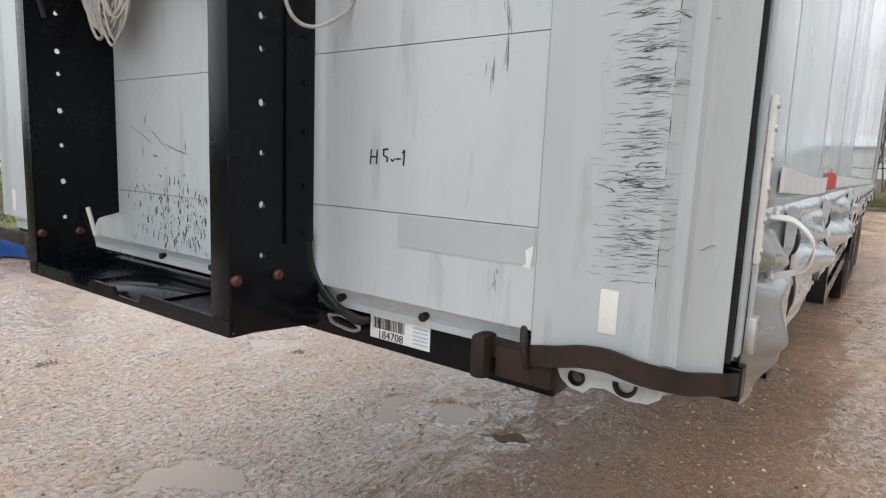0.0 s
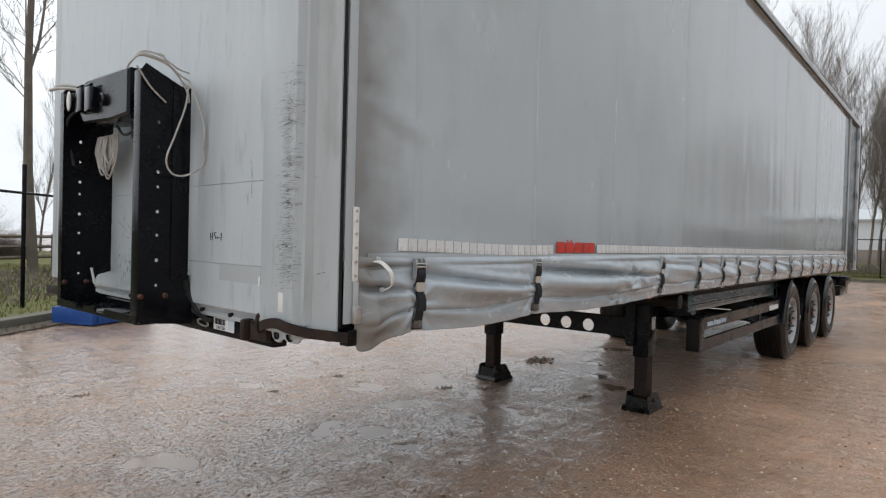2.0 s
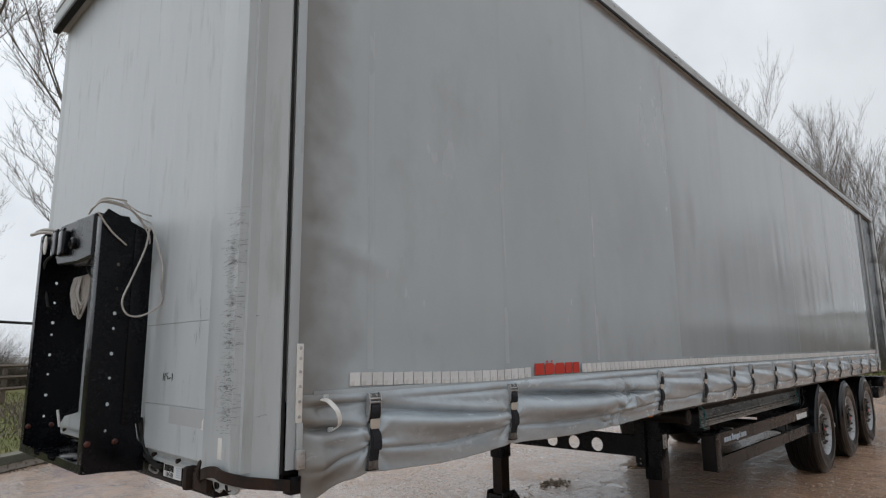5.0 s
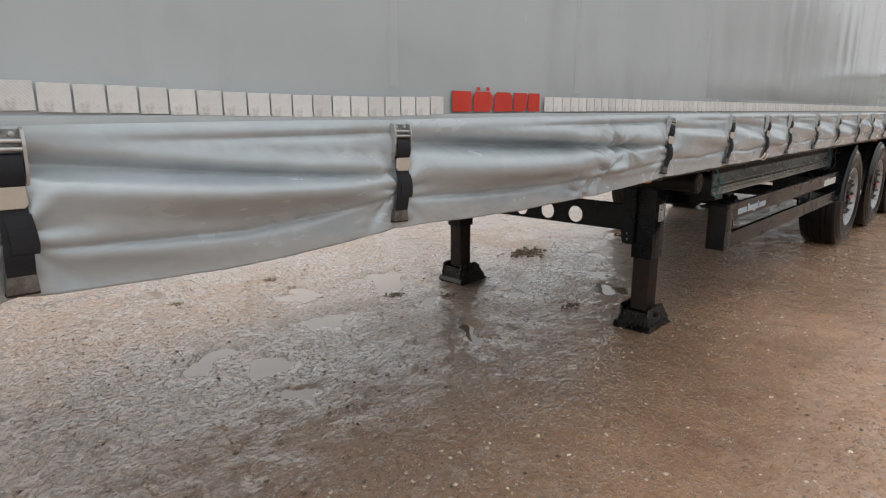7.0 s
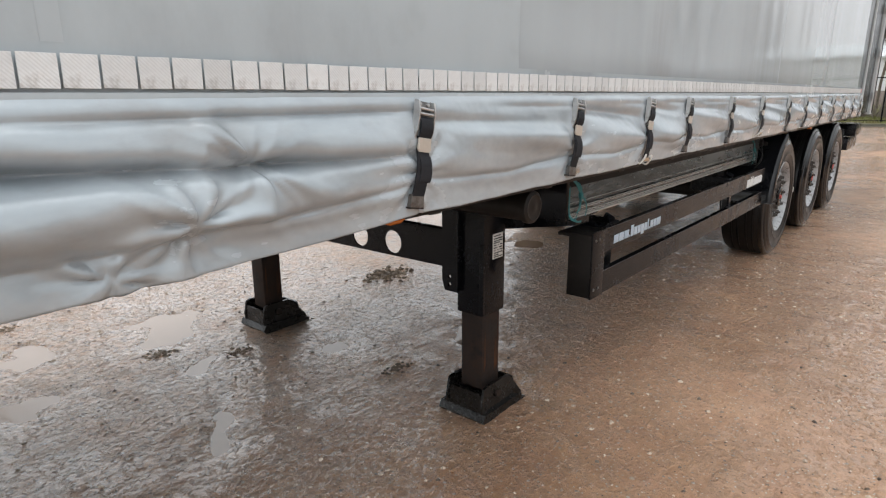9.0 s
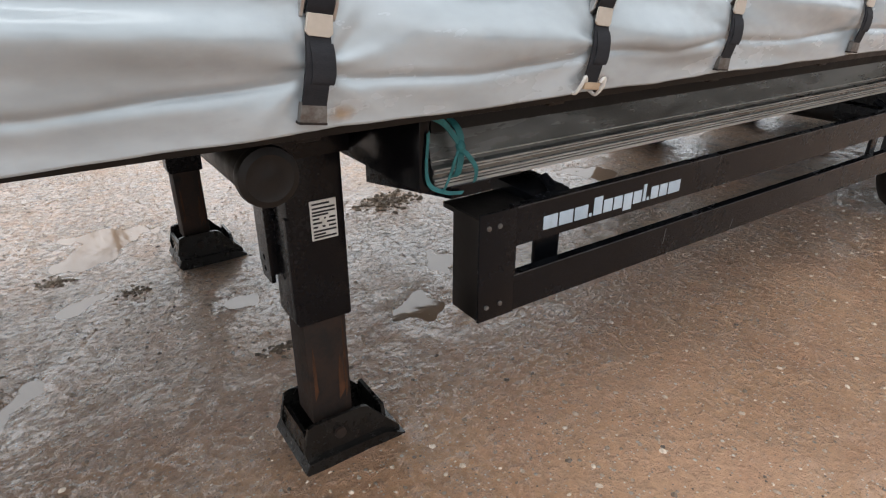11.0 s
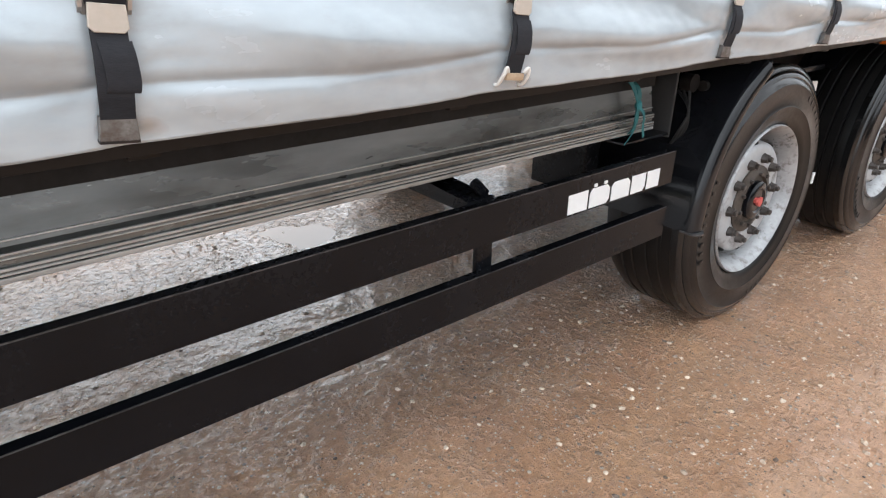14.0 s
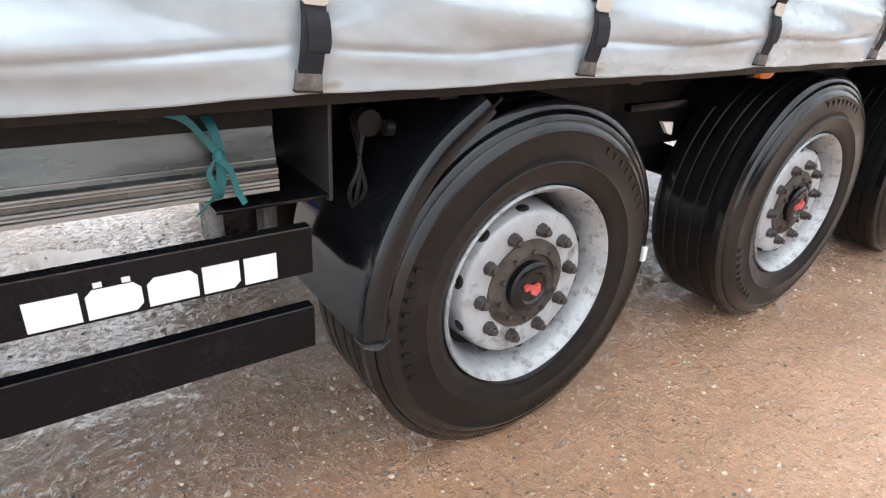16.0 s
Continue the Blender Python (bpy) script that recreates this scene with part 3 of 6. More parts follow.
def holed_plate(outline, holes, plane, a, b):
    """A plate with round holes: outline and circles bridged by a triangle fill, then extruded."""
    bm = bmesh.new()

    def at(p, h):
        return {"xz": (p[0], h, p[1]), "yz": (h, p[0], p[1]), "xy": (p[0], p[1], h)}[plane]
    edges = []
    loops = [outline] + [[(cx + r * math.cos(k * math.pi / 8), cy + r * 1.0 * math.sin(k * math.pi / 8)) for k in range(16)] for cx, cy, r in holes]
    for lp in loops:
        vs = [bm.verts.new(at(p, a)) for p in lp]
        edges += [bm.edges.new((vs[i], vs[(i + 1) % len(vs)])) for i in range(len(vs))]
    bmesh.ops.triangle_fill(bm, edges=edges, use_beauty=True, use_dissolve=False)
    ext = bmesh.ops.extrude_face_region(bm, geom=list(bm.faces))
    shift = Vector(at((0, 0), b)) - Vector(at((0, 0), a))
    bmesh.ops.translate(bm, vec=shift, verts=[v for v in ext["geom"] if isinstance(v, bmesh.types.BMVert)])
    return bm


def grid_mesh(name, pts, material, smooth=True):
    """A sheet from an (n, m, 3) array of computed points."""
    n, m, _ = pts.shape
    idx = np.arange(n * m).reshape(n, m)
    quads = np.stack([idx[:-1, :-1], idx[1:, :-1], idx[1:, 1:], idx[:-1, 1:]], -1).reshape(-1, 4)
    me = bpy.data.meshes.new(name)
    me.from_pydata(pts.reshape(-1, 3).tolist(), [], quads.tolist())
    me.materials.append(material)
    if smooth:
        me.polygons.foreach_set("use_smooth", [True] * len(me.polygons))
    return me


def waves(x, y, seed, octaves=4, base=1.0):
    """Smooth pseudo-random field of sums of sines, about -1 to 1."""
    r = np.random.RandomState(seed)
    out = np.zeros_like(x)
    amp = 1.0
    f = base
    for _ in range(octaves):
        for _k in range(4):
            a = r.uniform(0, 2 * np.pi)
            out = out + amp * 0.5 * np.sin(f * r.uniform(0.7, 1.3) * (x * np.cos(a) + y * np.sin(a)) * 2 * np.pi + r.uniform(0, 6.28))
        amp *= 0.5
        f *= 2.1
    return out / 2


# ---------- ground ----------
# puddle hollows: x, y, half-length, half-width, turn
HOLLOWS = [(0.15, 2.15, .21, .14, -44), (1.23, 1.98, .12, .12, -44), (1.5, 1.73, .12, .22, -44), 
           (1.44, 1.3, .12, .1, -44), (3.19, 2.66, .21, .25, -44), (1.62, 3.61, .12, .15, -44), (5.24, 1.73, .09, .13, -44), (4.63, 1.41, .14, .18, -44),
           (4.21, 1.07, .06, .15, -44), (2.99, 2.39, .12, .16, -31), (4.28, .99, .16, .15, -32), (3.62, 1.51, .13, .1, -32),
           (3.04, 1.91, .1, .13, -32), (2.74, 1.28, .09, .25, -33), (1.42, 2.05, .12, .13, -55), (2.39, 2.74, .21, .21, -57),
           (2.17, 2.12, .15, .21, -55), (6.38, 2.0, .21, .15, -31), (14.5, -0.6, 1.2, 0.25, 5), (17.5, -1.6, 1.6, 0.3, 8)]


def ground_height(x, y):
    z = 0.004 * waves(x, y, 3, 3, 0.5) + 0.005 * waves(x, y, 5, 3, 1.9) + 0.0042 * waves(x, y, 7, 4, 4.0)
    # trampled silt ahead of and beyond the trailer: lumps and prints
    trodden = np.clip(np.maximum((1.0 - x) / 2.0, (y - 1.2) / 1.4), 0.45, 1)
    lumps = waves(x, y, 9, 2, 7.0)
    z = z + trodden * (0.0022 * np.maximum(lumps, -0.3) ** 2 * np.sign(lumps) + 0.0010 * waves(x, y, 13, 2, 14.0))
    # the open side in front of the curtain drains towards the trailer
    z = z + 0.008 * np.clip((0.9 - y) / 0.6, 0, 1)
    x = x + 0.085 * waves(x, y, 15, 3, 1.7)
    y = y + 0.085 * waves(x, y, 17, 3, 1.7)
    for hx, hy, a, b, turn in HOLLOWS:
        c, s = math.cos(radians(turn)), math.sin(radians(turn))
        u, v = ((x - hx) * c + (y - hy) * s) / a, (-(x - hx) * s + (y - hy) * c) / b
        z = z - 0.022 * np.exp(-(u * u + v * v) * 0.8)
    return z


def build_ground():
    def axis(lo, hi, step, far):
        core = np.arange(lo, hi + 1e-6, step)
        out = []
        d, p = step, 0.0
        while p < far:
            d *= 1.35
            p += d
            out.append(p)
        out = np.array(out)
        return np.concatenate([lo - out[::-1], core, hi + out])
    xs, ys = axis(-2.4, 11.0, 0.016, 2500), axis(-1.4, 5.2, 0.016, 2500)
    X, Y = np.meshgrid(xs, ys, indexing="ij")
    Z = ground_height(X, Y)
    inner = np.clip(1.5 - np.maximum(np.maximum(-6 - X, X - 25), np.maximum(-6 - Y, Y - 12)) / 10, 0, 1)
    Z = Z * inner
    me = grid_mesh("ground", np.stack([X, Y, Z], -1), MUD)
    tagged(new("ground", me), "wet brown mud and gravel yard with shallow hollows", "ground", kind="structure")
    # rain water standing in the hollows
    w = np.stack(np.meshgrid(np.linspace(-2.4, 20, 90), np.linspace(-2.4, 5.3, 40), indexing="ij"), -1)
    tagged(new("water", grid_mesh("water", np.concatenate([w, np.full(w.shape[:2] + (1,), -0.0148)], -1), WATER)),
           "thin puddles of muddy rain water in the hollows", "puddle", kind="structure")


build_ground()


def scatter_stones():
    """Loose gravel pressed into the mud."""
    r = np.random.RandomState(11)
    verts, faces = [], []
    base = [Vector(v) for v in ((1, 0, 0), (-1, 0, 0), (0, 1, 0), (0, -1, 0), (0, 0, 1), (0.6, 0.6, 0.55), (-0.6, 0.6, 0.5), (-0.6, -0.6, 0.55), (0.6, -0.6, 0.5))]
    tris = [(0, 5, 8), (5, 2, 6), (6, 1, 7), (7, 3, 8), (4, 5, 6), (4, 6, 7), (4, 7, 8), (4, 8, 5), (0, 2, 5), (2, 1, 6), (1, 3, 7), (3, 0, 8)]
    n = 44000
    px, py = r.uniform(-1.8, 11, n), r.uniform(-1.5, 4.6, n)
    pz = ground_height(px, py)
    keep = r.uniform(0, 1, n) < np.clip(0.55 + 0.6 * waves(px, py, 21, 2, 0.4), 0.08, 1)
    keep &= (py < 0.6) | (r.uniform(0, 1, n) < 0.5)
    for x, y, z in zip(px[keep], py[keep], pz[keep]):
        s = min(0.003 / max(r.uniform(), 0.03) ** 0.52, 0.013)
        a, k = r.uniform(0, 6.28), r.uniform(0.55, 1.0)
        o = len(verts)
        for v in base:
            vx, vy = v.x * s, v.y * s * k
            j = r.uniform(0.8, 1.2)
            verts.append((x + (vx * math.cos(a) - vy * math.sin(a)) * j, y + (vx * math.sin(a) + vy * math.cos(a)) * j, z - 0.15 * s + v.z * s * 0.75 * j))
        faces += [tuple(o + i for i in t) for t in tris]
    me = bpy.data.meshes.new("gravel")
    me.from_pydata(verts, [], faces)
    me.materials.append(STONE)
    tagged(new("gravel", me), "small pale and dark loose stones in the mud", "gravel", kind="stuff")
    # clods of mud and litter
    verts, faces = [], []
    spots = [(4.8, 2.3, 0.14), (3.62, 1.05, 0.05), (2.9, 2.2, 0.06), (3.2, 1.9, 0.05), (0.3, 4.2, 0.05), (-0.6, 1.9, 0.06), (-0.75, 2.6, 0.05), (1.6, 3.2, 0.04), (2.45, 3.3, 0.05)]
    spots += [(r.uniform(-1.5, 9), r.uniform(1.2, 5), r.uniform(0.006, 0.014)) for _ in range(8)]
    for sx, sy, size in spots:
        for _ in range(3 + int(size * 900)):
            s = size * r.uniform(0.05, 0.16) + 0.004
            x, y = sx + r.normal() * size * 0.75, sy + r.normal() * size * 0.45
            z = float(ground_height(np.array(x), np.array(y)))
            a = r.uniform(0, 6.28)
            o = len(verts)
            for v in base:
                j = r.uniform(0.6, 1.3)
                verts.append((x + (v.x * math.cos(a) - v.y * math.sin(a)) * s * j, y + (v.x * math.sin(a) + v.y * math.cos(a)) * s * j, z - 0.1 * s + v.z * s * 0.75 * j))
            faces += [tuple(o + i for i in t) for t in tris]
    for _ in range(420):
        cx, cy = r.uniform(-2.4, 4.5), r.uniform(0.7, 6.5)
        for _ in range(r.randint(1, 6)):
            x, y = cx + r.normal() * 0.09, cy + r.normal() * 0.09
            s = min(0.003 / max(r.uniform(), 0.05) ** 0.5, 0.012)
            z = float(ground_height(np.array(x), np.array(y)))
            a, o = r.uniform(0, 6.28), len(verts)
            for v in base:
                j = r.uniform(0.6, 1.3)
                verts.append((x + (v.x * math.cos(a) - v.y * math.sin(a)) * s * j, y + (v.x * math.sin(a) + v.y * math.cos(a)) * s * j * 0.8, z - 0.1 * s + v.z * s * 0.6 * j))
            faces += [tuple(o + i for i in t) for t in tris]
    me = bpy.data.meshes.new("mud_clods")
    me.from_pydata(verts, [], faces)
    me.materials.append(CLOD)
    tagged(new("mud_clods", me), "dark crumbly clods of mud and litter", "mud", kind="stuff")


scatter_stones()

# ---------- the trailer ----------
trailer = thing("curtainsider_trailer", "long grey curtain-sided semi-trailer standing on its landing legs", "trailer")
XF, WIDE = -0.37, 2.66          # front wall plane, width
XB = XF + 0.033                 # plane of the rail and beam under it
XR = 12.75                      # rear end
TOP = 3.9                       # curtain's upper edge
STRAPS = [0.125, 0.985, 2.64, 3.42, 4.055, 4.54, 5.25, 5.965, 6.79, 7.46, 8.19, 8.94, 9.68, 10.42, 11.15]


def floor_z(x):
    """Lower edge of the curtain, a little lower at the nose."""
    return 1.10 + 0.018 * np.clip((x - 0.5) / 4.0, -0.5, 1.0)


# --- front wall ---
front = part("front_wall", box(XF + 0.02, XF + 0.10, 0.05, WIDE - 0.05, 1.15, 3.76), GREY_DARK, trailer, "grey painted front bulkhead", smooth=False)


def front_panels():
    """Sheet boards of the bulkhead, with fine joints."""
    for y0, y1, z0, z1 in [(0.2826, 0.93, 1.165, 1.3392), (0.2826, 0.93, 1.3408, 1.6542), (0.93, 1.75, 1.165, 1.3192), (0.93, 1.75, 1.3208, 1.6392),
                           (0.93, 1.75, 1.6408, 3.76), (0.2826, 0.93, 1.6558, 3.76), (1.75, WIDE - 0.10, 1.165, 3.76)]:
        part("panel", box(XF, XF + 0.02, y0, y1, z0, z1), GREY, front, smooth=False)
    part("panel", box(XF - 0.004, XF + 0.02, 0.083, 0.2806, 1.115, 3.76, 0.002), GREY, front)
    part("panel", box(XF, XF + 0.02, WIDE - 0.097, WIDE, 1.165, 3.76, 0.004), GREY_DARK, front)
    # rounded corner section beside the curtain
    corner = [(XF - 0.004, 0.0828), (XF + 0.03, 0.064), (XF + 0.085, 0.034), (XF + 0.12, 0.012), (-0.244, 0.004), (-0.238, 0.004), (-0.238, 0.05), (XF + 0.05, 0.09)]
    part("corner_post", prism(corner, "xy", 1.1, 3.78), GREY_DARK, trailer, "grey rounded corner post with scuffed paint")
    part("seal", prism([(-0.2375, 0.002), (-0.236, -0.004), (-0.23, -0.004), (-0.227, 0.04), (-0.2375, 0.04)], "xy", 1.14, 3.86), SEAL, trailer, "black rubber edge seal", smooth=False)
    # lower rail with bolts
    rail = part("lower_rail", prism([(XB - 0.012, 1.118), (XB - 0.012, 1.132), (XB - 0.003, 1.138), (XB - 0.003, 1.162), (XB + 0.03, 1.162), (XB + 0.03, 1.118)], "xz", 0.25, WIDE - 0.06),
                GREY_DARK, trailer, "grey aluminium lower rail with rusty bolts", smooth=False)
    for y in (0.30, 0.53, 0.76, 1.02, 1.06, 1.25, 1.5, 2.0, 2.3):
        part("bolt", rod((XB - 0.018, y, 1.138), (XB, y, 1.138), 0.009, 10), RUST, rail)
    part("front_beam", box(XB, XB + 0.06, 0.25, WIDE - 0.05, 1.045, 1.118, 0.003), BLACK, trailer, "black front cross beam")
    # cap along the roof
    cap = part("roof_cap", prism([(XF - 0.055, 3.74), (XF - 0.075, 3.78), (XF - 0.075, 3.90), (XF - 0.05, 3.98), (XF + 0.03, 4.06), (XF + 0.3, 4.08), (XF + 0.3, 3.74)], "xz", -0.03, WIDE + 0.03),
               GREY_DARK, trailer, "weathered grey roof cap", smooth=False)
    part("drip_edge", box(XF - 0.082, XF - 0.04, -0.04, WIDE + 0.04, 3.715, 3.742, 0.004), SEAL, cap)
    part("bead", box(XF - 0.082, XF - 0.07, -0.03, WIDE + 0.03, 3.855, 3.87, 0.003), GREY, cap)
    for z in (2.20, 2.14):
        part("rivet", lathe([(0.011, 0.0), (0.010, -0.004), (0.004, -0.007)], 12, "x", (XF + 0.029, 0.0655, z)), STEEL, front)


front_panels()


def front_marks():
    """Touch-up patch, stickers, handwriting, scuffs and scrapes."""
    part("paint_patch", box(XF - 0.0012, XF, 0.286, 0.585, 1.274, 1.337), PATCH, front, "matt grey touch-up paint patch")
    part("sticker", box(XF - 0.006, XF - 0.004, 0.136, 0.165, 1.188, 1.257, 0.0006), WHITE, front, "worn white reflective sticker")
    part("sticker", box(XF - 0.0015, XF, 2.52, 2.55, 1.19, 1.27), WHITE, front, "worn white reflective sticker")
    part("sticker_scrap", prism([(0.288, 1.31), (0.302, 1.3), (0.30, 1.278), (0.308, 1.272), (0.292, 1.27), (0.29, 1.29)], "yz", XF - 0.0015, XF), WHITE, front)
    # handwritten marker characters H 5 - 1
    ink = bmesh.new()

    def stroke(a, b, w=0.0032):
        rod((XF - 0.0008, 0.662 - a[0], 1.431 + a[1]), (XF - 0.0008, 0.662 - b[0], 1.431 + b[1]), w / 2, 6, ink)
    for a, b in [((0, 0), (0.002, 0.03)), ((0.016, 0.001), (0.018, 0.03)), ((0.001, 0.015), (0.017, 0.016)),
                 ((0.033, 0.03), (0.046, 0.031)), ((0.034, 0.029), (0.035, 0.018)), ((0.035, 0.018), (0.045, 0.015)), ((0.045, 0.015), (0.044, 0.006)),
                 ((0.054, 0.012), (0.058, 0.008)), ((0.058, 0.008), (0.064, 0.013)), ((0.068, 0.013), (0.078, 0.013)), ((0.086, 0.0), (0.088, 0.03)), ((0.082, 0.024), (0.088, 0.03))]:
        stroke(a, b)
    part("marker_writing", ink, INK, front, "black handwritten marker characters", smooth=False)
    r = random.Random(4)
    scuff, scrape = bmesh.new(), bmesh.new()

    def smear(bm, y, z, dy, dz, w, n=5):
        line = [(y + dy * t / n + r.uniform(-1, 1) * w, z + dz * t / n + r.uniform(-1, 1) * w * 1.4) for t in range(n + 1)]
        px, pz = -dz, dy
        q = math.hypot(px, pz) or 1
        ups, los = [], []
        for i, (a, b) in enumerate(line):
            h = w * (0.12 + math.sin(math.pi * (i + 0.3) / (n + 0.6))) * r.uniform(0.35, 1.1)
            x = XF - 0.005 + 1.75 * (0.0828 - a) if a < 0.0828 else (XF - 0.0046 if a < 0.283 else XF - 0.0006)
            ups.append(bm.verts.new((x, a + px / q * h, b + pz / q * h)))
            los.append(bm.verts.new((x, a - px / q * h, b - pz / q * h)))
        for i in range(n):
            bm.faces.new((ups[i], ups[i + 1], los[i + 1], los[i]))
    # rubbed band beside the corner: many fine level strokes in loose clusters
    heights = [r.uniform(1.28, 1.98) for _ in range(60)]
    for _ in range(900):
        z = r.choice(heights) + r.gauss(0, 0.008) if r.random() < 0.7 else r.uniform(1.27, 2.05)
        y = min(max(r.gauss(0.118, 0.027), 0.058), 0.27)
        long = r.uniform(0.006, 0.03) if r.random() < 0.85 else r.uniform(0.03, 0.06)
        smear(scuff, min(y + long / 2, 0.27), z, -min(long, y - 0.05), r.gauss(0.05, 0.09) * long, r.choice((0.0003, 0.0004, 0.0006, 0.0009)))
    for _ in range(22):
        smear(scrape, r.gauss(0.13, 0.03), r.choice(heights), -r.uniform(0.006, 0.02), r.gauss(0, 0.004), 0.0012)
    for y, z0, z1 in ((0.0835, 1.25, 2.3), (0.0565, 1.2, 2.1)):
        for _ in range(26):
            smear(scrape, y, r.uniform(z0, z1), r.gauss(0, 0.0006), r.uniform(0.01, 0.04), 0.0005)
    for y, z, dz, w in [(0.362, 1.70, -0.05, 0.0022), (0.358, 1.655, -0.10, 0.0016), (0.388, 1.61, -0.05, 0.002), (0.372, 1.73, -0.03, 0.0015), (0.36, 1.25, -0.03, 0.002)]:
        for _ in range(5):
            smear(scuff, y + r.gauss(0, 0.003), z + r.gauss(0, 0.01), r.gauss(0, 0.003), dz * r.uniform(0.3, 0.9), w * r.uniform(0.3, 0.7))
    for _ in range(45):
        smear(scuff, r.uniform(0.3, 0.8), r.uniform(1.2, 2.3), r.uniform(-0.01, 0.01), r.uniform(-0.015, 0.004), 0.0004)
    # scrapes on the boards between the uprights
    for _ in range(260):
        smear(scrape, 1.24 + 0.42 * r.betavariate(1.1, 1.8), 1.18 + r.betavariate(1.3, 1.8) * 0.22, r.gauss(0, 0.006), -r.uniform(0.004, 0.03), r.choice((0.0005, 0.0009, 0.0016, 0.003)))
    for _ in range(40):
        smear(scuff, r.uniform(1.23, 1.69), r.uniform(1.2, 1.7), r.gauss(0, 0.02), -r.uniform(0.004, 0.03), r.choice((0.0004, 0.0007)))
    for y, z, dy, dz in [(1.62, 1.51, -0.05, -0.02), (1.56, 1.49, -0.06, -0.03), (1.53, 1.545, 0.01, -0.04), (1.51, 1.5, -0.1, -0.06), (1.43, 1.46, -0.12, -0.03), (1.33, 1.47, 0.0, -0.04), (1.55, 1.46, 0.0, -0.04), (1.5, 1.43, -0.03, -0.005)]:
        smear(scrape, y, z, dy, dz, 0.002, 8)
    tagged(part("scuffing", scuff, SCUFF, front, "grey rubbed scuffs in the paint", smooth=False), kind="stuff")
    tagged(part("scraping", scrape, SCRAPE, front, "brown scrapes in the paint", smooth=False), kind="stuff")


front_marks()


def barcode_label():
    lab = part("barcode_label", box(XB - 0.0025, XB, 0.52, 0.68, 1.066, 1.115, 0.0005), LETTER, trailer, "white barcode sticker with stock number")
    r = random.Random(8)
    y = 0.67
    bars = bmesh.new()
    while y > 0.587:
        w = r.choice((0.0012, 0.002, 0.003))
        box(XB - 0.0034, XB - 0.002, y - w, y, 1.088, 1.112, 0, bars)
        y -= w + r.choice((0.0012, 0.002, 0.0028))
    part("barcode", bars, INK, lab, "", smooth=False)
    for z in (1.108, 1.1, 1.092, 1.084, 1.076):
        part("print_bar", box(XB - 0.0034, XB - 0.002, 0.525, 0.563, z - 0.0022, z + 0.0012), URL, lab)
    cu = bpy.data.curves.new("stock_number", "FONT")
    cu.body, cu.size, cu.extrude, cu.align_x = "184708", 0.0235, 0.0004, "LEFT"
    tmp = new("stock_number", cu)
    me = bpy.data.meshes.new_from_object(tmp.evaluated_get(bpy.context.evaluated_depsgraph_get()))
    bpy.data.objects.remove(tmp)
    me.materials.append(INK)
    ob = new("stock_number", me)
    ob.parent = lab
    ob.matrix_basis = Matrix(((0, 0, -1, XB - 0.0032), (-1, 0, 0, 0.658), (0, 1, 0, 1.0685), (0, 0, 0, 1)))
    tagged(ob, "black printed digits 184708")


barcode_label()


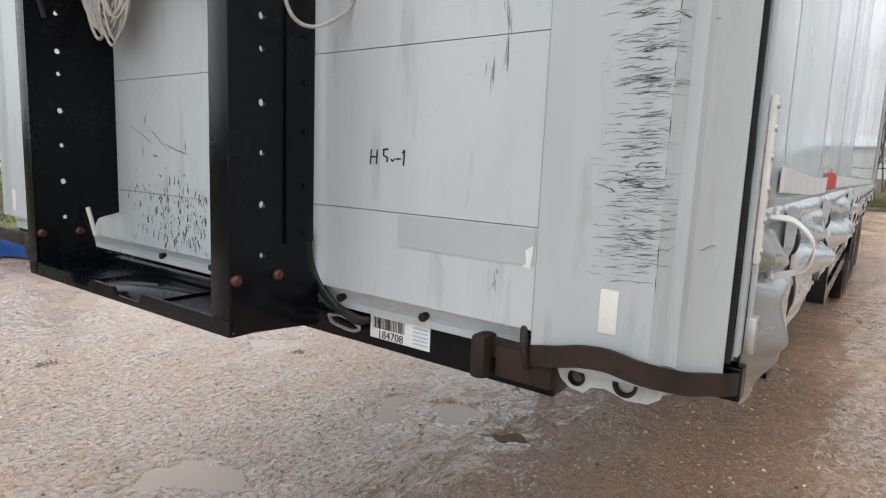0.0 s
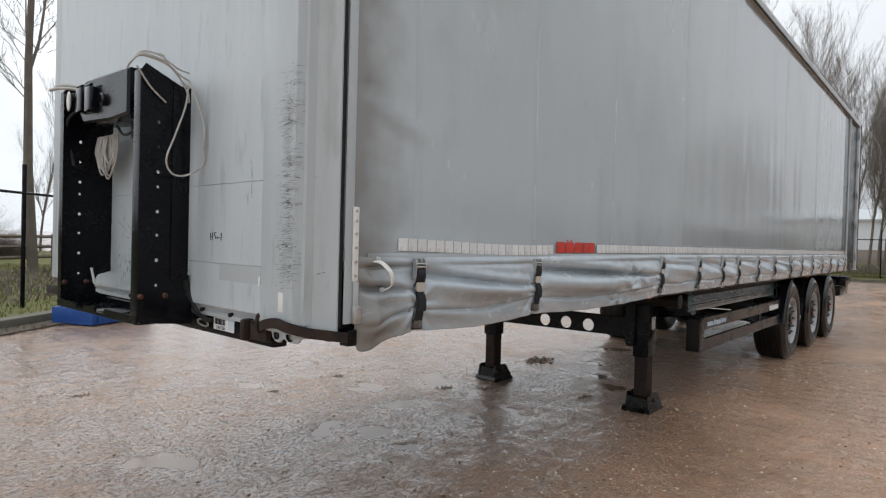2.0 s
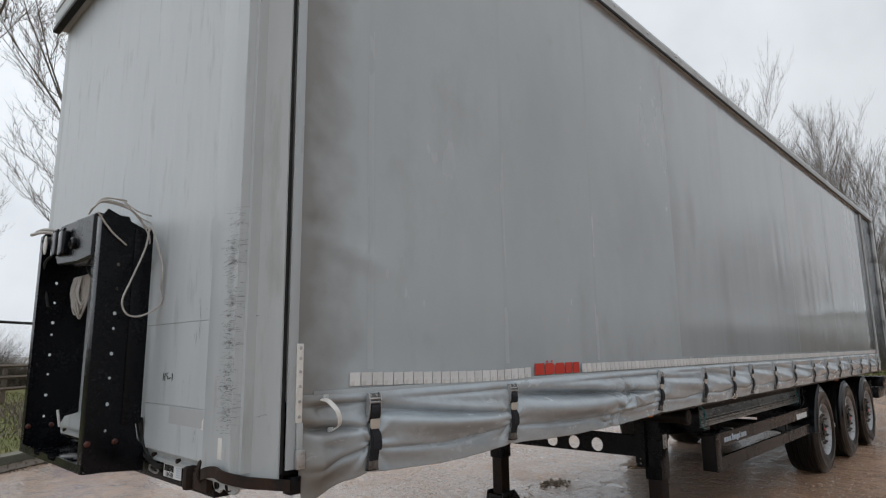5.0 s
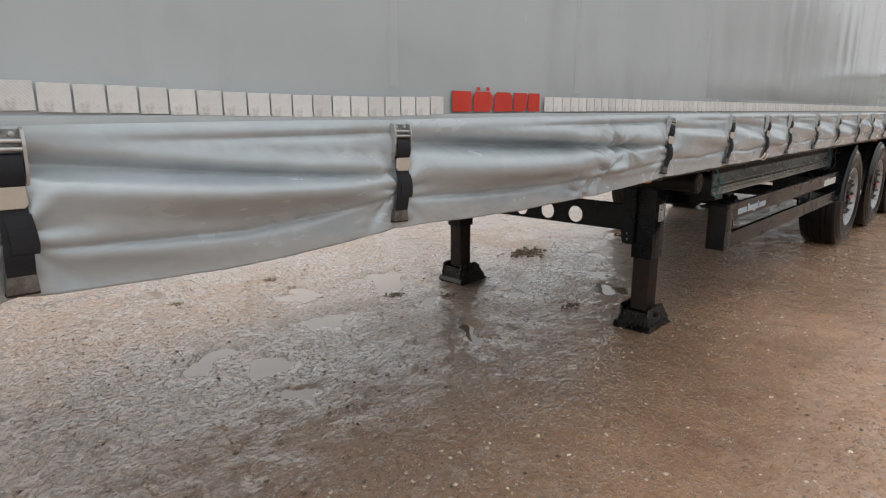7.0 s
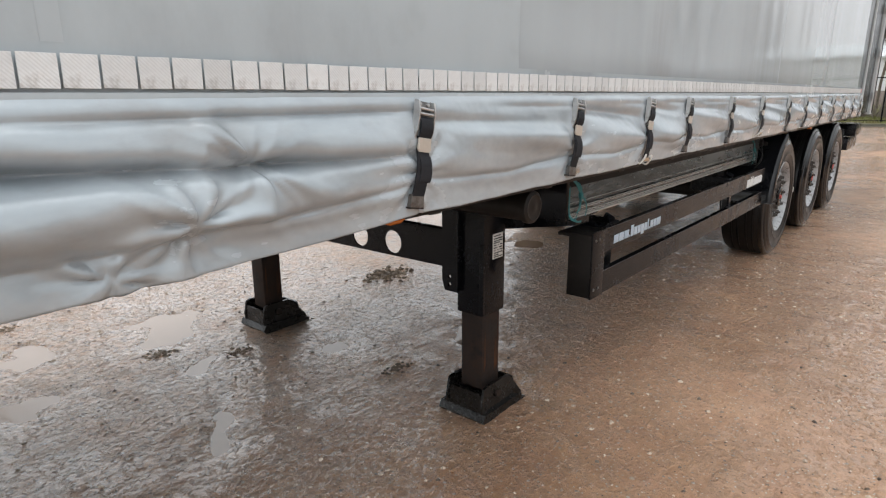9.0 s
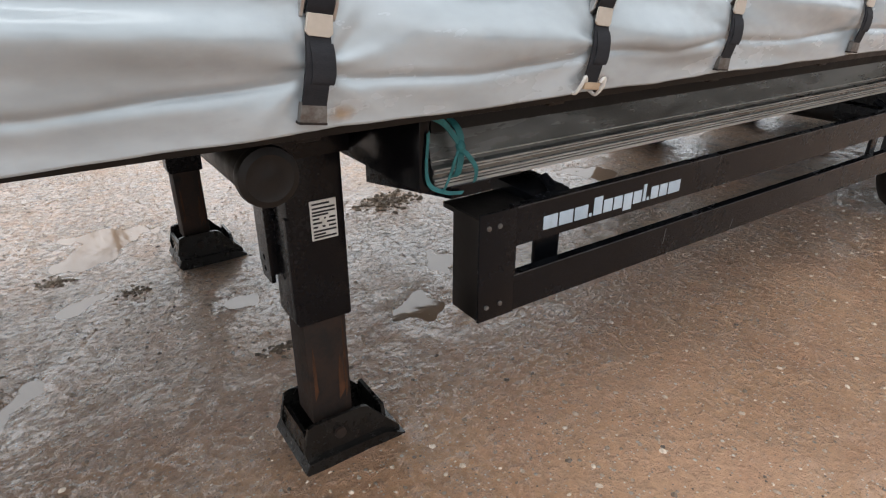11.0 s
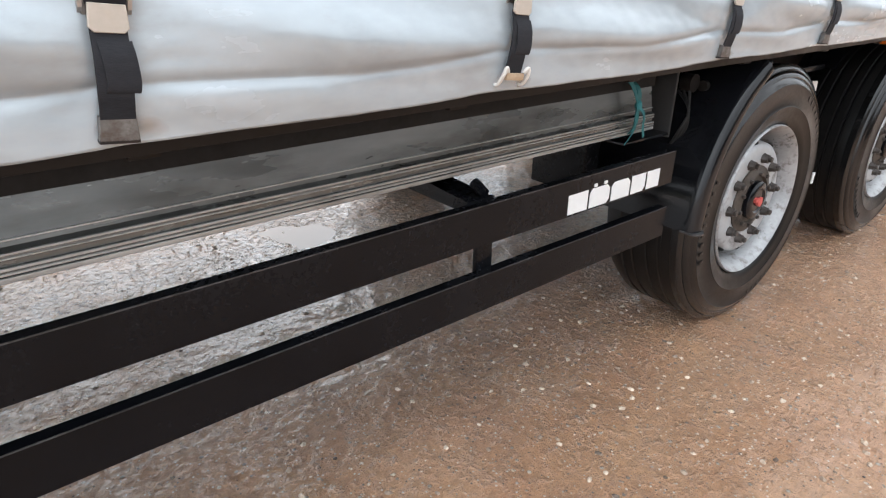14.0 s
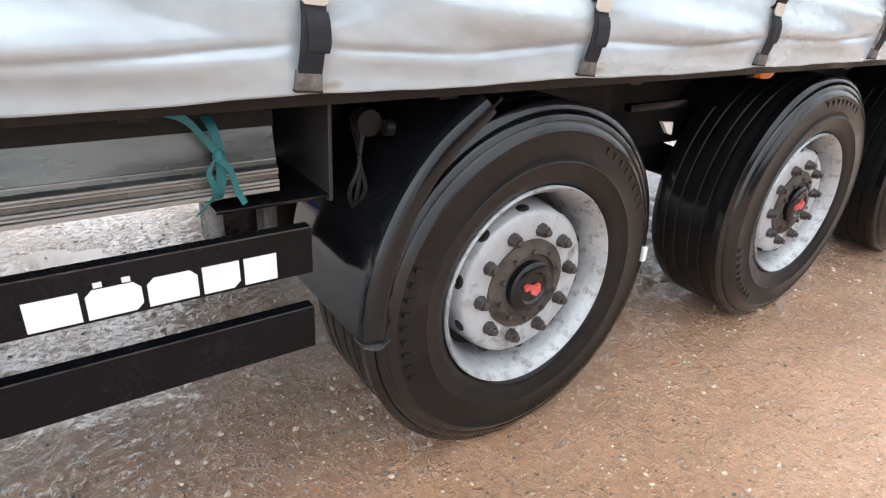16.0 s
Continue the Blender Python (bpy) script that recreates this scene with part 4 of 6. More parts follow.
def nose_corner():
    """Rusty bumper strap, tow block and pierced plate under the nose corner."""
    strap = part("nose_strap", ribbon([(XB - 0.022, 0.36, 1.118), (XB - 0.03, 0.30, 1.12), (XF - 0.02, 0.227, 1.137), (XF - 0.02, 0.185, 1.147), (XF - 0.02, 0.14, 1.15), (XF - 0.018, 0.09, 1.142), (XF + 0.035, 0.042, 1.124), (XF + 0.085, 0.016, 1.115), (XF + 0.125, -0.006, 1.108), (-0.2, -0.014, 1.1)],
                                      0.036, 0.008, (0, 0, 1)), RUST, trailer, "rusty bent steel bumper strap")
    part("strap_end", box(-0.208, -0.168, -0.02, 0.03, 1.07, 1.128, 0.004), BLACK, strap, "black strap end bracket")
    block = part("tow_block", box(XB - 0.055, XB - 0.005, 0.36, 0.393, 1.06, 1.142, 0.013), RUST, trailer, "rounded rusty tow block")
    part("lug", box(XB - 0.035, XB - 0.012, 0.24, 0.35, 1.068, 1.125, 0.006), RUST, block)
    part("clip", hose([(XB - 0.035, 0.285, 1.10), (XB - 0.045, 0.287, 1.125), (XB - 0.04, 0.292, 1.155), (XB - 0.03, 0.297, 1.165), (XB - 0.018, 0.298, 1.155)], 0.007), RUST, block)
    plate = part("nose_plate", holed_plate([(0.25, 1.13), (0.232, 1.09), (0.215, 1.077), (0.19, 1.074), (0.178, 1.086), (0.155, 1.09), (0.12, 1.08), (0.085, 1.083), (0.068, 1.095), (0.062, 1.125)], [(0.203, 1.098, 0.0125), (0.122, 1.105, 0.017)], "yz", XB - 0.014, XB - 0.004), GREY, trailer, "grey plate with two round holes", smooth=False)
    for yy, zz, q in ((0.122, 1.105, 1.0), (0.203, 1.098, 0.74)):
        part("bush", lathe([(0.0195 * q, -0.004), (0.0195 * q, -0.019), (0.0155 * q, -0.02), (0.0135 * q, -0.006)], 20, "x", (XB, yy, zz)), RUST, plate, "rusty ring")
        part("plug", lathe([(0.0132 * q, -0.003), (0.0128 * q, -0.012), (0.004 * q, -0.013)], 20, "x", (XB, yy, zz)), STEEL if q == 1 else HUB, plate)
    part("ring_eye", hose([(XB - 0.01, 0.80, 1.092), (XB - 0.016, 0.75, 1.1), (XB - 0.016, 0.70, 1.085), (XB - 0.016, 0.72, 1.073), (XB - 0.016, 0.78, 1.08), (XB - 0.01, 0.80, 1.092)], 0.004), STEEL, trailer, "bent steel ring eye")
    cables = part("cable_bundle", hose([(XB - 0.05, 0.86, 1.27), (XB - 0.04, 0.845, 1.2), (XB - 0.03, 0.80, 1.13), (XB - 0.02, 0.72, 1.105), (XB - 0.01, 0.68, 1.1)], 0.006), CABLE_DARK, trailer, "black cables clipped under the bulkhead")
    for k in range(3):
        part("cable", hose([(XB - 0.045, 0.85 - 0.008 * k, 1.28), (XB - 0.035, 0.838 - 0.006 * k, 1.21 - 0.006 * k), (XB - 0.028, 0.79 - 0.01 * k, 1.14 - 0.004 * k), (XB - 0.022, 0.71, 1.108 - 0.005 * k), (XB - 0.012, 0.675, 1.104)], 0.007), CABLE_DARK, cables)
    # far corner of the nose
    part("tow_block", box(XF - 0.07, XF - 0.01, WIDE - 0.45, WIDE - 0.40, 1.048, 1.122, 0.012), RUST, trailer, "rounded rusty tow block")
    part("nose_strap", box(XF - 0.03, XF - 0.01, WIDE - 0.4, WIDE, 1.07, 1.12, 0.006), RUST, trailer, "rusty bent steel bumper strap")


nose_corner()


def uprights():
    """Two black perforated uprights with a step tray between them."""
    def holes_for():
        zs = [1.243, 1.344, 1.445, 1.54, 1.64, 1.70, 1.80, 1.90]
        return [(-0.52, z, 0.0075 if k % 2 else 0.006) for k, z in enumerate(zs)]
    y = 0.808
    out_n = [(-0.59, 1.10), (-0.575, 1.092), (XF, 1.075), (XF, 1.16), (-0.40, 1.20), (-0.412, 1.26), (-0.394, 1.262), (-0.394, 2.04), (-0.42, 2.055), (-0.575, 2.125), (-0.59, 2.10)]
    near = part("upright", holed_plate(out_n, holes_for(), "xz", y, y + 0.008), BLACK, trailer, "black perforated steel upright", smooth=False)
    part("flange", box(-0.595, -0.587, y, y + 0.062, 1.10, 2.10, 0.003), BLACK, near)
    part("angle", box(-0.467, -0.394, y - 0.007, y, 1.262, 2.06, 0.002), BLACK, near)
    for z in (1.28, 1.38, 1.49, 1.59, 1.68, 1.78, 1.88, 1.98):
        part("bolt", rod((-0.42, y - 0.011, z), (-0.42, y - 0.006, z), 0.006, 8), BLACK, near)
    far_y = 1.705
    out_f = [(-0.597, 1.09), (-0.575, 1.075), (XF, 1.06), (XF, 1.12), (-0.41, 1.13), (-0.44, 1.15), (-0.448, 1.20), (-0.43, 1.235), (XF, 1.25), (XF, 2.14), (-0.42, 2.15), (-0.575, 2.16), (-0.597, 2.14)]
    far = part("upright", holed_plate(out_f, holes_for(), "xz", far_y, far_y + 0.008), BLACK, trailer, "black perforated steel upright", smooth=False)
    part("flange", box(-0.595, -0.587, far_y, far_y + 0.062, 1.09, 2.14, 0.003), BLACK, far)
    tray = part("step_tray", box(-0.587, XF, y + 0.008, far_y, 1.086, 1.092), BLACK, trailer, "black steel step tray", smooth=False)
    lip = [(y, 1.09), (far_y + 0.05, 1.083), (far_y + 0.05, 1.118), (1.50, 1.118), (1.485, 1.098), (1.40, 1.098), (1.385, 1.118), (1.27, 1.118), (1.255, 1.1), (1.15, 1.1), (1.135, 1.122), (y, 1.122)]
    part("lip", prism(lip, "yz", -0.597, -0.589), BLACK, tray, smooth=False)
    part("rear_bar", box(-0.40, -0.374, y + 0.01, far_y, 1.083, 1.118, 0.003), BLACK, tray)
    part("tread", box(-0.59, -0.41, 1.16, 1.48, 1.0921, 1.098, 0.002), BLACK_GLOSS, tray)
    for yy in (y - 0.012, far_y - 0.012):
        for x in (-0.582, -0.485):
            part("marker_lens", lathe([(0.0115, 0.008), (0.0115, 0.001), (0.007, -0.003)], 16, "y", (x, yy + 0.004, 1.2)), RED_LENS, tray, "small dull red round lens")
    # coupling box with plugs
    cb = part("coupling_box", prism([(1.0, 2.145), (1.5, 2.165), (1.57, 2.14), (1.585, 2.03), (1.52, 1.965), (1.2, 1.945), (1.0, 1.95)], "yz", -0.57, -0.42, bevel=0.01), BLACK, trailer, "black coupling box with hinged socket lids", smooth=False)
    for yy, zz in ((1.50, 2.065), (1.385, 2.055)):
        lid = part("socket_lid", box(-0.602, -0.568, yy - 0.036, yy + 0.036, zz - 0.055, zz + 0.06, 0.012), BLACK_GLOSS, cb)
        part("hinge", rod((-0.59, yy - 0.03, zz + 0.066), (-0.59, yy + 0.03, zz + 0.066), 0.007, 8), BLACK, lid)
    part("socket", lathe([(0.028, -0.565), (0.028, -0.585), (0.02, -0.592), (0.017, -0.575)], 16, "x", (0, 1.25, 2.04)), BLACK_GLOSS, cb)
    bm = bmesh.new()
    bmesh.ops.create_uvsphere(bm, u_segments=14, v_segments=10, radius=1, matrix=Matrix.Translation((-0.612, 1.585, 2.07)) @ Matrix.Diagonal((0.008, 0.02, 0.048, 1)))
    part("white_tag", bm, WHITE, cb, "white plastic plug tag")
    part("air_coupling", rod((-0.56, 1.585, 2.11), (-0.60, 1.66, 2.1), 0.016, 10), SEAL, cb)
    part("handle_stub", rod((-0.46, 1.66, 1.19), (-0.47, 1.68, 1.27), 0.006, 8), WHITE, trailer, "thin white peg")


uprights()


# --- curtain side ---
def bay_of(x):
    """Index of the bay, position 0..1 in it, and its length."""
    ends = np.array([-0.45] + STRAPS + [12.4])
    i = np.clip(np.searchsorted(ends, x) - 1, 0, len(ends) - 2)
    length = ends[i + 1] - ends[i]
    return i, (x - ends[i]) / length, length


def flap_out(x, t):
    """How far the loose flap bulges out; t is 0 at the hem's foot and 1 at the weld."""
    i, u, length = bay_of(x)
    r = np.random.RandomState(31)
    ph, am, cr = r.uniform(-0.10, 0.10, 40)[i], r.uniform(0.75, 1.2, 40)[i], r.uniform(-0.5, 0.5, 40)[i]
    env = np.sin(np.pi * np.clip(u, 0, 1)) ** 0.5
    big = np.where(i <= 0, 1.1, np.where(i <= 2, 1.0, 0.65))
    calm = np.where(i <= 2, 0.8, np.where(i <= 4, 0.6, 0.35))
    # round belly, tucked in towards the foot
    belly = 0.054 * am * big * np.exp(-((t - 0.46 - ph) / 0.25) ** 2)
    # shaded valley under the weld, deepest beside the strap and running down the bay
    early = i <= 2
    centre = np.where(early, 0.80 - 0.27 * u, 0.82 - 0.15 * u) - 0.3 * ph
    wide = np.where(early, 0.075 - 0.035 * u, 0.055 + 0.03 * u)
    valley = -np.where(early, 0.078, 0.03) * np.exp(-((t - centre) / wide) ** 2) * (1.0 - 0.5 * u) * (0.4 + 0.75 * calm)
    # a thinner pleat close under the weld, towards the next strap
    valley = valley - np.where(early, 0.026, 0.008) * u ** 1.5 * np.exp(-((t - 0.90 + 0.03 * u) / 0.03) ** 2)
    lip = 0.014 * big * np.exp(-((t - 0.955) / 0.05) ** 2)
    # second slack fold low in the bay
    low = -0.022 * np.exp(-((t - 0.24 + 0.06 * cr - 0.10 * np.abs(u - 0.5)) / 0.034) ** 2) * (0.45 + 0.55 * np.abs(np.cos(np.pi * u))) * (0.3 + 0.8 * calm)
    fold2 = np.where(i <= 2, 0.014, 0.007) * np.cos(2 * np.pi * (2.2 * t + 0.8 * u + i * 0.37)) * np.clip(t * 4, 0, 1) * np.clip((1 - t) * 4, 0, 1)
    out = env * (belly + valley + lip + low + fold2) + 0.010
    # creases fanning out from where each strap pulls the sheet in
    for side, d in ((1, u * length), (-1, (1 - u) * length)):
        dz = (t - 0.36) * 0.28
        rr, th = np.hypot(d, dz), np.arctan2(dz, np.maximum(d, 1e-4))
        out = out + np.where(i <= 4, calm, 0.12) * (0.0075 * np.cos(7 * th + 1.3 * i) + 0.002 * np.cos(15 * th + i)) * np.exp(-(rr / 0.13) ** 2) * np.clip(rr / 0.025, 0, 1)
    # sharp crumpled knots in the third bay
    for cx, ct, s, wide in ((2.03, 0.34, 1.0, 0.15), (2.16, 0.58, 0.8, 0.12), (1.93, 0.12, 0.6, 0.09)):
        dx, dz = (x - cx), (t - ct) * 0.28
        dx, dz = dx + 0.022 * waves(x * 2.5, t * 0.7, 71, 2, 1.3), dz + 0.018 * waves(x * 2.5, t * 0.7, 73, 2, 1.3)
        dx, dz = dx * 0.8 + dz * 0.6, dz * 1.1 - dx * 0.25
        rr, th = np.hypot(dx, dz), np.arctan2(dz, dx)
        lean = 0.45 + 0.55 * np.cos(th - 0.6 - cx) ** 2
        ridges = lean * (np.abs(np.sin(2.5 * th + 0.5 + 5 * cx)) - 0.6) + 0.35 * (np.abs(np.sin(4.5 * th + 1.7 + 9 * rr)) - 0.6)
        out = out - s * 0.036 * ridges * np.exp(-(rr / wide) ** 2) * np.clip(rr / 0.03, 0, 1)
    out = out + 0.0018 * waves(x * 3.0, t, 41, 3, 2.0) + 0.0011 * np.abs(waves(x * 2.2, t * 0.8, 43, 3, 4.5))
    return out * np.clip((1.0 - t) * 9, 0, 1) * np.clip((x + 0.175) / 0.07, 0.12, 1)


def flap_sheet(X, T):
    """Points of the loose flap along the trailer (X) and up from its foot (T)."""
    i, u, length = bay_of(X)
    z0 = floor_z(X) - 0.03 * np.where(i <= 2, 0.8, 0.15) * np.sin(np.pi * np.clip(u, 0, 1)) ** 0.8
    nose = np.exp(-((X + 0.125) / 0.07) ** 2)
    z0 = z0 - 0.03 * nose + 0.05 * np.clip((-0.150 - X) / 0.022, 0, 1) ** 2 + 0.003 * waves(X, X * 0, 61, 3, 1.7)
    z1 = 1.392 - 0.004 * np.cos(X)
    Z = z0 + (z1 - z0) * T
    Y = -flap_out(X, T) - 0.004
    return np.stack([X, Y, Z], -1)


def curtain_y(X, Z):
    Y = 0.004 * waves(X, Z, 51, 3, 0.28) + 0.0016 * waves(X * 2.5, Z * 0.3, 53, 2, 0.6)
    Y = Y + 0.012 * np.exp(-(((X + 0.12) / 0.05) ** 2 + ((Z - 2.0) / 0.025) ** 2)) - 0.010 * np.exp(-(((X - 0.05) / 0.16) ** 2 + ((Z - 1.95 + 0.25 * (X + 0.1)) / 0.04) ** 2))
    Y = Y - 0.006 * np.exp(-((Z - 1.42) / 0.06) ** 2) * np.exp(-((X - 0.2) / 0.8) ** 2)
    return Y + 0.004 * np.exp(-((X - 4.5) / 0.06) ** 2) * np.clip((Z - 3.5) * 3, 0, 1)


def draped(name, x0, x1, z0, z1, nx, nz, proud, material, parent, label=""):
    """A thin sheet lying on the curtain."""
    X, Z = np.meshgrid(np.linspace(x0, x1, nx), np.linspace(z0, z1, nz), indexing="ij")
    ob = new(name, grid_mesh(name, np.stack([X, curtain_y(X, Z) - proud, Z], -1), material))
    ob.parent = parent
    return tagged(ob, label) if label else ob


def curtain():
    # upper sheet
    xs, zs = np.linspace(-0.226, 11.4, 420), np.linspace(1.37, TOP, 90)
    X, Z = np.meshgrid(xs, zs, indexing="ij")
    ob = new("curtain", grid_mesh("curtain", np.stack([X, curtain_y(X, Z), Z], -1), CURTAIN))
    ob.parent = trailer
    tagged(ob, "grey plastic tarpaulin side curtain, wet and scuffed")
    for x in (0.125, 0.985, 1.87):
        draped("weld_seam", x, x + 0.03, 1.47, TOP - 0.02, 3, 60, 0.0005, SEAM, ob)
    draped("washed_panel", 3.1, 6.43, 1.47, TOP - 0.012, 110, 80, 0.0006, WASHED, ob, "rain-washed smoother panel of the curtain")
    draped("glossy_panel", 6.45, 8.45, 1.47, TOP - 0.01, 70, 80, 0.0008, GLOSSY, ob, "cleaner glossy replacement panel of the curtain")
    draped("glossy_panel", 8.47, 11.39, 1.47, TOP - 0.01, 100, 80, 0.0008, GLOSSY, ob, "cleaner glossy replacement panel of the curtain")
    draped("end_panel", 10.95, 11.39, 1.47, TOP - 0.012, 30, 60, 0.0022, END_SHEET, ob, "dark glossy end panel of the curtain")
    part("edge_hem", box(-0.224, -0.188, -0.0125, -0.004, 1.15, TOP - 0.02, 0.002), SEAM, ob, "doubled grey hem at the curtain's edge")
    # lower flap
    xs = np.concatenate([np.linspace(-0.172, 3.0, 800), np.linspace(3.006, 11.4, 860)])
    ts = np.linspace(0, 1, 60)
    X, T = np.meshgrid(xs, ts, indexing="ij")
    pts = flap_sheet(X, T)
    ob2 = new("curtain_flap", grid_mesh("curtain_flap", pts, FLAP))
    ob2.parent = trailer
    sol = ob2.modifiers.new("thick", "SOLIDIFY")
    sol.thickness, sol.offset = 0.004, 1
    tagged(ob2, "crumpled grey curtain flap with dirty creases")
    part("weld_band", box(-0.12, 11.4, -0.0105, -0.006, 1.372, 1.4, 0.001), CURTAIN, ob2, "pale welded band above the flap")
    return ob2


flap = curtain()


def rust_stains():
    """Brown run-off marks where the hem clips rub the flap."""
    r = random.Random(12)
    for k, x in enumerate(STRAPS[1:13]):
        w = r.uniform(0.03, 0.055)
        x0 = x + 0.02 + r.uniform(-0.02, 0.02)
        X, T = np.meshgrid(np.linspace(x0 - w, x0 + w, 24), np.linspace(0.012, r.uniform(0.09, 0.16), 10), indexing="ij")
        P = flap_sheet(X, T)
        P[..., 1] -= 0.0046
        ob = new("rust_stain", grid_mesh("rust_stain", P, RUST_STAIN))
        ob.parent = flap
        if k == 0:
            tagged(ob, "brown rust stain round a hem clip")


rust_stains()


def tape():
    """Row of white reflective tape pieces, broken by the red mark."""
    strip = part("reflective_strip", box(0.03, 11.3, -0.0095, -0.0088, 1.428, 1.4285), WELD, trailer, "dirty white row of reflective tape pieces")
    me = finish("tape_piece", box(-0.0252, 0.0252, -0.0016, 0.0, -0.0245, 0.0245, 0.0007), TAPE)
    r = random.Random(3)
    x = 0.06
    while x < 11.2:
        if not 1.18 < x < 1.665:
            ob = new("tape_piece", me)
            ob.parent = strip
            drop = -0.012 * math.exp(-((x - 0.85) / 0.5) ** 2)
            lift = 0.006 * math.exp(-(x / 0.3) ** 2)
            ob.matrix_basis = pose(x, -0.0105, 1.430 + drop + lift + r.uniform(-0.0008, 0.0008), 0, r.uniform(-0.8, 0.8), 0)
        x += 0.0545
    part("end_piece", box(11.22, 11.28, -0.013, -0.0105, 1.405, 1.455), RED, strip, "red end piece of reflective tape")


tape()


def block_mark(name, x0, widths, gap, z0, z1, y, thick, material, parent, label, dots=None):
    """A row of plain blocks standing for a maker's mark."""
    mark = part(name, box(x0, x0 + 0.001, y - thick, y, z0, z0 + 0.001), material, parent, label)
    x = x0
    for k, w in enumerate(widths):
        c = 0.22 * (z1 - z0)
        out = [(x, z0), (x + w - c * (k % 2), z0), (x + w, z0 + c * (k % 2)), (x + w, z1 - c * (k in (1, 2))), (x + w - c * (k in (1, 2)), z1), (x + c * (k in (1, 2)), z1), (x, z1 - c * (k in (1, 2)))]
        seen = []
        for p in out:
            if not seen or (abs(p[0] - seen[-1][0]) + abs(p[1] - seen[-1][1])) > 1e-6:
                seen.append(p)
        part("block", prism(seen, "xz", y - thick, y), material, mark, smooth=False)
        if dots == k:
            for dx in (0.25, 0.75):
                part("block", box(x + w * dx - 0.007, x + w * dx + 0.007, y - thick, y, z1 + 0.003, z1 + 0.013), material, mark)
        x += w + gap
    return mark


block_mark("red_mark", 1.213, [0.082, 0.088, 0.088, 0.068, 0.062], 0.010, 1.406, 1.464, -0.0095, 0.0015, RED, trailer, "row of plain red blocks printed on the curtain", dots=1)


def edge_fittings():
    strip = part("edge_strip", box(-0.196, -0.172, -0.022, -0.0135, 1.30, 1.565, 0.002), WHITE, trailer, "white aluminium edge strip with screws")
    for z in (1.32, 1.37, 1.42, 1.47, 1.515, 1.55):
        part("screw", lathe([(0.006, -0.0222), (0.005, -0.0255), (0.002, -0.026)], 10, "y", (-0.184, 0, z)), STEEL, strip)
    part("strip_foot", box(-0.19, -0.166, -0.02, -0.0135, 1.21, 1.30, 0.002), GREY_DARK, strip)
    part("strip_clamp", box(-0.194, -0.160, -0.03, -0.0135, 1.15, 1.212, 0.003), STEEL, strip)
    handle = part("pull_handle", ribbon([(-0.092, -0.018, 1.372), (-0.088, -0.055, 1.366), (-0.070, -0.085, 1.33), (-0.056, -0.075, 1.285), (-0.055, -0.026, 1.262)], 0.021, 0.003, (0.8, 0.1, 0.35)), WHITE, trailer, "yellowed white plastic pull handle")
    for x, z in ((-0.078, 1.376), (-0.056, 1.262), (-0.054, 1.228)):
        part("plate", box(x - 0.011, x + 0.011, -0.026, -0.02, z - 0.012, z + 0.012, 0.002), WELD, handle)
        part("screw", lathe([(0.0065, -0.026), (0.005, -0.03), (0.002, -0.031)], 10, "y", (x, 0, z)), STEEL, handle)


edge_fittings()


def strap(at_x, lean, hooks):
    """Webbing strap with a ratchet buckle, a beige tab and a hook under the hem. Origin at the buckle's top."""
    root = part("curtain_strap", box(-0.026, 0.026, -0.012, -0.007, -0.118, -0.002, 0.001), BUCKLE, trailer, "black webbing strap with steel ratchet buckle")
    for s in (-1, 1):
        part("buckle_cheek", prism([(-0.008, 0.002), (-0.022, -0.002), (-0.028, -0.03), (-0.026, -0.08), (-0.018, -0.108), (-0.008, -0.118)], "yz", s * 0.0275 - 0.0025, s * 0.0275 + 0.0025), STEEL, root, smooth=False)
    for y, z in ((-0.020, -0.022), (-0.022, -0.036)):
        part("cross_bar", rod((-0.029, y, z), (0.029, y, z), 0.0042, 8), STEEL, root)
    for x in (-0.014, 0.014):
        part("rivet", lathe([(0.006, -0.011), (0.005, -0.015), (0.002, -0.016)], 8, "y", (x, 0, -0.01)), STEEL, root)
    part("roll", ribbon([(0, -0.014, -0.045), (0, -0.024, -0.05), (0, -0.029, -0.07), (0, -0.027, -0.09), (0, -0.021, -0.102), (0, -0.016, -0.098)], 0.044, 0.004), WEB, root)
    part("tab", prism([(-0.021, -0.101), (0.021, -0.101), (0.023, -0.133), (0.017, -0.14), (-0.017, -0.14), (-0.023, -0.133)], "xz", -0.028, -0.022, bevel=0.001), BEIGE, root, "beige plastic tab", smooth=False)
    part("lower_webbing", ribbon([(0, -0.020, -0.13), (0, -0.028, -0.17), (0, -0.026, -0.22), (0, -0.018, -0.268)], 0.042, 0.004), WEB, root)
    part("loose_tail", ribbon([(0.004, -0.026, -0.15), (0.007, -0.031, -0.172), (0.010, -0.031, -0.205), (0.008, -0.027, -0.222), (0.005, -0.024, -0.19)], 0.04, 0.003), WEB, root)
    if hooks:
        for s in (-1, 1):
            part("hook", hose([(s * 0.022, -0.028, -0.262), (s * 0.03, -0.032, -0.252), (s * 0.034, -0.028, -0.27), (s * 0.033, -0.012, -0.292), (s * 0.03, 0.008, -0.285)], 0.004), WHITE, root)
        part("hook_bar", box(-0.024, 0.024, -0.028, -0.02, -0.28, -0.264, 0.002), ORANGE_RUST, root, "rust-tinged beige hook bar")
    else:
        part("clip", prism([(-0.022, -0.258), (0.022, -0.258), (0.024, -0.296), (-0.024, -0.296)], "xz", -0.021, -0.008, bevel=0.001), CLIP, root, "stained steel hem clip", smooth=False)
        part("clip_lip", box(-0.024, 0.024, -0.021, 0.02, -0.299, -0.294), RUST, root)
    return root


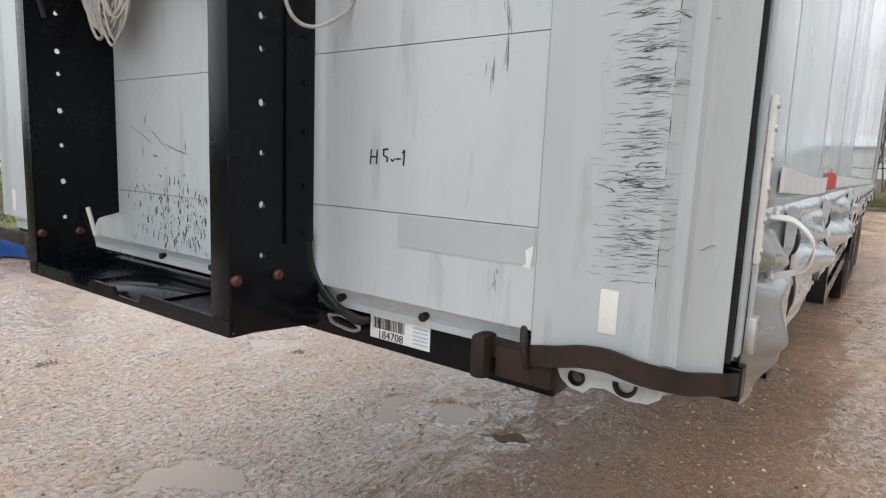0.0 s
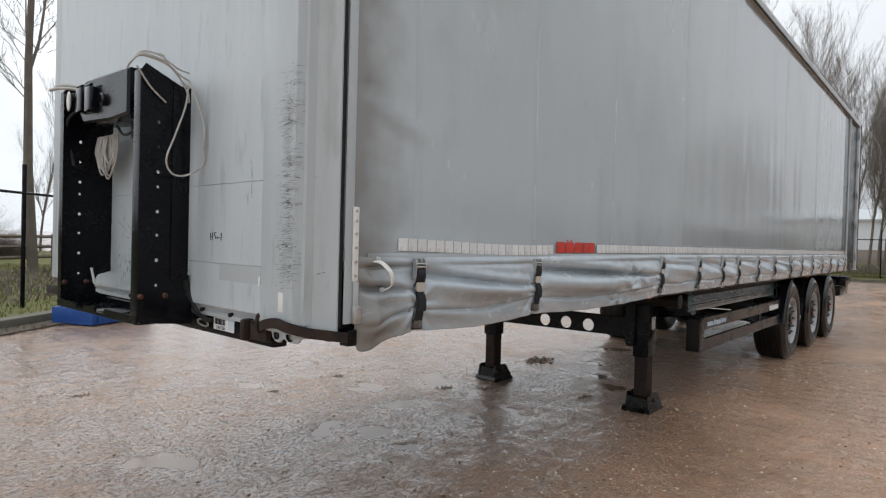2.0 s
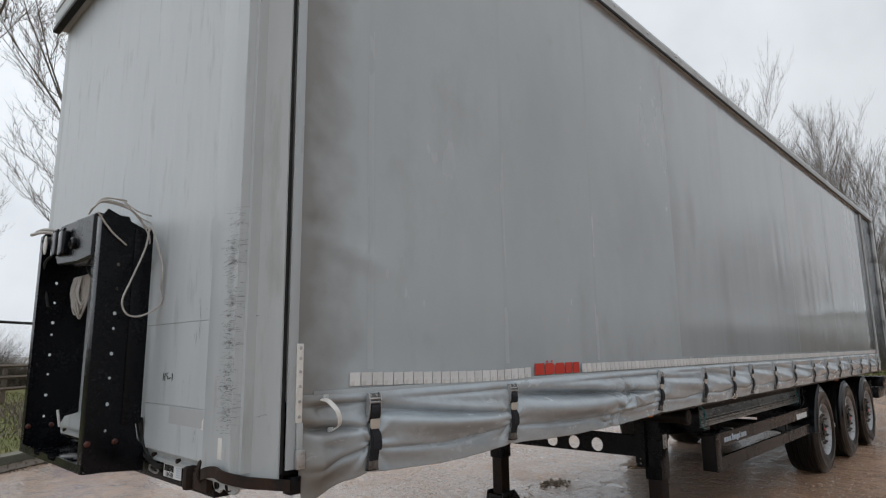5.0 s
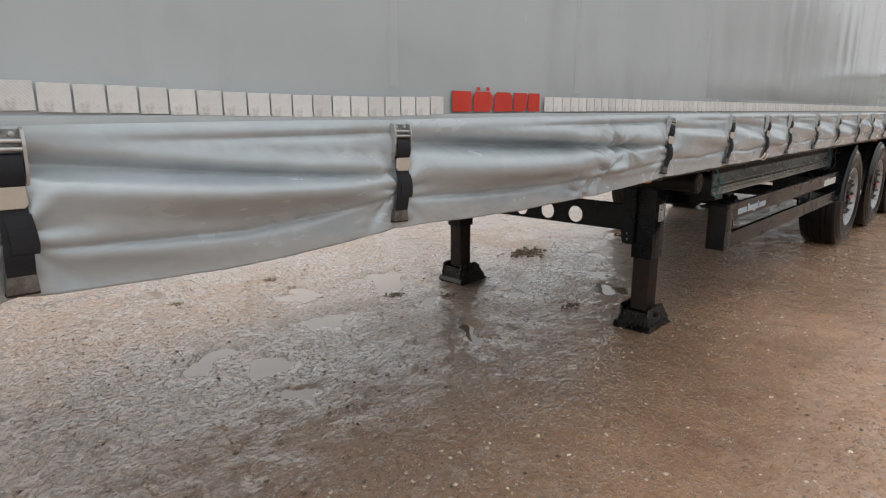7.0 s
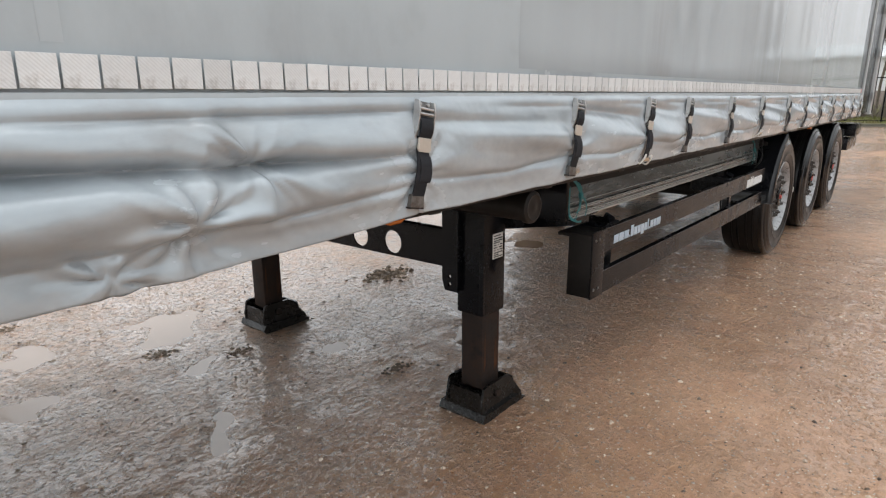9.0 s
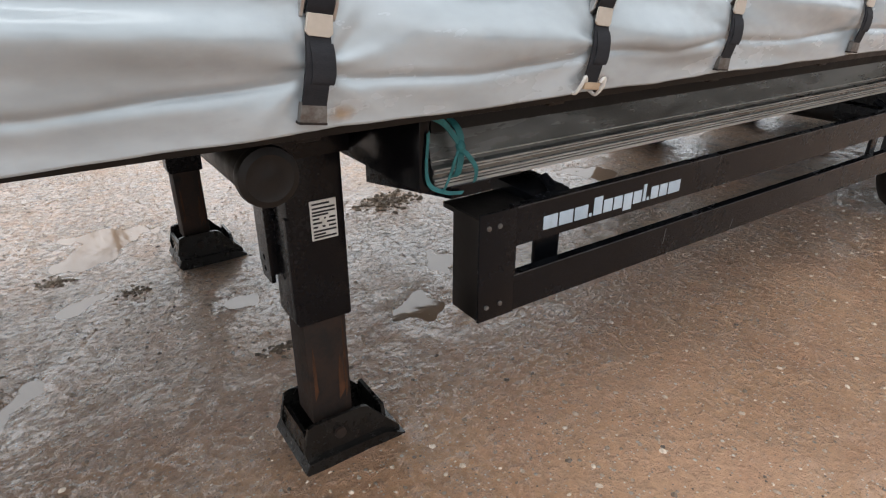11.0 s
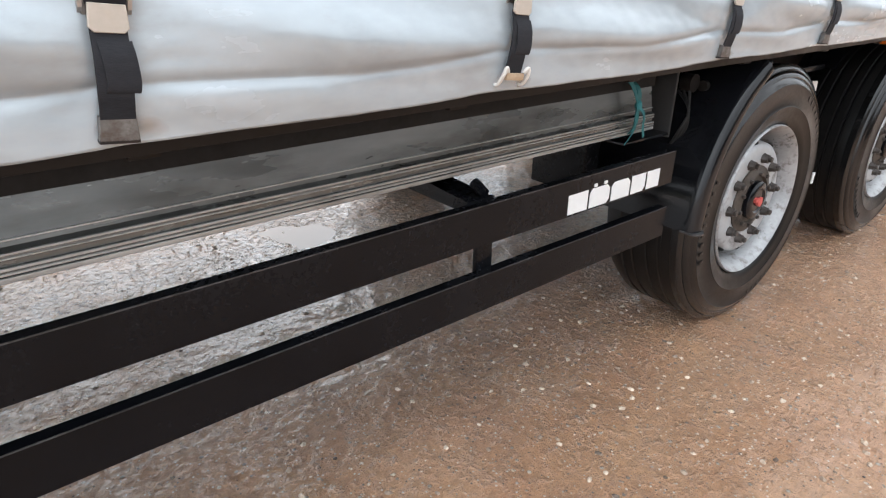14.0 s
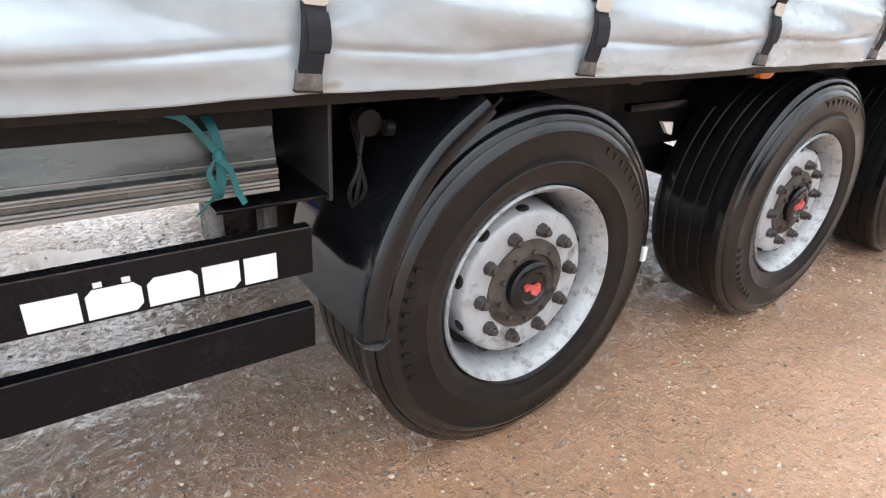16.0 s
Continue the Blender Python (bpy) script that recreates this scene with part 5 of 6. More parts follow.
strap_a, strap_b = strap(0, 0, False), strap(0, 0, True)
LEAN = [-1, -2, -10, -9, -8, -6, -6, -6, -5, -5, -5, -5, -5, -5, -5]
for k, x in enumerate(STRAPS):
    src = strap_b if k in (4, 7) else strap_a
    m = pose(x + 0.012, -0.014, 1.381 - 0.006 * (k in (1,)), 0, -LEAN[k] * 0.9, 0) @ Matrix.Diagonal((1, 1, 0.93, 1))
    if src.matrix_basis.translation.length < 1e-6:
        src.matrix_basis = m
    else:
        copy_thing(src, m)


def roof_and_shell():
    rail = part("roof_rail", prism([(-0.03, TOP - 0.02), (-0.034, TOP + 0.05), (-0.02, TOP + 0.085), (0.02, TOP + 0.1), (0.06, TOP + 0.1), (0.06, TOP - 0.02)], "yz", -0.28, 12.62), GREY_DARK, trailer, "weathered grey aluminium roof rail", smooth=False)
    part("rail_gap", box(-0.25, 12.6, -0.037, -0.028, TOP - 0.032, TOP - 0.012), SEAL, rail, "black rubber gap strip")
    for k in range(24):
        x = 0.2 + 0.53 * k
        part("rivet", lathe([(0.01, -0.034), (0.008, -0.04), (0.003, -0.041)], 8, "y", (x, 0, TOP + 0.035)), STEEL, rail)
    xs, ys = np.linspace(-0.3, 12.6, 60), np.linspace(0.02, WIDE, 14)
    X, Y = np.meshgrid(xs, ys, indexing="ij")
    Z = TOP + 0.10 + 0.02 * np.sin(X * 5.4) * np.sin(np.pi * (Y - 0.02) / WIDE) + 0.008 * np.sin(X * 14)
    roof = new("roof_sheet", grid_mesh("roof_sheet", np.stack([X, Y, Z], -1), CURTAIN))
    roof.parent = trailer
    tagged(roof, "grey tarpaulin sliding roof")
    # far side curtain, floor and rear doors
    part("far_curtain", box(-0.2, 12.4, WIDE - 0.01, WIDE, 1.1, TOP + 0.08), CURTAIN, trailer, "grey side curtain of the far side", smooth=False)
    part("load_floor", box(XF + 0.1, XR, 0.04, WIDE - 0.04, 1.13, 1.17), CHASSIS, trailer, "dark load floor", smooth=False)
    part("outer_frame_rail", box(XF + 0.12, XR, 0.035, 0.07, 1.085, 1.17, 0.003), CHASSIS, trailer, "dark outer frame rail")
    part("outer_frame_rail", box(XF + 0.12, XR, WIDE - 0.07, WIDE - 0.035, 1.085, 1.17, 0.003), CHASSIS, trailer, "dark outer frame rail")
    part("rear_wall", box(XR - 0.12, XR - 0.06, 0.05, WIDE - 0.05, 1.12, TOP + 0.08), GREY_DARK, trailer, "grey rear doors", smooth=False)
    part("rear_recess", box(11.41, 12.45, -0.002, 0.06, 1.13, TOP), BLACK, trailer, "black panel behind the curtain's end", smooth=False)
    post = part("rear_post", box(12.45, 12.75, -0.035, 0.06, 1.10, TOP + 0.1, 0.006), GREY_DARK, trailer, "grey rear corner post")
    part("post_strip", box(12.655, 12.675, -0.045, -0.035, 1.12, TOP + 0.05, 0.002), SEAL, post)
    for z in (1.35, 1.95, 2.55, 3.15, 3.7):
        part("hinge", box(12.42, 12.5, -0.05, -0.03, z - 0.06, z + 0.06, 0.004), STEEL, post)
    part("curtain_pole", rod((11.42, -0.012, 1.1), (11.42, -0.012, TOP - 0.03), 0.018, 12), WELD, trailer, "pale curtain tensioning pole")


roof_and_shell()


# --- chassis and running gear ---
def chassis():
    for y in (0.62, WIDE - 0.62):
        beam = part("main_beam", prism([(0.2, 1.04), (3.3, 1.03), (3.9, 0.84), (12.4, 0.84), (12.4, 0.86), (3.92, 0.86), (3.32, 1.05), (0.2, 1.06)], "xz", y - 0.06, y + 0.06), CHASSIS, trailer, "dark steel chassis beam", smooth=False)
        part("web", prism([(0.2, 1.05), (3.3, 1.04), (3.9, 0.85), (12.4, 0.85), (12.4, 1.12), (0.2, 1.12)], "xz", y - 0.006, y + 0.006), CHASSIS, beam, smooth=False)
    for k in range(20):
        x = 0.3 + 0.62 * k
        part("cross_member", box(x, x + 0.05, 0.07, WIDE - 0.07, 1.07, 1.13, 0.004), CHASSIS, trailer, "dark floor cross member")
    # pierced cross plate between the legs
    hy = [1.015, 1.25, 1.485]
    part("pierced_cross_plate", holed_plate([(0.60, 0.635), (WIDE - 0.60, 0.62), (WIDE - 0.60, 0.80), (0.60, 0.80)], [(y, 0.70, 0.058) for y in hy], "yz", 3.575, 3.583), BLACK, trailer, "black cross plate with three round holes", smooth=False)
    part("plate_flange", box(3.575, 3.62, 0.60, WIDE - 0.60, 0.80, 0.808, 0.002), BLACK, trailer, "black plate flange")
    for y in (0.55, WIDE - 0.55):
        hanger = part("leg_hanger", box(3.45, 3.62, y - 0.045, y - 0.033, 0.60, 1.08, 0.004), BLACK, trailer, "black leg mounting bracket")
        part("hanger_face", holed_plate([(y - 0.04, 0.575), (y + 0.03, 0.575), (y + 0.045, 0.62), (y + 0.045, 1.05), (y - 0.04, 1.05)], [(y + 0.005, 0.605, 0.009), (y + 0.005, 0.64, 0.009)], "yz", 3.452, 3.464), BLACK, hanger, smooth=False)
    tube = part("support_tube", rod((3.35, 0.092, 1.01), (3.35, 0.60, 1.01), 0.052, 24), CHASSIS, trailer, "grimy round support tube with a domed cap")
    part("tube_cap", lathe([(0.058, 0.115), (0.06, 0.10), (0.058, 0.088), (0.045, 0.082), (0.03, 0.086), (0.012, 0.08)], 24, "y", (3.35, 0, 1.01)), CHASSIS, tube)
    # axles and suspension
    for x in HUBS:
        axle = part("axle", rod((x, 0.3, 0.515), (x, WIDE - 0.3, 0.515), 0.065, 16), CHASSIS, trailer, "dark axle tube")
        for y in (0.62, WIDE - 0.62):
            part("trailing_arm", prism([(x - 0.5, 0.62), (x + 0.3, 0.40), (x + 0.38, 0.44), (x + 0.1, 0.56), (x - 0.45, 0.74)], "xz", y - 0.05, y + 0.05), CHASSIS, axle, smooth=False)
            part("air_spring", lathe([(0.09, 0.46), (0.125, 0.5), (0.13, 0.56), (0.115, 0.60), (0.13, 0.64), (0.12, 0.70)], 20, "z", (x + 0.33, y, 0)), RUBBER, axle)
            part("hanger_bracket", box(x - 0.56, x - 0.42, y - 0.06, y + 0.06, 0.58, 0.90, 0.006), CHASSIS, axle)
            part("brake_drum", lathe([(0.19, 0.40), (0.2, 0.42), (0.2, 0.52), (0.1, 0.54)], 28, "y", (x, 0 if y < 1 else WIDE - 0.96, 0.515)), CHASSIS, axle)
    part("inner_screen", box(6.94, 12.3, 0.50, 0.51, 0.72, 1.12), CHASSIS, trailer, "dark inner chassis panel", smooth=False)
    part("air_tank", rod((8.0, 1.0, 0.86), (8.0, 1.7, 0.86), 0.13, 20), BLACK, trailer, "black air tank")
    # rear under-run box
    rear = part("rear_bumper", box(11.75, 12.72, 0.10, WIDE - 0.10, 0.62, 0.78, 0.01), BLACK, trailer, "black rear under-run bumper")
    part("bumper_hanger", box(11.72, 12.4, 0.5, 0.56, 0.7, 1.1, 0.006), BLACK, rear)
    part("tail_lamp_box", box(12.1, 12.72, 0.06, 0.5, 0.80, 0.97, 0.01), BLACK, rear)
    part("mud_flap", box(11.02, 11.035, 0.08, 0.48, 0.30, 0.95, 0.004), RUBBER, trailer, "black rubber mud flap")


HUBS = [7.478, 8.985, 10.42]
chassis()


def landing_leg(y):
    """Square telescopic leg with a pivoting foot; y is its outer face."""
    leg = part("landing_leg", box(3.472, 3.628, y, y + 0.14, 0.485, 1.08, 0.008), BLACK, trailer, "black square telescopic landing leg")
    part("inner_tube", box(3.486, 3.614, y + 0.012, y + 0.128, 0.14, 0.49, 0.01), RUST, leg, "rust-stained inner tube")
    for x, w, z0, z1 in ((3.50, 0.012, 0.22, 0.41), (3.575, 0.02, 0.20, 0.36), (3.596, 0.008, 0.2, 0.47)):
        part("rust_streak", prism([(x, z0), (x + w, z0 + 0.03), (x + w * 0.8, z1 - 0.04), (x + w * 0.45, z1), (x + w * 0.1, z1 - 0.07)], "xz", y + 0.0112, y + 0.0125), STREAK, leg, "brown rust streak", smooth=False)
    part("weld_edge", box(3.466, 3.478, y - 0.003, y + 0.02, 0.5, 0.80, 0.003), BLACK, leg)
    part("head_plate", box(3.45, 3.65, y - 0.01, y + 0.15, 0.95, 1.1, 0.006), BLACK, leg)
    part("foot", prism([(3.445, 0.0), (3.765, 0.0), (3.765, 0.018), (3.70, 0.05), (3.445, 0.05), (3.43, 0.02)], "xz", y - 0.04, y + 0.21), FOOT, leg, "black pivoting steel foot plate", smooth=False)
    cheek = [(3.445, 0.045), (3.755, 0.022), (3.75, 0.045), (3.645, 0.165), (3.625, 0.172), (3.475, 0.172), (3.455, 0.165), (3.437, 0.085)]
    for yy in (y - 0.026, y + 0.165):
        part("cheek", prism(cheek, "xz", yy, yy + 0.012), FOOT, leg, smooth=False)
    part("gusset", prism([(y - 0.035, 0.03), (y + 0.2, 0.03), (y + 0.15, 0.14), (y - 0.005, 0.14)], "yz", 3.447, 3.459), FOOT, leg, smooth=False)
    part("gusset", prism([(y - 0.03, 0.03), (y + 0.2, 0.03), (y + 0.15, 0.13), (y, 0.13)], "yz", 3.70, 3.712), FOOT, leg, smooth=False)
    part("pivot_bolt", rod((3.55, y - 0.036, 0.115), (3.55, y + 0.19, 0.115), 0.018, 12), RUST, leg)
    part("crank_tube", rod((3.55, y + 0.07, 0.93), (3.55, WIDE / 2, 0.93), 0.02, 10), FOOT, leg)
    return leg


landing_leg(0.388)
landing_leg(2.02)
plate = part("data_plate", box(3.532, 3.604, 0.3845, 0.388, 0.728, 0.835, 0.001), WHITE, trailer, "white data plate with unreadable print")
for z, a, b in ((0.826, 3.537, 3.585), (0.8145, 3.537, 3.599), (0.8045, 3.537, 3.599), (0.7965, 3.537, 3.58), (0.786, 3.537, 3.555), (0.786, 3.568, 3.573), (0.786, 3.582, 3.599), (0.775, 3.537, 3.562), (0.775, 3.575, 3.599),
                (0.764, 3.537, 3.55), (0.764, 3.562, 3.57), (0.764, 3.58, 3.599), (0.753, 3.537, 3.599), (0.744, 3.537, 3.57), (0.736, 3.537, 3.599)):
    part("print_bar", box(a, b, 0.3835, 0.3847, z - 0.0024, z + 0.0024), INK, plate, smooth=False)


SCRATCHES = ((4.57, 0.575, 0.628, 0.003), (4.80, 0.80, 0.825, 0.002), (4.945, 0.545, 0.575, 0.006))


def side_guard():
    """Two long rails with an end frame, brackets and maker's blocks."""
    g = part("side_guard", prism([(0.085, 0.722), (0.085, 0.826), (0.118, 0.826), (0.118, 0.818), (0.093, 0.818), (0.093, 0.73), (0.118, 0.73), (0.118, 0.722)], "yz", 3.955, 6.825), BLACK, trailer, "black side guard of two long rails", smooth=False)
    part("lower_rail", prism([(0.085, 0.535), (0.085, 0.637), (0.118, 0.637), (0.118, 0.629), (0.093, 0.629), (0.093, 0.543), (0.118, 0.543), (0.118, 0.535)], "yz", 3.955, 6.825), BLACK, g, smooth=False)
    # highlights along the rails' top edges, put in as pale strips
    for z in (0.8265, 0.6375):
        part("rail_highlight", box(3.956, 6.824, 0.0848, 0.087, z - 0.0012, z + 0.0012), BARE_HIGHLIGHT, g, "pale strip painted as the rail's edge highlight", smooth=False)
    part("end_frame", box(3.84, 3.958, 0.085, 0.093, 0.53, 0.828, 0.002), BLACK, g)
    part("end_return", box(3.84, 3.848, 0.093, 0.20, 0.535, 0.815, 0.002), CHASSIS, g)
    for x, z in ((3.866, 0.79), (3.9, 0.79), (3.866, 0.57), (3.91, 0.57)):
        part("rivet", lathe([(0.007, 0.085), (0.006, 0.081), (0.002, 0.08)], 10, "y", (x, 0, z)), CLIP, g)
    part("end_cap", box(3.849, 4.07, 0.094, 0.26, 0.796, 0.812, 0.003), CHASSIS, g)
    for x, z0, z1, lean in SCRATCHES:
        part("scratch", prism([(x, z0), (x + 0.004, z0), (x + lean + 0.006, z1), (x + lean + 0.001, z1)], "xz", 0.0843, 0.0855), BARE_HIGHLIGHT, g, "worn bare metal scratch", smooth=False)
    for x, w, y, wide in ((4.085, 0.09, 0.15, 0.13), (6.015, 0.055, 0.12, 0.08)):
        br = part("guard_bracket", box(x, x + w, y, y + 0.015, 0.54, 0.83, 0.003), BLACK, trailer, "black side guard bracket")
        part("arm", prism([(0.119, 0.80), (0.119, 0.83), (0.62, 0.86), (0.62, 0.80)], "yz", x + w - wide - 0.01, x + w - 0.01), BLACK, br, smooth=False)
        part("bolt", rod((x + 0.02, 0.12, 0.84), (x + 0.02, 0.16, 0.86), 0.014, 10), BLACK, br)
    block_mark("white_mark", 6.315, [0.082, 0.09, 0.088, 0.07, 0.066], 0.009, 0.728, 0.785, 0.085, 0.0016, LETTER, trailer, "row of plain white blocks on the rail", dots=1)
    mark = part("pale_mark", box(4.04, 4.041, 0.0838, 0.085, 0.745, 0.746), URL, trailer, "row of plain pale blue bars on the rail")
    r = random.Random(2)
    x = 4.045
    for w, tall in ((0.05, 0), (0.05, 0), (0.05, 0), (0.01, -1), (0.033, 1), (0.035, 0), (0.035, 0), (0.035, -2), (0.035, 0), (0.013, 1), (0.01, -1), (0.033, 0), (0.035, 0), (0.055, 0)):
        z0, z1 = (0.733 if tall == -2 else 0.745), {1: 0.797, -1: 0.755}.get(tall, 0.783)
        part("bar", box(x, x + w, 0.0835, 0.085, z0, z1, 0.0004), URL, mark)
        x += w + 0.0065
    return g


side_guard()


def board_rack():
    box_end = part("rack_end", box(3.715, 3.741, 0.155, 0.66, 0.888, 1.10, 0.003), BLACK, trailer, "black rack end plate")
    part("rack_tray", box(3.741, 4.02, 0.155, 0.5, 0.884, 0.89, 0.001), BLACK, box_end)
    part("rack_arm", prism([(0.15, 0.86), (0.6, 0.78), (0.6, 0.88), (0.15, 0.89)], "yz", 3.80, 3.92), BLACK, box_end, smooth=False)
    # light falling on this plate's inner face is painted in as grey
    back = part("rack_end", box(6.905, 6.915, 0.17, 0.6, 0.84, 1.06, 0.003), RACK_LIT, trailer, "black rack end plate")
    part("rack_tray", box(6.66, 6.905, 0.17, 0.5, 0.85, 0.858, 0.001), BLACK_GLOSS, back)
    part("rack_arm", box(6.72, 6.80, 0.36, 0.6, 0.62, 0.86, 0.004), BLACK, back)
    for k, (x0, x1, dy, dz) in enumerate(((3.757, 6.79, 0.0, 0.0), (3.752, 6.77, 0.036, 0.006), (3.76, 6.80, 0.072, 0.010))):
        prof = [(0.165, 0.902), (0.160, 0.912), (0.160, 0.922), (0.166, 0.925), (0.166, 0.934), (0.161, 0.937), (0.162, 0.947), (0.172, 0.955), (0.186, 1.03), (0.180, 1.04), (0.180, 1.075), (0.195, 1.08), (0.20, 1.03), (0.195, 0.95), (0.195, 0.902)]
        bm = prism([(a + dy, b + dz - 0.012) for a, b in prof], "yz", x0, x1)
        b = solid("aluminium_board", bm, ALU, "wet grey aluminium drop-side board tied in a rack", "board", "boards in the rack", smooth=False)
        if k == 0:
            # ribs of the lower lip, coloured paler for the ground they reflect
            for za, zb, ya in ((0.888, 0.897, 0.1575), (0.9005, 0.9045, 0.157), (0.908, 0.9125, 0.1575), (0.9255, 0.9285, 0.1585), (0.9325, 0.9365, 0.159), (0.952, 0.955, 0.169)):
                part("edge_rib", box(x0 + 0.001, x1 - 0.001, ya, ya + 0.006, za, zb, 0.0012), ALU_LIT_EDGE, b, "aluminium edge rib painted paler for the reflected ground")
            # added dark strip: the flap's shade on the board's upper band
            part("shade_strip", box(x0 + 0.001, x1 - 0.001, 0.174, 0.181, 1.02, 1.066, 0.002), SEAL, b, "dark strip standing for the flap's shade")


board_rack()


def tie(x, z0, z1, seed):
    r = random.Random(seed)
    t = thing("tie_strap", "knotted teal webbing strap round the boards", "strap", "straps on the boards")
    part("loop", ribbon([(x - 0.01, 0.20, z1), (x, 0.150, z1 - 0.03), (x + 0.008, 0.146, (z0 + z1) / 2), (x, 0.150, z0 + 0.02), (x - 0.01, 0.20, z0 - 0.01)], 0.018, 0.003), TEAL, t)
    part("knot", lathe([(0.003, -0.016), (0.009, -0.01), (0.012, 0), (0.009, 0.01), (0.003, 0.015)], 10, "z", (x + 0.004, 0.143, z0 * 0.45 + z1 * 0.55)), TEAL, t)
    for s in (-1, 1):
        part("tail", ribbon([(x, 0.142, z0 * 0.45 + z1 * 0.55), (x + s * 0.02, 0.130, z0 * 0.6 + z1 * 0.4), (x + s * 0.03 + 0.02 * r.random(), 0.135, z0 + 0.03), (x + s * 0.045, 0.138, z0 - 0.01 * r.random())], 0.013, 0.0025, (0.85, 0.2, 0.4)), TEAL, t)
    part("cross_tail", ribbon([(x - 0.09, 0.15, z1 + 0.01), (x - 0.045, 0.145, z1 - 0.01), (x, 0.142, z0 * 0.4 + z1 * 0.6)], 0.016, 0.0025, (0.3, 0.1, 0.9)), TEAL, t)
    if seed == 1:
        part("lower_tail", ribbon([(x - 0.08, 0.150, z1 - 0.03), (x - 0.085, 0.146, z0 + 0.02), (x - 0.04, 0.14, z0 - 0.015), (x + 0.01, 0.14, z0 - 0.025)], 0.012, 0.0025, (0.7, 0.1, 0.6)), TEAL, t)


tie(3.815, 0.90, 1.06, 1)
tie(6.665, 0.88, 1.06, 2)


# --- wheels ---
def wheel():
    """Truck wheel on its outer side facing -y; origin at the hub centre on the tyre's outer plane."""
    R, RIMR, W = 0.522, 0.298, 0.375
    root = part("wheel", lathe([(0.2, 0.17), (0.262, 0.16), (0.262, 0.34), (0.2, 0.34)], 40, "y"), CHASSIS, trailer, "truck wheel with black tyre and silver steel rim")
    prof = [(RIMR + 0.004, 0.018), (0.318, 0.004), (0.34, -0.004), (0.37, -0.010), (0.374, -0.0125), (0.378, -0.010), (0.41, -0.012), (0.45, -0.004), (0.454, -0.006), (0.458, -0.002), (0.485, 0.012), (0.50, 0.022), (0.503, 0.02), (0.507, 0.03), (0.515, 0.04), (R, 0.058)]
    tread = []
    for c in (0.105, 0.155, 0.22, 0.27):
        tread += [(R + 0.002, c - 0.008), (R - 0.004, c - 0.004), (R - 0.004, c + 0.004), (R + 0.002, c + 0.008)]
    prof += tread + [(R, W - 0.058), (0.5, W - 0.02), (0.44, W), (0.36, W), (RIMR + 0.004, W - 0.02)]
    part("tyre", lathe(prof, 96, "y", closed=True), RUBBER, root, "wet black tyre with raised sidewall rings")
    shoulder = []
    for r0, y0 in ((0.452, -0.0055), (0.478, 0.0055), (0.503, 0.021)):
        shoulder += [(r0, y0 + 0.0015), (r0 + 0.003, y0), (r0 + 0.014, y0 + 0.004), (r0 + 0.023, y0 + 0.0105)]
    part("shoulder", lathe(shoulder + [(0.5245, 0.06), (0.515, 0.07), (0.46, 0.03)], 96, "y", closed=True), WET_RUBBER, root, "shiny wet tyre shoulder with stepped rings")
    # moulded marks on the sidewall
    for a0, n in ((62, 8), (200, 9), (300, 5)):
        for k in range(n):
            a = radians(a0 - 5.2 * k)
            m = Matrix.Rotation(-a, 4, "Y") @ Matrix.Translation((0.43, -0.0095, 0))
            bm = box(-0.012, 0.012, -0.0009, 0.002, -0.0065, 0.0065, 0.0005)
            bmesh.ops.transform(bm, matrix=m, verts=bm.verts)
            part("moulded_mark", bm, RUBBER, root)
    part("rim", lathe([(RIMR - 0.002, 0.004), (RIMR + 0.003, 0.001), (RIMR + 0.007, 0.008), (RIMR + 0.004, 0.024), (RIMR + 0.004, 0.3), (0.266, 0.3), (0.262, 0.135), (0.268, 0.08), (0.276, 0.038), (0.284, 0.022), (0.291, 0.012)], 72, "y", closed=True), RIM, root, "chipped silver-grey steel rim")
    part("disc", lathe([(0.1, 0.055), (0.13, 0.042), (0.2, 0.04), (0.217, 0.043), (0.226, 0.052), (0.232, 0.085), (0.238, 0.18), (0.262, 0.2), (0.262, 0.215), (0.23, 0.2), (0.21, 0.075), (0.1, 0.07)], 72, "y", closed=True), DISC, root, "pale grey painted wheel disc")
    for k in range(10):
        a = 2 * math.pi * k / 10 + 0.1
        c, s = math.cos(a), math.sin(a)
        part("wheel_nut", lathe([(0.021, 0.046), (0.021, 0.036), (0.0185, 0.032), (0.0175, 0.018), (0.0115, 0.016), (0.0115, 0.006), (0.009, 0.004)], 8, "y", (0.166 * c, 0, 0.166 * s)), NUT, root, "dull steel wheel nut")
        bm = bmesh.new()
        bmesh.ops.create_uvsphere(bm, u_segments=14, v_segments=8, radius=1, matrix=Matrix.Rotation(-(a + 0.314), 4, "Y") @ Matrix.Translation((0.229, 0.066, 0)) @ Matrix.Diagonal((0.008, 0.018, 0.02, 1)))
        part("vent_hole", bm, SEAL, root, "dark oval vent hole")
    part("hub", lathe([(0.14, 0.08), (0.138, 0.036), (0.118, 0.03), (0.112, 0.025), (0.098, 0.023), (0.094, 0.034), (0.07, 0.034)], 40, "y"), HUB, root, "brown grimy hub flange")
    for k in range(10):
        a = 2 * math.pi * k / 10 + 0.3
        part("hub_bolt", lathe([(0.008, 0.03), (0.008, 0.016), (0.004, 0.014)], 6, "y", (0.108 * math.cos(a), 0, 0.108 * math.sin(a))), NUT, root)
    cap = part("hub_cap", lathe([(0.078, 0.04), (0.078, 0.014), (0.07, 0.007), (0.05, 0.005), (0.044, 0.011), (0.012, 0.011)], 36, "y"), BLACK_GLOSS, root, "black hub cap with a faded red mark")
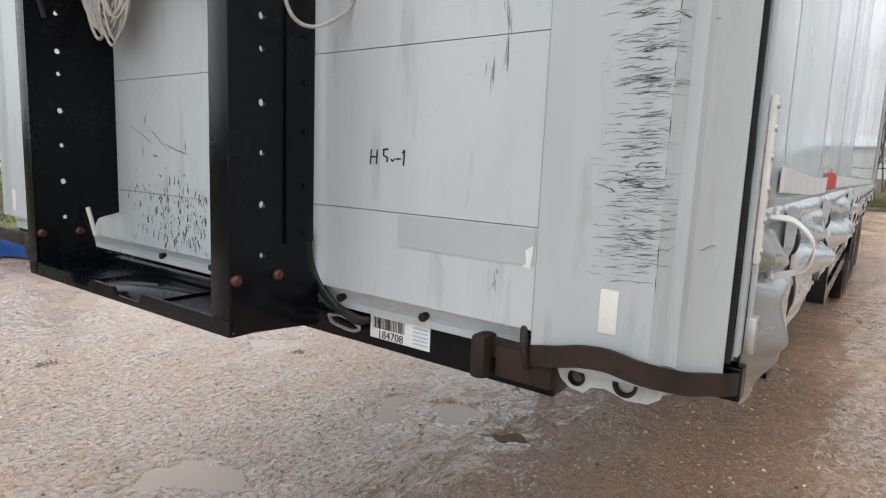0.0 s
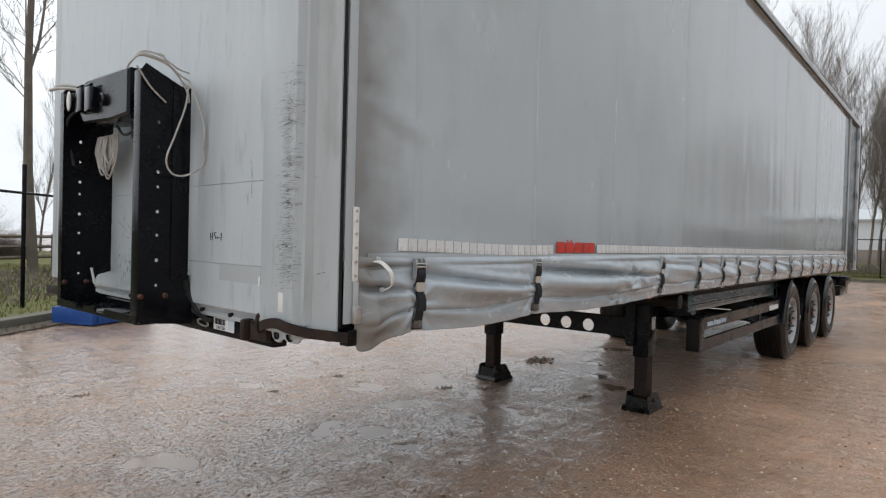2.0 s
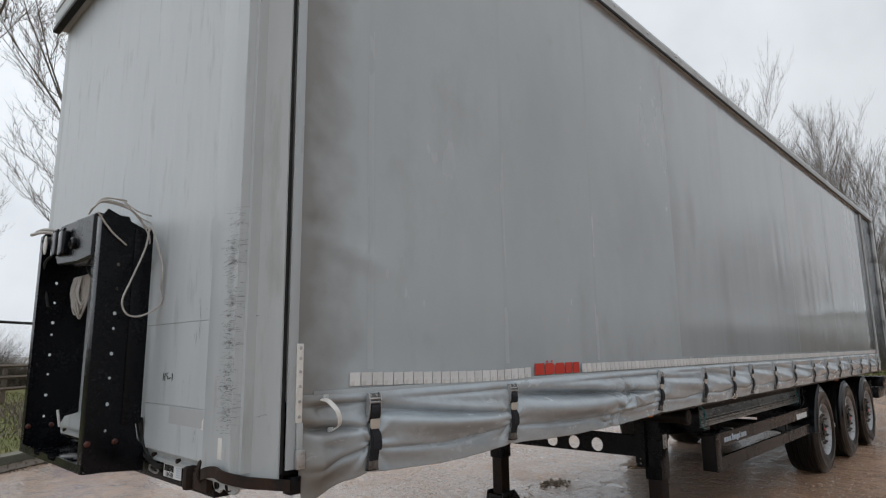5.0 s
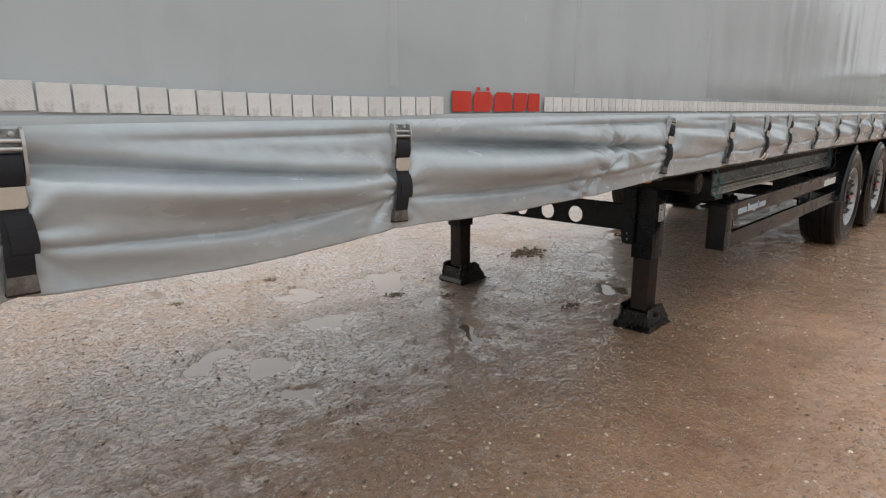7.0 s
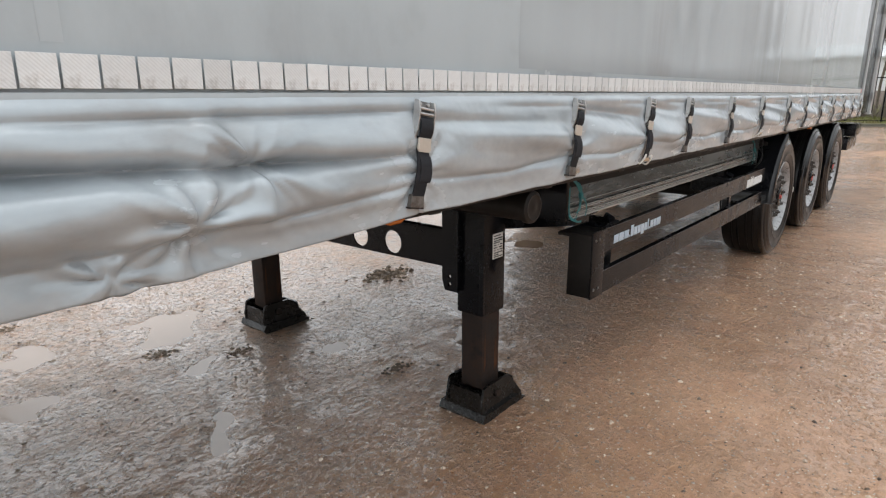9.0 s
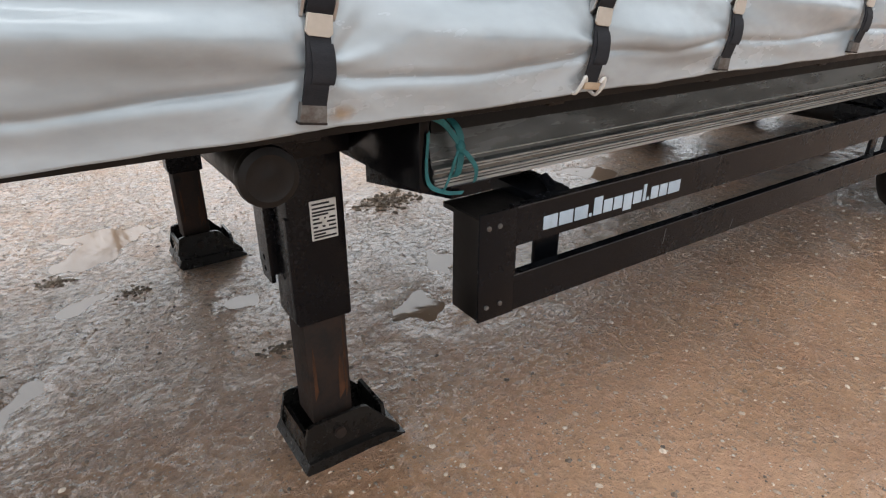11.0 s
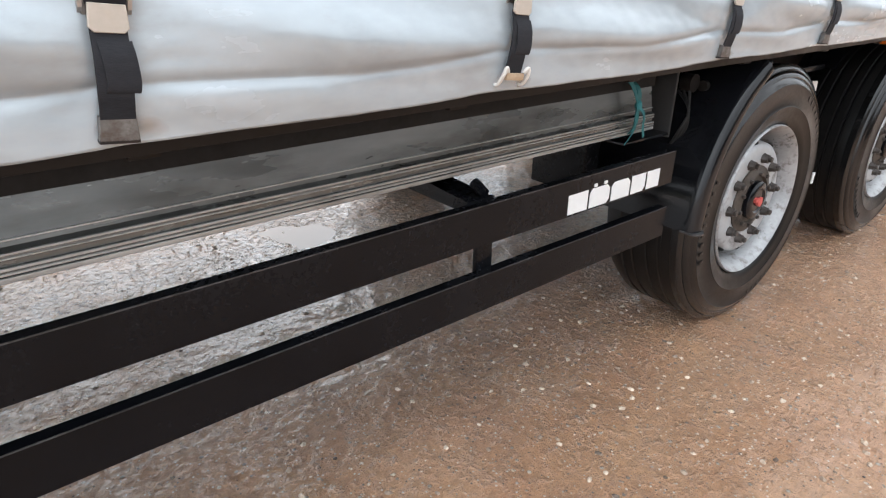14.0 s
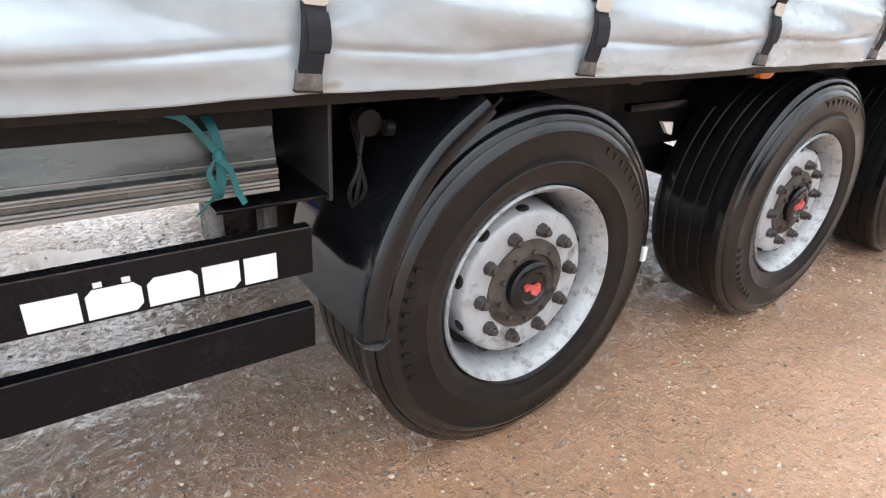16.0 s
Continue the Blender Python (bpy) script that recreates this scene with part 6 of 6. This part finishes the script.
    bm = prism([(-0.034, 0.012), (-0.02, 0.018), (0.004, 0.006), (0.022, 0.012), (0.026, -0.012), (0.012, -0.026), (-0.006, -0.016), (-0.014, 0.002), (-0.03, -0.002)], "xz", 0.0, 0.012)
    part("red_mark", bm, RED_CAP, root, smooth=False)
    return root


first = wheel()
HUBZ, HUBY = 0.518, 0.062
for k, x in enumerate(HUBS):
    m = pose(x, HUBY, HUBZ, 0, -37 * k, 0)
    if k == 0:
        first.matrix_basis = m
        w1 = first
    else:
        copy_thing(first, m)
for k, x in enumerate(HUBS):
    copy_thing(first, pose(x, WIDE - HUBY, HUBZ, 0, 20 * k, 180))
bm = box(0.472, 0.488, -0.006, 0.004, -0.02, 0.03, 0.001)
part("white_sticker", bm, LETTER, w1, "small white sidewall sticker")


def mudguard():
    line = [(6.918, 0.53), (6.929, 0.65), (6.959, 0.767), (7.019, 0.888), (7.10, 0.991), (7.21, 1.082)]
    pts = [(p.x, p.z) for p in smooth_line([(a, 0, b) for a, b in line], 6)]
    inner = [(a + 0.010, b - 0.004) for a, b in pts]
    guard = part("mudguard", prism(pts + inner[::-1], "xz", 0.055, 0.47), BLACK_GLOSS, trailer, "shiny black curved plastic mudguard")
    # rolled outer lip
    n, m = len(pts), 15
    P = np.zeros((n, m, 3))
    for k, (px, pz) in enumerate(pts):
        q0, q1 = pts[max(k - 1, 0)], pts[min(k + 1, n - 1)]
        tx, tz = q1[0] - q0[0], q1[1] - q0[1]
        h = math.hypot(tx, tz)
        for j in range(m):
            a = math.pi * (j / (m - 1))
            s = 0.034 * (1 - math.cos(a)) - 0.003
            P[k, j] = (px + tz / h * s, 0.058 - 0.036 * math.sin(a) ** 0.8 - 0.004 * math.exp(-((j - 9) / 1.2) ** 2), pz - tx / h * s)
    fl = new("lip", grid_mesh("lip", P, BLACK_GLOSS))
    fl.parent = guard
    part("lip_end", ribbon([(6.915, 0.05, 0.531), (6.945, 0.03, 0.5305), (6.985, 0.05, 0.53)], 0.05, 0.006, (0, 1, 0)), BARE_HIGHLIGHT, guard, "worn grey cut edge")
    part("edge_bead", hose([(a + 0.066, 0.052, b - 0.012) for a, b in line], 0.005), BLACK_GLOSS, guard)
    v = part("valve_block", rod((7.0, 0.16, 1.01), (7.0, 0.20, 1.01), 0.03, 14), CHASSIS, trailer, "black brake valve with hoses")
    part("cap", rod((7.03, 0.15, 1.0), (7.05, 0.15, 1.0), 0.018, 12), CHASSIS, v)
    for k in range(3):
        part("hose", hose([(6.99, 0.17 + 0.03 * k, 1.0), (6.97, 0.15, 0.93), (6.99 - 0.02 * k, 0.16, 0.86), (6.98, 0.2, 0.80)], 0.005), CABLE_DARK, v)
    for x in (8.985, 10.42):
        arc = [(x + 0.57 * math.cos(radians(a)), HUBZ + 0.57 * math.sin(radians(a))) for a in range(86, 137, 5)]
        part("mudguard", prism(arc + [(a * 0.985 + x * 0.015, b * 0.985 + HUBZ * 0.015) for a, b in arc[::-1]], "xz", 0.30, 0.48), BLACK_GLOSS, trailer, "shiny black curved plastic mudguard")
    part("white_bracket", prism([(8.16, 0.90), (8.22, 0.895), (8.225, 0.85), (8.20, 0.858)], "xz", 0.235, 0.25), WHITE, trailer, "small white plastic bracket", smooth=False)
    part("mount_bar", box(8.0, 8.3, 0.25, 0.28, 0.94, 0.965, 0.004), BLACK, trailer, "black mudguard mounting bar")


mudguard()
for x, y, z in ((2.61, 0.065, 1.1), (5.49, 0.068, 1.108), (8.40, 0.08, 1.085)):
    m = part("side_marker", prism([(x - 0.045, z), (x - 0.035, z - 0.016), (x - 0.02, z - 0.022), (x + 0.02, z - 0.022), (x + 0.035, z - 0.016), (x + 0.045, z), (x + 0.035, z + 0.016), (x - 0.035, z + 0.016)], "xz", y - 0.03, y + 0.01, bevel=0.004), AMBER, trailer, "amber side marker lamp")
    part("base", box(x - 0.05, x + 0.05, y, y + 0.014, z - 0.022, z + 0.02), SEAL, m)


# ---------- loose cables on the front ----------
def cables():
    c = thing("cable_coil", "tangled pale cables slung over the black upright", "cable")
    r = random.Random(6)
    y = 0.785
    for k in range(5):
        part("cable", hose([(-0.64, y + 0.02 + 0.006 * k, 2.11 - 0.004 * k), (-0.60, y + 0.01 * r.random(), 2.145 + 0.004 * k), (-0.53 + 0.03 * r.random(), y, 2.13 + 0.014 * k * r.random()), (-0.46 - 0.02 * k, y - 0.012, 2.09 + 0.018 * k), (-0.425 - 0.012 * k, y - 0.02, 2.02 + 0.025 * k), (-0.42, y - 0.018, 1.99 + 0.03 * k)], 0.003, 7), CABLE, c)
    part("cable_loop", hose([(-0.425, 0.765, 2.06), (-0.44, 0.755, 1.97), (-0.485, 0.75, 1.84), (-0.515, 0.75, 1.75), (-0.495, 0.748, 1.695), (-0.44, 0.742, 1.69), (-0.375, 0.72, 1.74), (-0.352 - 0.035, 0.70, 1.81), (-0.385, 0.71, 1.90), (-0.405, 0.735, 2.0), (-0.425, 0.76, 2.08)], 0.0038, 8), CABLE, c)
    part("cable_end", hose([(-0.62, y, 2.10), (-0.56, 0.796, 2.03), (-0.50, 0.796, 1.98)], 0.0035), CABLE, c)
    d = thing("cable_coil", "hanging bundle of dirty pale cable loops", "cable")
    for k in range(15):
        w, h = 0.05 + 0.012 * r.random(), 0.13 + 0.09 * r.random()
        y0 = 1.56 + 0.009 * (k - 7)
        part("cable", hose([(-0.45 + 0.008 * r.random(), y0 + w, 1.93), (-0.46, y0 + w * 0.9, 1.93 - h * 0.6), (-0.45, y0 + 0.02 * r.random(), 1.93 - h), (-0.44, y0 - w * 0.7, 1.93 - h * 0.6), (-0.445, y0 - w, 1.93)], 0.0042, 7), CABLE, d)
    e = thing("air_hose", "black spiral air hose hanging from the coupling box", "hose")
    part("hose", hose([(-0.54, 1.62, 2.06), (-0.58, 1.70, 2.0), (-0.57, 1.715, 1.9), (-0.55, 1.70, 1.78)], 0.007), CABLE_DARK, e)
    part("hose", hose([(-0.5, 1.12, 1.94), (-0.5, 1.10, 1.86), (-0.47, 1.02, 1.82), (-0.44, 0.9, 1.83)], 0.009), CABLE_DARK, e)
    part("hose", hose([(-0.5, 1.30, 1.94), (-0.5, 1.2, 1.89), (-0.5, 1.0, 1.92), (-0.46, 0.88, 1.97)], 0.006), CABLE_DARK, e)
    part("cable", hose([(-0.61, 1.79, 2.165), (-0.58, 1.74, 2.175), (-0.5, 1.66, 2.16), (-0.46, 1.55, 2.12)], 0.009), CABLE, e)
    part("cable", hose([(-0.63, 1.80, 2.15), (-0.6, 1.72, 2.155), (-0.53, 1.62, 2.14), (-0.46, 1.5, 2.1)], 0.008), CABLE, e)


cables()


# ---------- yard edge ----------
def along(o, d, s, out, z):
    n = Vector((-d[1], d[0]))
    return (o[0] + d[0] * s + n.x * out, o[1] + d[1] * s + n.y * out, z)


EDGE_A = ((0.9, 8.95), (0.8, 0.6))
EDGE_B = ((34.0, 1.0), (0.287, -0.958))


def strip(name, edge, s0, s1, o0, o1, z0, z1, material, label, category, bevel=0.0):
    o, d = edge
    bm = bmesh.new()
    lo = [bm.verts.new(along(o, d, s, w, z0)) for s, w in ((s0, o0), (s1, o0), (s1, o1), (s0, o1))]
    hi = [bm.verts.new(along(o, d, s, w, z1)) for s, w in ((s0, o0), (s1, o0), (s1, o1), (s0, o1))]
    bm.faces.new(lo), bm.faces.new(hi)
    for i in range(4):
        bm.faces.new((lo[i], lo[(i + 1) % 4], hi[(i + 1) % 4], hi[i]))
    if bevel:
        bmesh.ops.bevel(bm, geom=list(bm.edges), offset=bevel, segments=2, affect="EDGES")
    return solid(name, bm, material, label, category, kind="structure", smooth=False)


def blades(name, edge, s0, s1, o0, o1, n, tall, z, material, label, category, seed):
    """Many small upright tufts as one sheet of stuff."""
    r = np.random.RandomState(seed)
    verts, faces = [], []
    o, d = edge
    for _ in range(n):
        x, y, _z = along(o, d, r.uniform(s0, s1), r.uniform(o0, o1), 0)
        a, h, w = r.uniform(0, 6.28), tall * r.uniform(0.4, 1.2), tall * 0.10
        lx, ly = r.normal() * tall * 0.35, r.normal() * tall * 0.35
        k = len(verts)
        c, s = math.cos(a) * w, math.sin(a) * w
        verts += [(x - c, y - s, z), (x + c, y + s, z), (x + lx * 0.5 + c * 0.6, y + ly * 0.5 + s * 0.6, z + h * 0.6), (x + lx, y + ly, z + h)]
        faces += [(k, k + 1, k + 2), (k, k + 2, k + 3)]
    me = bpy.data.meshes.new(name)
    me.from_pydata(verts, [], faces)
    me.materials.append(material)
    return tagged(new(name, me), label, category, kind="stuff")


for tag, edge, a, b in (("a", EDGE_A, -28, 30), ("b", EDGE_B, -30, 34)):
    strip("kerb", edge, a, b, 0.0, 0.28, -0.05, 0.13, CONCRETE, "mossy low concrete kerb at the yard's edge", "kerb", 0.012)
    strip("verge", edge, a, b, 0.28, 60, -0.05, 0.10, GRASS, "rough green winter grass verge", "verge")
    strip("soil_strip", edge, a, b, -0.42, 0.0, -0.05, 0.02, SOIL, "strip of dark soil and leaf litter", "soil")
blades("grass", EDGE_A, -10, 14, 0.3, 14, 34000, 0.08, 0.10, GRASS, "rough green winter grass", "grass", 5)
blades("weeds", EDGE_A, -8, 12, 1.6, 8, 4500, 0.2, 0.10, HEDGE, "dry brown weeds standing in the verge", "weeds", 8)
blades("leaf_litter", EDGE_A, -8, 12, -0.6, 0.5, 6000, 0.05, 0.01, SOIL, "brown dead leaves along the kerb", "litter", 6)
blades("grass", EDGE_B, -12, 12, 0.3, 10, 9000, 0.18, 0.10, GRASS, "rough green winter grass", "grass", 7)


def fence(edge, out, s_list, high, label, rails):
    o, d = edge
    f = thing("mesh_fence", label, "fence")
    for s in s_list:
        p = along(o, d, s, out, 0)
        part("post", box(p[0] - 0.03, p[0] + 0.03, p[1] - 0.03, p[1] + 0.03, 0.05, high + 0.5, 0.004), BLACK, f)
    for z in rails:
        part("rail", rod(along(o, d, s_list[0], out, z), along(o, d, s_list[-1], out, z), 0.024, 8), BLACK, f)
    # woven wire
    verts, faces = [], []
    step, s0, s1 = 0.09, s_list[0], s_list[-1]
    k = s0 - high
    while k < s1:
        for sgn in (1, -1):
            a = (k, 0.1) if sgn > 0 else (k + high, 0.1)
            b = (k + high, high) if sgn > 0 else (k, high)
            if a[0] < s0 or a[0] > s1 or b[0] < s0 or b[0] > s1:
                continue
            i = len(verts)
            p, q = Vector(along(o, d, a[0], out, a[1])), Vector(along(o, d, b[0], out, b[1]))
            w = Vector((0.0005, 0.0, 0.0005))
            verts += [p - w, p + w, q + w, q - w]
            faces.append((i, i + 1, i + 2, i + 3))
        k += step
    me = bpy.data.meshes.new("woven_wire")
    me.from_pydata([tuple(v) for v in verts], [], faces)
    me.materials.append(BLACK)
    w = new("woven_wire", me)
    w.parent = f
    tagged(w, "thin dark woven wire")


fence(EDGE_A, 1.1, [-9.7, -6.9, -4.1, -1.3, 1.5, 4.3, 7.1], 2.1, "black steel post and rail fence with woven wire", (2.1,))
fence(EDGE_B, 2.0, [-9, -6, -3, 0, 3, 6, 9], 2.1, "black steel post and rail fence with woven wire", (2.1, 0.2))


def paddock_fence():
    o, d = EDGE_A
    f = thing("paddock_fence", "weathered brown wooden paddock fence", "fence")
    for k in range(9):
        p = along(o, d, -12 + 3 * k, 8.6, 0)
        part("post", box(p[0] - 0.06, p[0] + 0.06, p[1] - 0.06, p[1] + 0.06, 0.05, 1.35, 0.01), WOOD, f)
    for z in (0.55, 0.9, 1.25):
        a, b = Vector(along(o, d, -13, 8.52, z)), Vector(along(o, d, 13, 8.52, z))
        part("rail", rod(a, b, 0.055, 4), WOOD, f, smooth=False)


paddock_fence()


def crate():
    c = thing("plastic_crate", "blue plastic crate lying by the kerb", "crate")
    m = pose(2.15, 9.0, 0, 0, 0, 25)
    for nm, b in (("base", box(-0.6, 0.6, -0.4, 0.4, 0.02, 0.05)), ("side", box(-0.6, 0.6, -0.4, -0.37, 0.05, 0.27, 0.008)), ("side", box(-0.6, 0.6, 0.37, 0.4, 0.05, 0.27, 0.008)),
                  ("end", box(-0.6, -0.57, -0.37, 0.37, 0.05, 0.27, 0.008)), ("end", box(0.57, 0.6, -0.37, 0.37, 0.05, 0.27, 0.008)), ("rim", box(-0.62, 0.62, -0.42, -0.40, 0.24, 0.28, 0.004))):
        bmesh.ops.transform(b, matrix=m, verts=b.verts)
        part(nm, b, BLUE, c)
    for k in range(5):
        b = box(-0.5 + 0.24 * k, -0.47 + 0.24 * k, -0.42, -0.39, 0.05, 0.25)
        bmesh.ops.transform(b, matrix=m, verts=b.verts)
        part("ridge", b, BLUE, c)


crate()


# ---------- bare trees ----------
def tree_mesh(height, seed, spread, trunk_r, levels=4, lean=0.0, low=0.3, reach=0.42):
    """Trunk and limbs as tapered tubes, then a crown of fine twigs: returns two meshes."""
    r = random.Random(seed)
    thick, thin = ([], []), ([], [])

    def tube(store, a, b, ra, rb, n):
        verts, faces = store
        d = (b - a).normalized()
        u = d.orthogonal().normalized()
        v = d.cross(u)
        o = len(verts)
        for p, rad in ((a, ra), (b, rb)):
            for k in range(n):
                t = 2 * math.pi * k / n
                verts.append(tuple(p + u * math.cos(t) * rad + v * math.sin(t) * rad))
        for k in range(n):
            faces.append((o + k, o + (k + 1) % n, o + n + (k + 1) % n, o + n + k))

    def grow(p, d, length, rad, level):
        segs = 5 if level < 2 else 3
        q, dd = p, d
        for i in range(segs):
            wob = Vector((r.gauss(0, 1), r.gauss(0, 1), r.gauss(0, 0.5))) * (0.055 + 0.03 * level)
            dd = (dd + wob + Vector((0, 0, 0.06 * level))).normalized()
            e = q + dd * length / segs
            ra, rb = rad * (1 - 0.75 * i / segs), rad * (1 - 0.75 * (i + 1) / segs)
            tube(thick if level < 2 else thin, q, e, ra, rb, 7 if level == 0 else (5 if level == 1 else 3))
            q = e
            if level < levels - 1:
                lo = low if level == 0 else 0.15
                if (i + 1) / segs > lo:
                    for _ in range(r.choice((2, 3)) if level == 0 else 2 + (level == 2)):
                        ang = r.uniform(0, 2 * math.pi)
                        side = (dd.orthogonal().normalized())
                        side.rotate(Matrix.Rotation(ang, 3, dd).to_quaternion())
                        nd = (dd * r.uniform(0.75, 1.1) + side * spread * r.uniform(0.6, 1.2)).normalized()
                        grow(q - dd * length / segs * r.uniform(0, 0.7), nd, length * r.uniform(reach - 0.1, reach + 0.1), max(rb * 0.5, 0.006), level + 1)
    grow(Vector((0, 0, -0.05)), Vector((lean, 0.0, 1)).normalized(), height, trunk_r, 0)
    made = []
    for nm, (verts, faces), m in (("trunk", thick, BARK), ("crown", thin, TWIG)):
        me = bpy.data.meshes.new(nm)
        me.from_pydata(verts, [], faces)
        me.materials.append(m)
        made.append(me)
    return made


def tree(meshes, m, label, group):
    t = thing("bare_tree", label, "tree", group)
    for nm, me in zip(("trunk", "crown"), meshes):
        ob = new(nm, me)
        ob.parent = t
    t.matrix_basis = m
    return t


big = tree_mesh(13, 3, 0.62, 0.12, 5)
tree(big, pose(*TREE1, 0, 0, 0, 40) @ Matrix.Scale(1.4, 4), "tall bare tree with spreading limbs", "trees behind the fence")
tree(big, pose(*TREE2, 0, 0, 0, 170), "tall bare tree with spreading limbs", "trees behind the fence")
kinds = [tree_mesh(13, s, 0.34, 0.15, 5, low=0.2, reach=0.46) for s in (11, 12, 13)]
rr = random.Random(9)
for k in range(24):
    x, y = 41 + 2.3 * k, 10.8 - 0.46 * k
    m = pose(x + rr.uniform(-1, 1), y + rr.uniform(-0.8, 0.8), 0, 0, 0, rr.uniform(0, 360)) @ Matrix.Scale(rr.uniform(0.8, 0.93), 4)
    tree(kinds[k % 3], m, "slender bare tree in a row", "row of trees")
for k in range(12):
    m = pose(-10 + 5 * k + rr.uniform(-1, 1), 46 + rr.uniform(-4, 4), 0, 0, 0, rr.uniform(0, 360)) @ Matrix.Scale(rr.uniform(0.5, 0.8), 4)
    tree(kinds[k % 3], m, "slender bare tree in a distant row", "distant trees")
# trees and a low hedge on the open side of the yard, seen only as reflections
for k in range(12):
    m = pose(24 + 8 * k, -18 - 0.4 * k + rr.uniform(-1, 1), 0, 0, 0, rr.uniform(0, 360)) @ Matrix.Scale(rr.uniform(0.65, 0.85), 4)
    tree(kinds[k % 3], m, "slender bare tree on the yard's open side", "yard trees")


def hedge(name, edge, s0, s1, out, high, n, seed, label, thick=0.006):
    r = np.random.RandomState(seed)
    o, d = edge
    verts, faces = [], []
    for _ in range(n):
        s, w = r.uniform(s0, s1), out + r.normal() * 0.6
        p = Vector(along(o, d, s, w, 0.05))
        h = high * r.uniform(0.3, 1.0) * (0.75 + 0.35 * math.sin(s * 0.9) * math.sin(s * 0.37 + 1))
        q = p + Vector((r.normal() * 0.35 * high, r.normal() * 0.35 * high, h))
        i = len(verts)
        t = thick * (1 + 1.3 * r.uniform())
        verts += [p + Vector((t, 0, 0)), p - Vector((t, 0, 0)), q, p + Vector((0, t, 0)), p - Vector((0, t, 0))]
        faces += [(i, i + 1, i + 2), (i + 3, i + 4, i + 2)]
    me = bpy.data.meshes.new(name)
    me.from_pydata([tuple(v) for v in verts], [], faces)
    me.materials.append(HEDGE)
    tagged(new(name, me), label, "hedge", kind="stuff")


hedge("hedge", EDGE_A, -14, 20, 17, 3.4, 26000, 3, "tangled brown leafless hedge")
hedge("hedge", EDGE_B, -14, 14, 9, 1.6, 5000, 4, "tangled brown leafless hedge")
hedge("hedge", ((8, -13), (0.9986, -0.052)), 0, 140, 0, 4.2, 30000, 5, "tangled brown leafless hedge", 0.03)


def warehouse(name, x, y, turn, long, wide, tall, material, label):
    w = thing(name, label, "warehouse")
    m = pose(x, y, 0, 0, 0, turn)

    def put(nm, bm, mat, lab=""):
        bmesh.ops.transform(bm, matrix=m, verts=bm.verts)
        return part(nm, bm, mat, w, lab, smooth=False)
    put("wall", box(-long / 2, long / 2, -wide / 2, wide / 2, 0, tall), material)
    put("plinth", box(-long / 2 - 0.05, long / 2 + 0.05, -wide / 2 - 0.05, wide / 2 + 0.05, 0, tall * 0.3), CLAD_BROWN)
    put("roof", prism([(-wide / 2 - 0.4, tall), (0, tall + wide * 0.10), (wide / 2 + 0.4, tall), (wide / 2 + 0.4, tall + 0.25), (0, tall + wide * 0.10 + 0.25), (-wide / 2 - 0.4, tall + 0.25)], "yz", -long / 2 - 0.3, long / 2 + 0.3), GREY_DARK)
    for k in range(int(long / 2.5)):
        put("cladding_rib", box(-long / 2 + 2.5 * k + 1, -long / 2 + 2.5 * k + 1.08, -wide / 2 - 0.06, -wide / 2, tall * 0.3, tall), material)
    for k in range(3):
        put("door", box(-long / 2 + 6 + 9 * k, -long / 2 + 10 + 9 * k, -wide / 2 - 0.1, -wide / 2, 0, tall * 0.62), CLAD_BROWN)


warehouse("warehouse", 112, -2, 80, 46, 20, 6.0, CLAD, "long pale grey warehouse beyond the fence")
warehouse("warehouse", 60, -46, -20, 60, 22, 5.0, CLAD, "long pale grey warehouse on the open side of the yard")
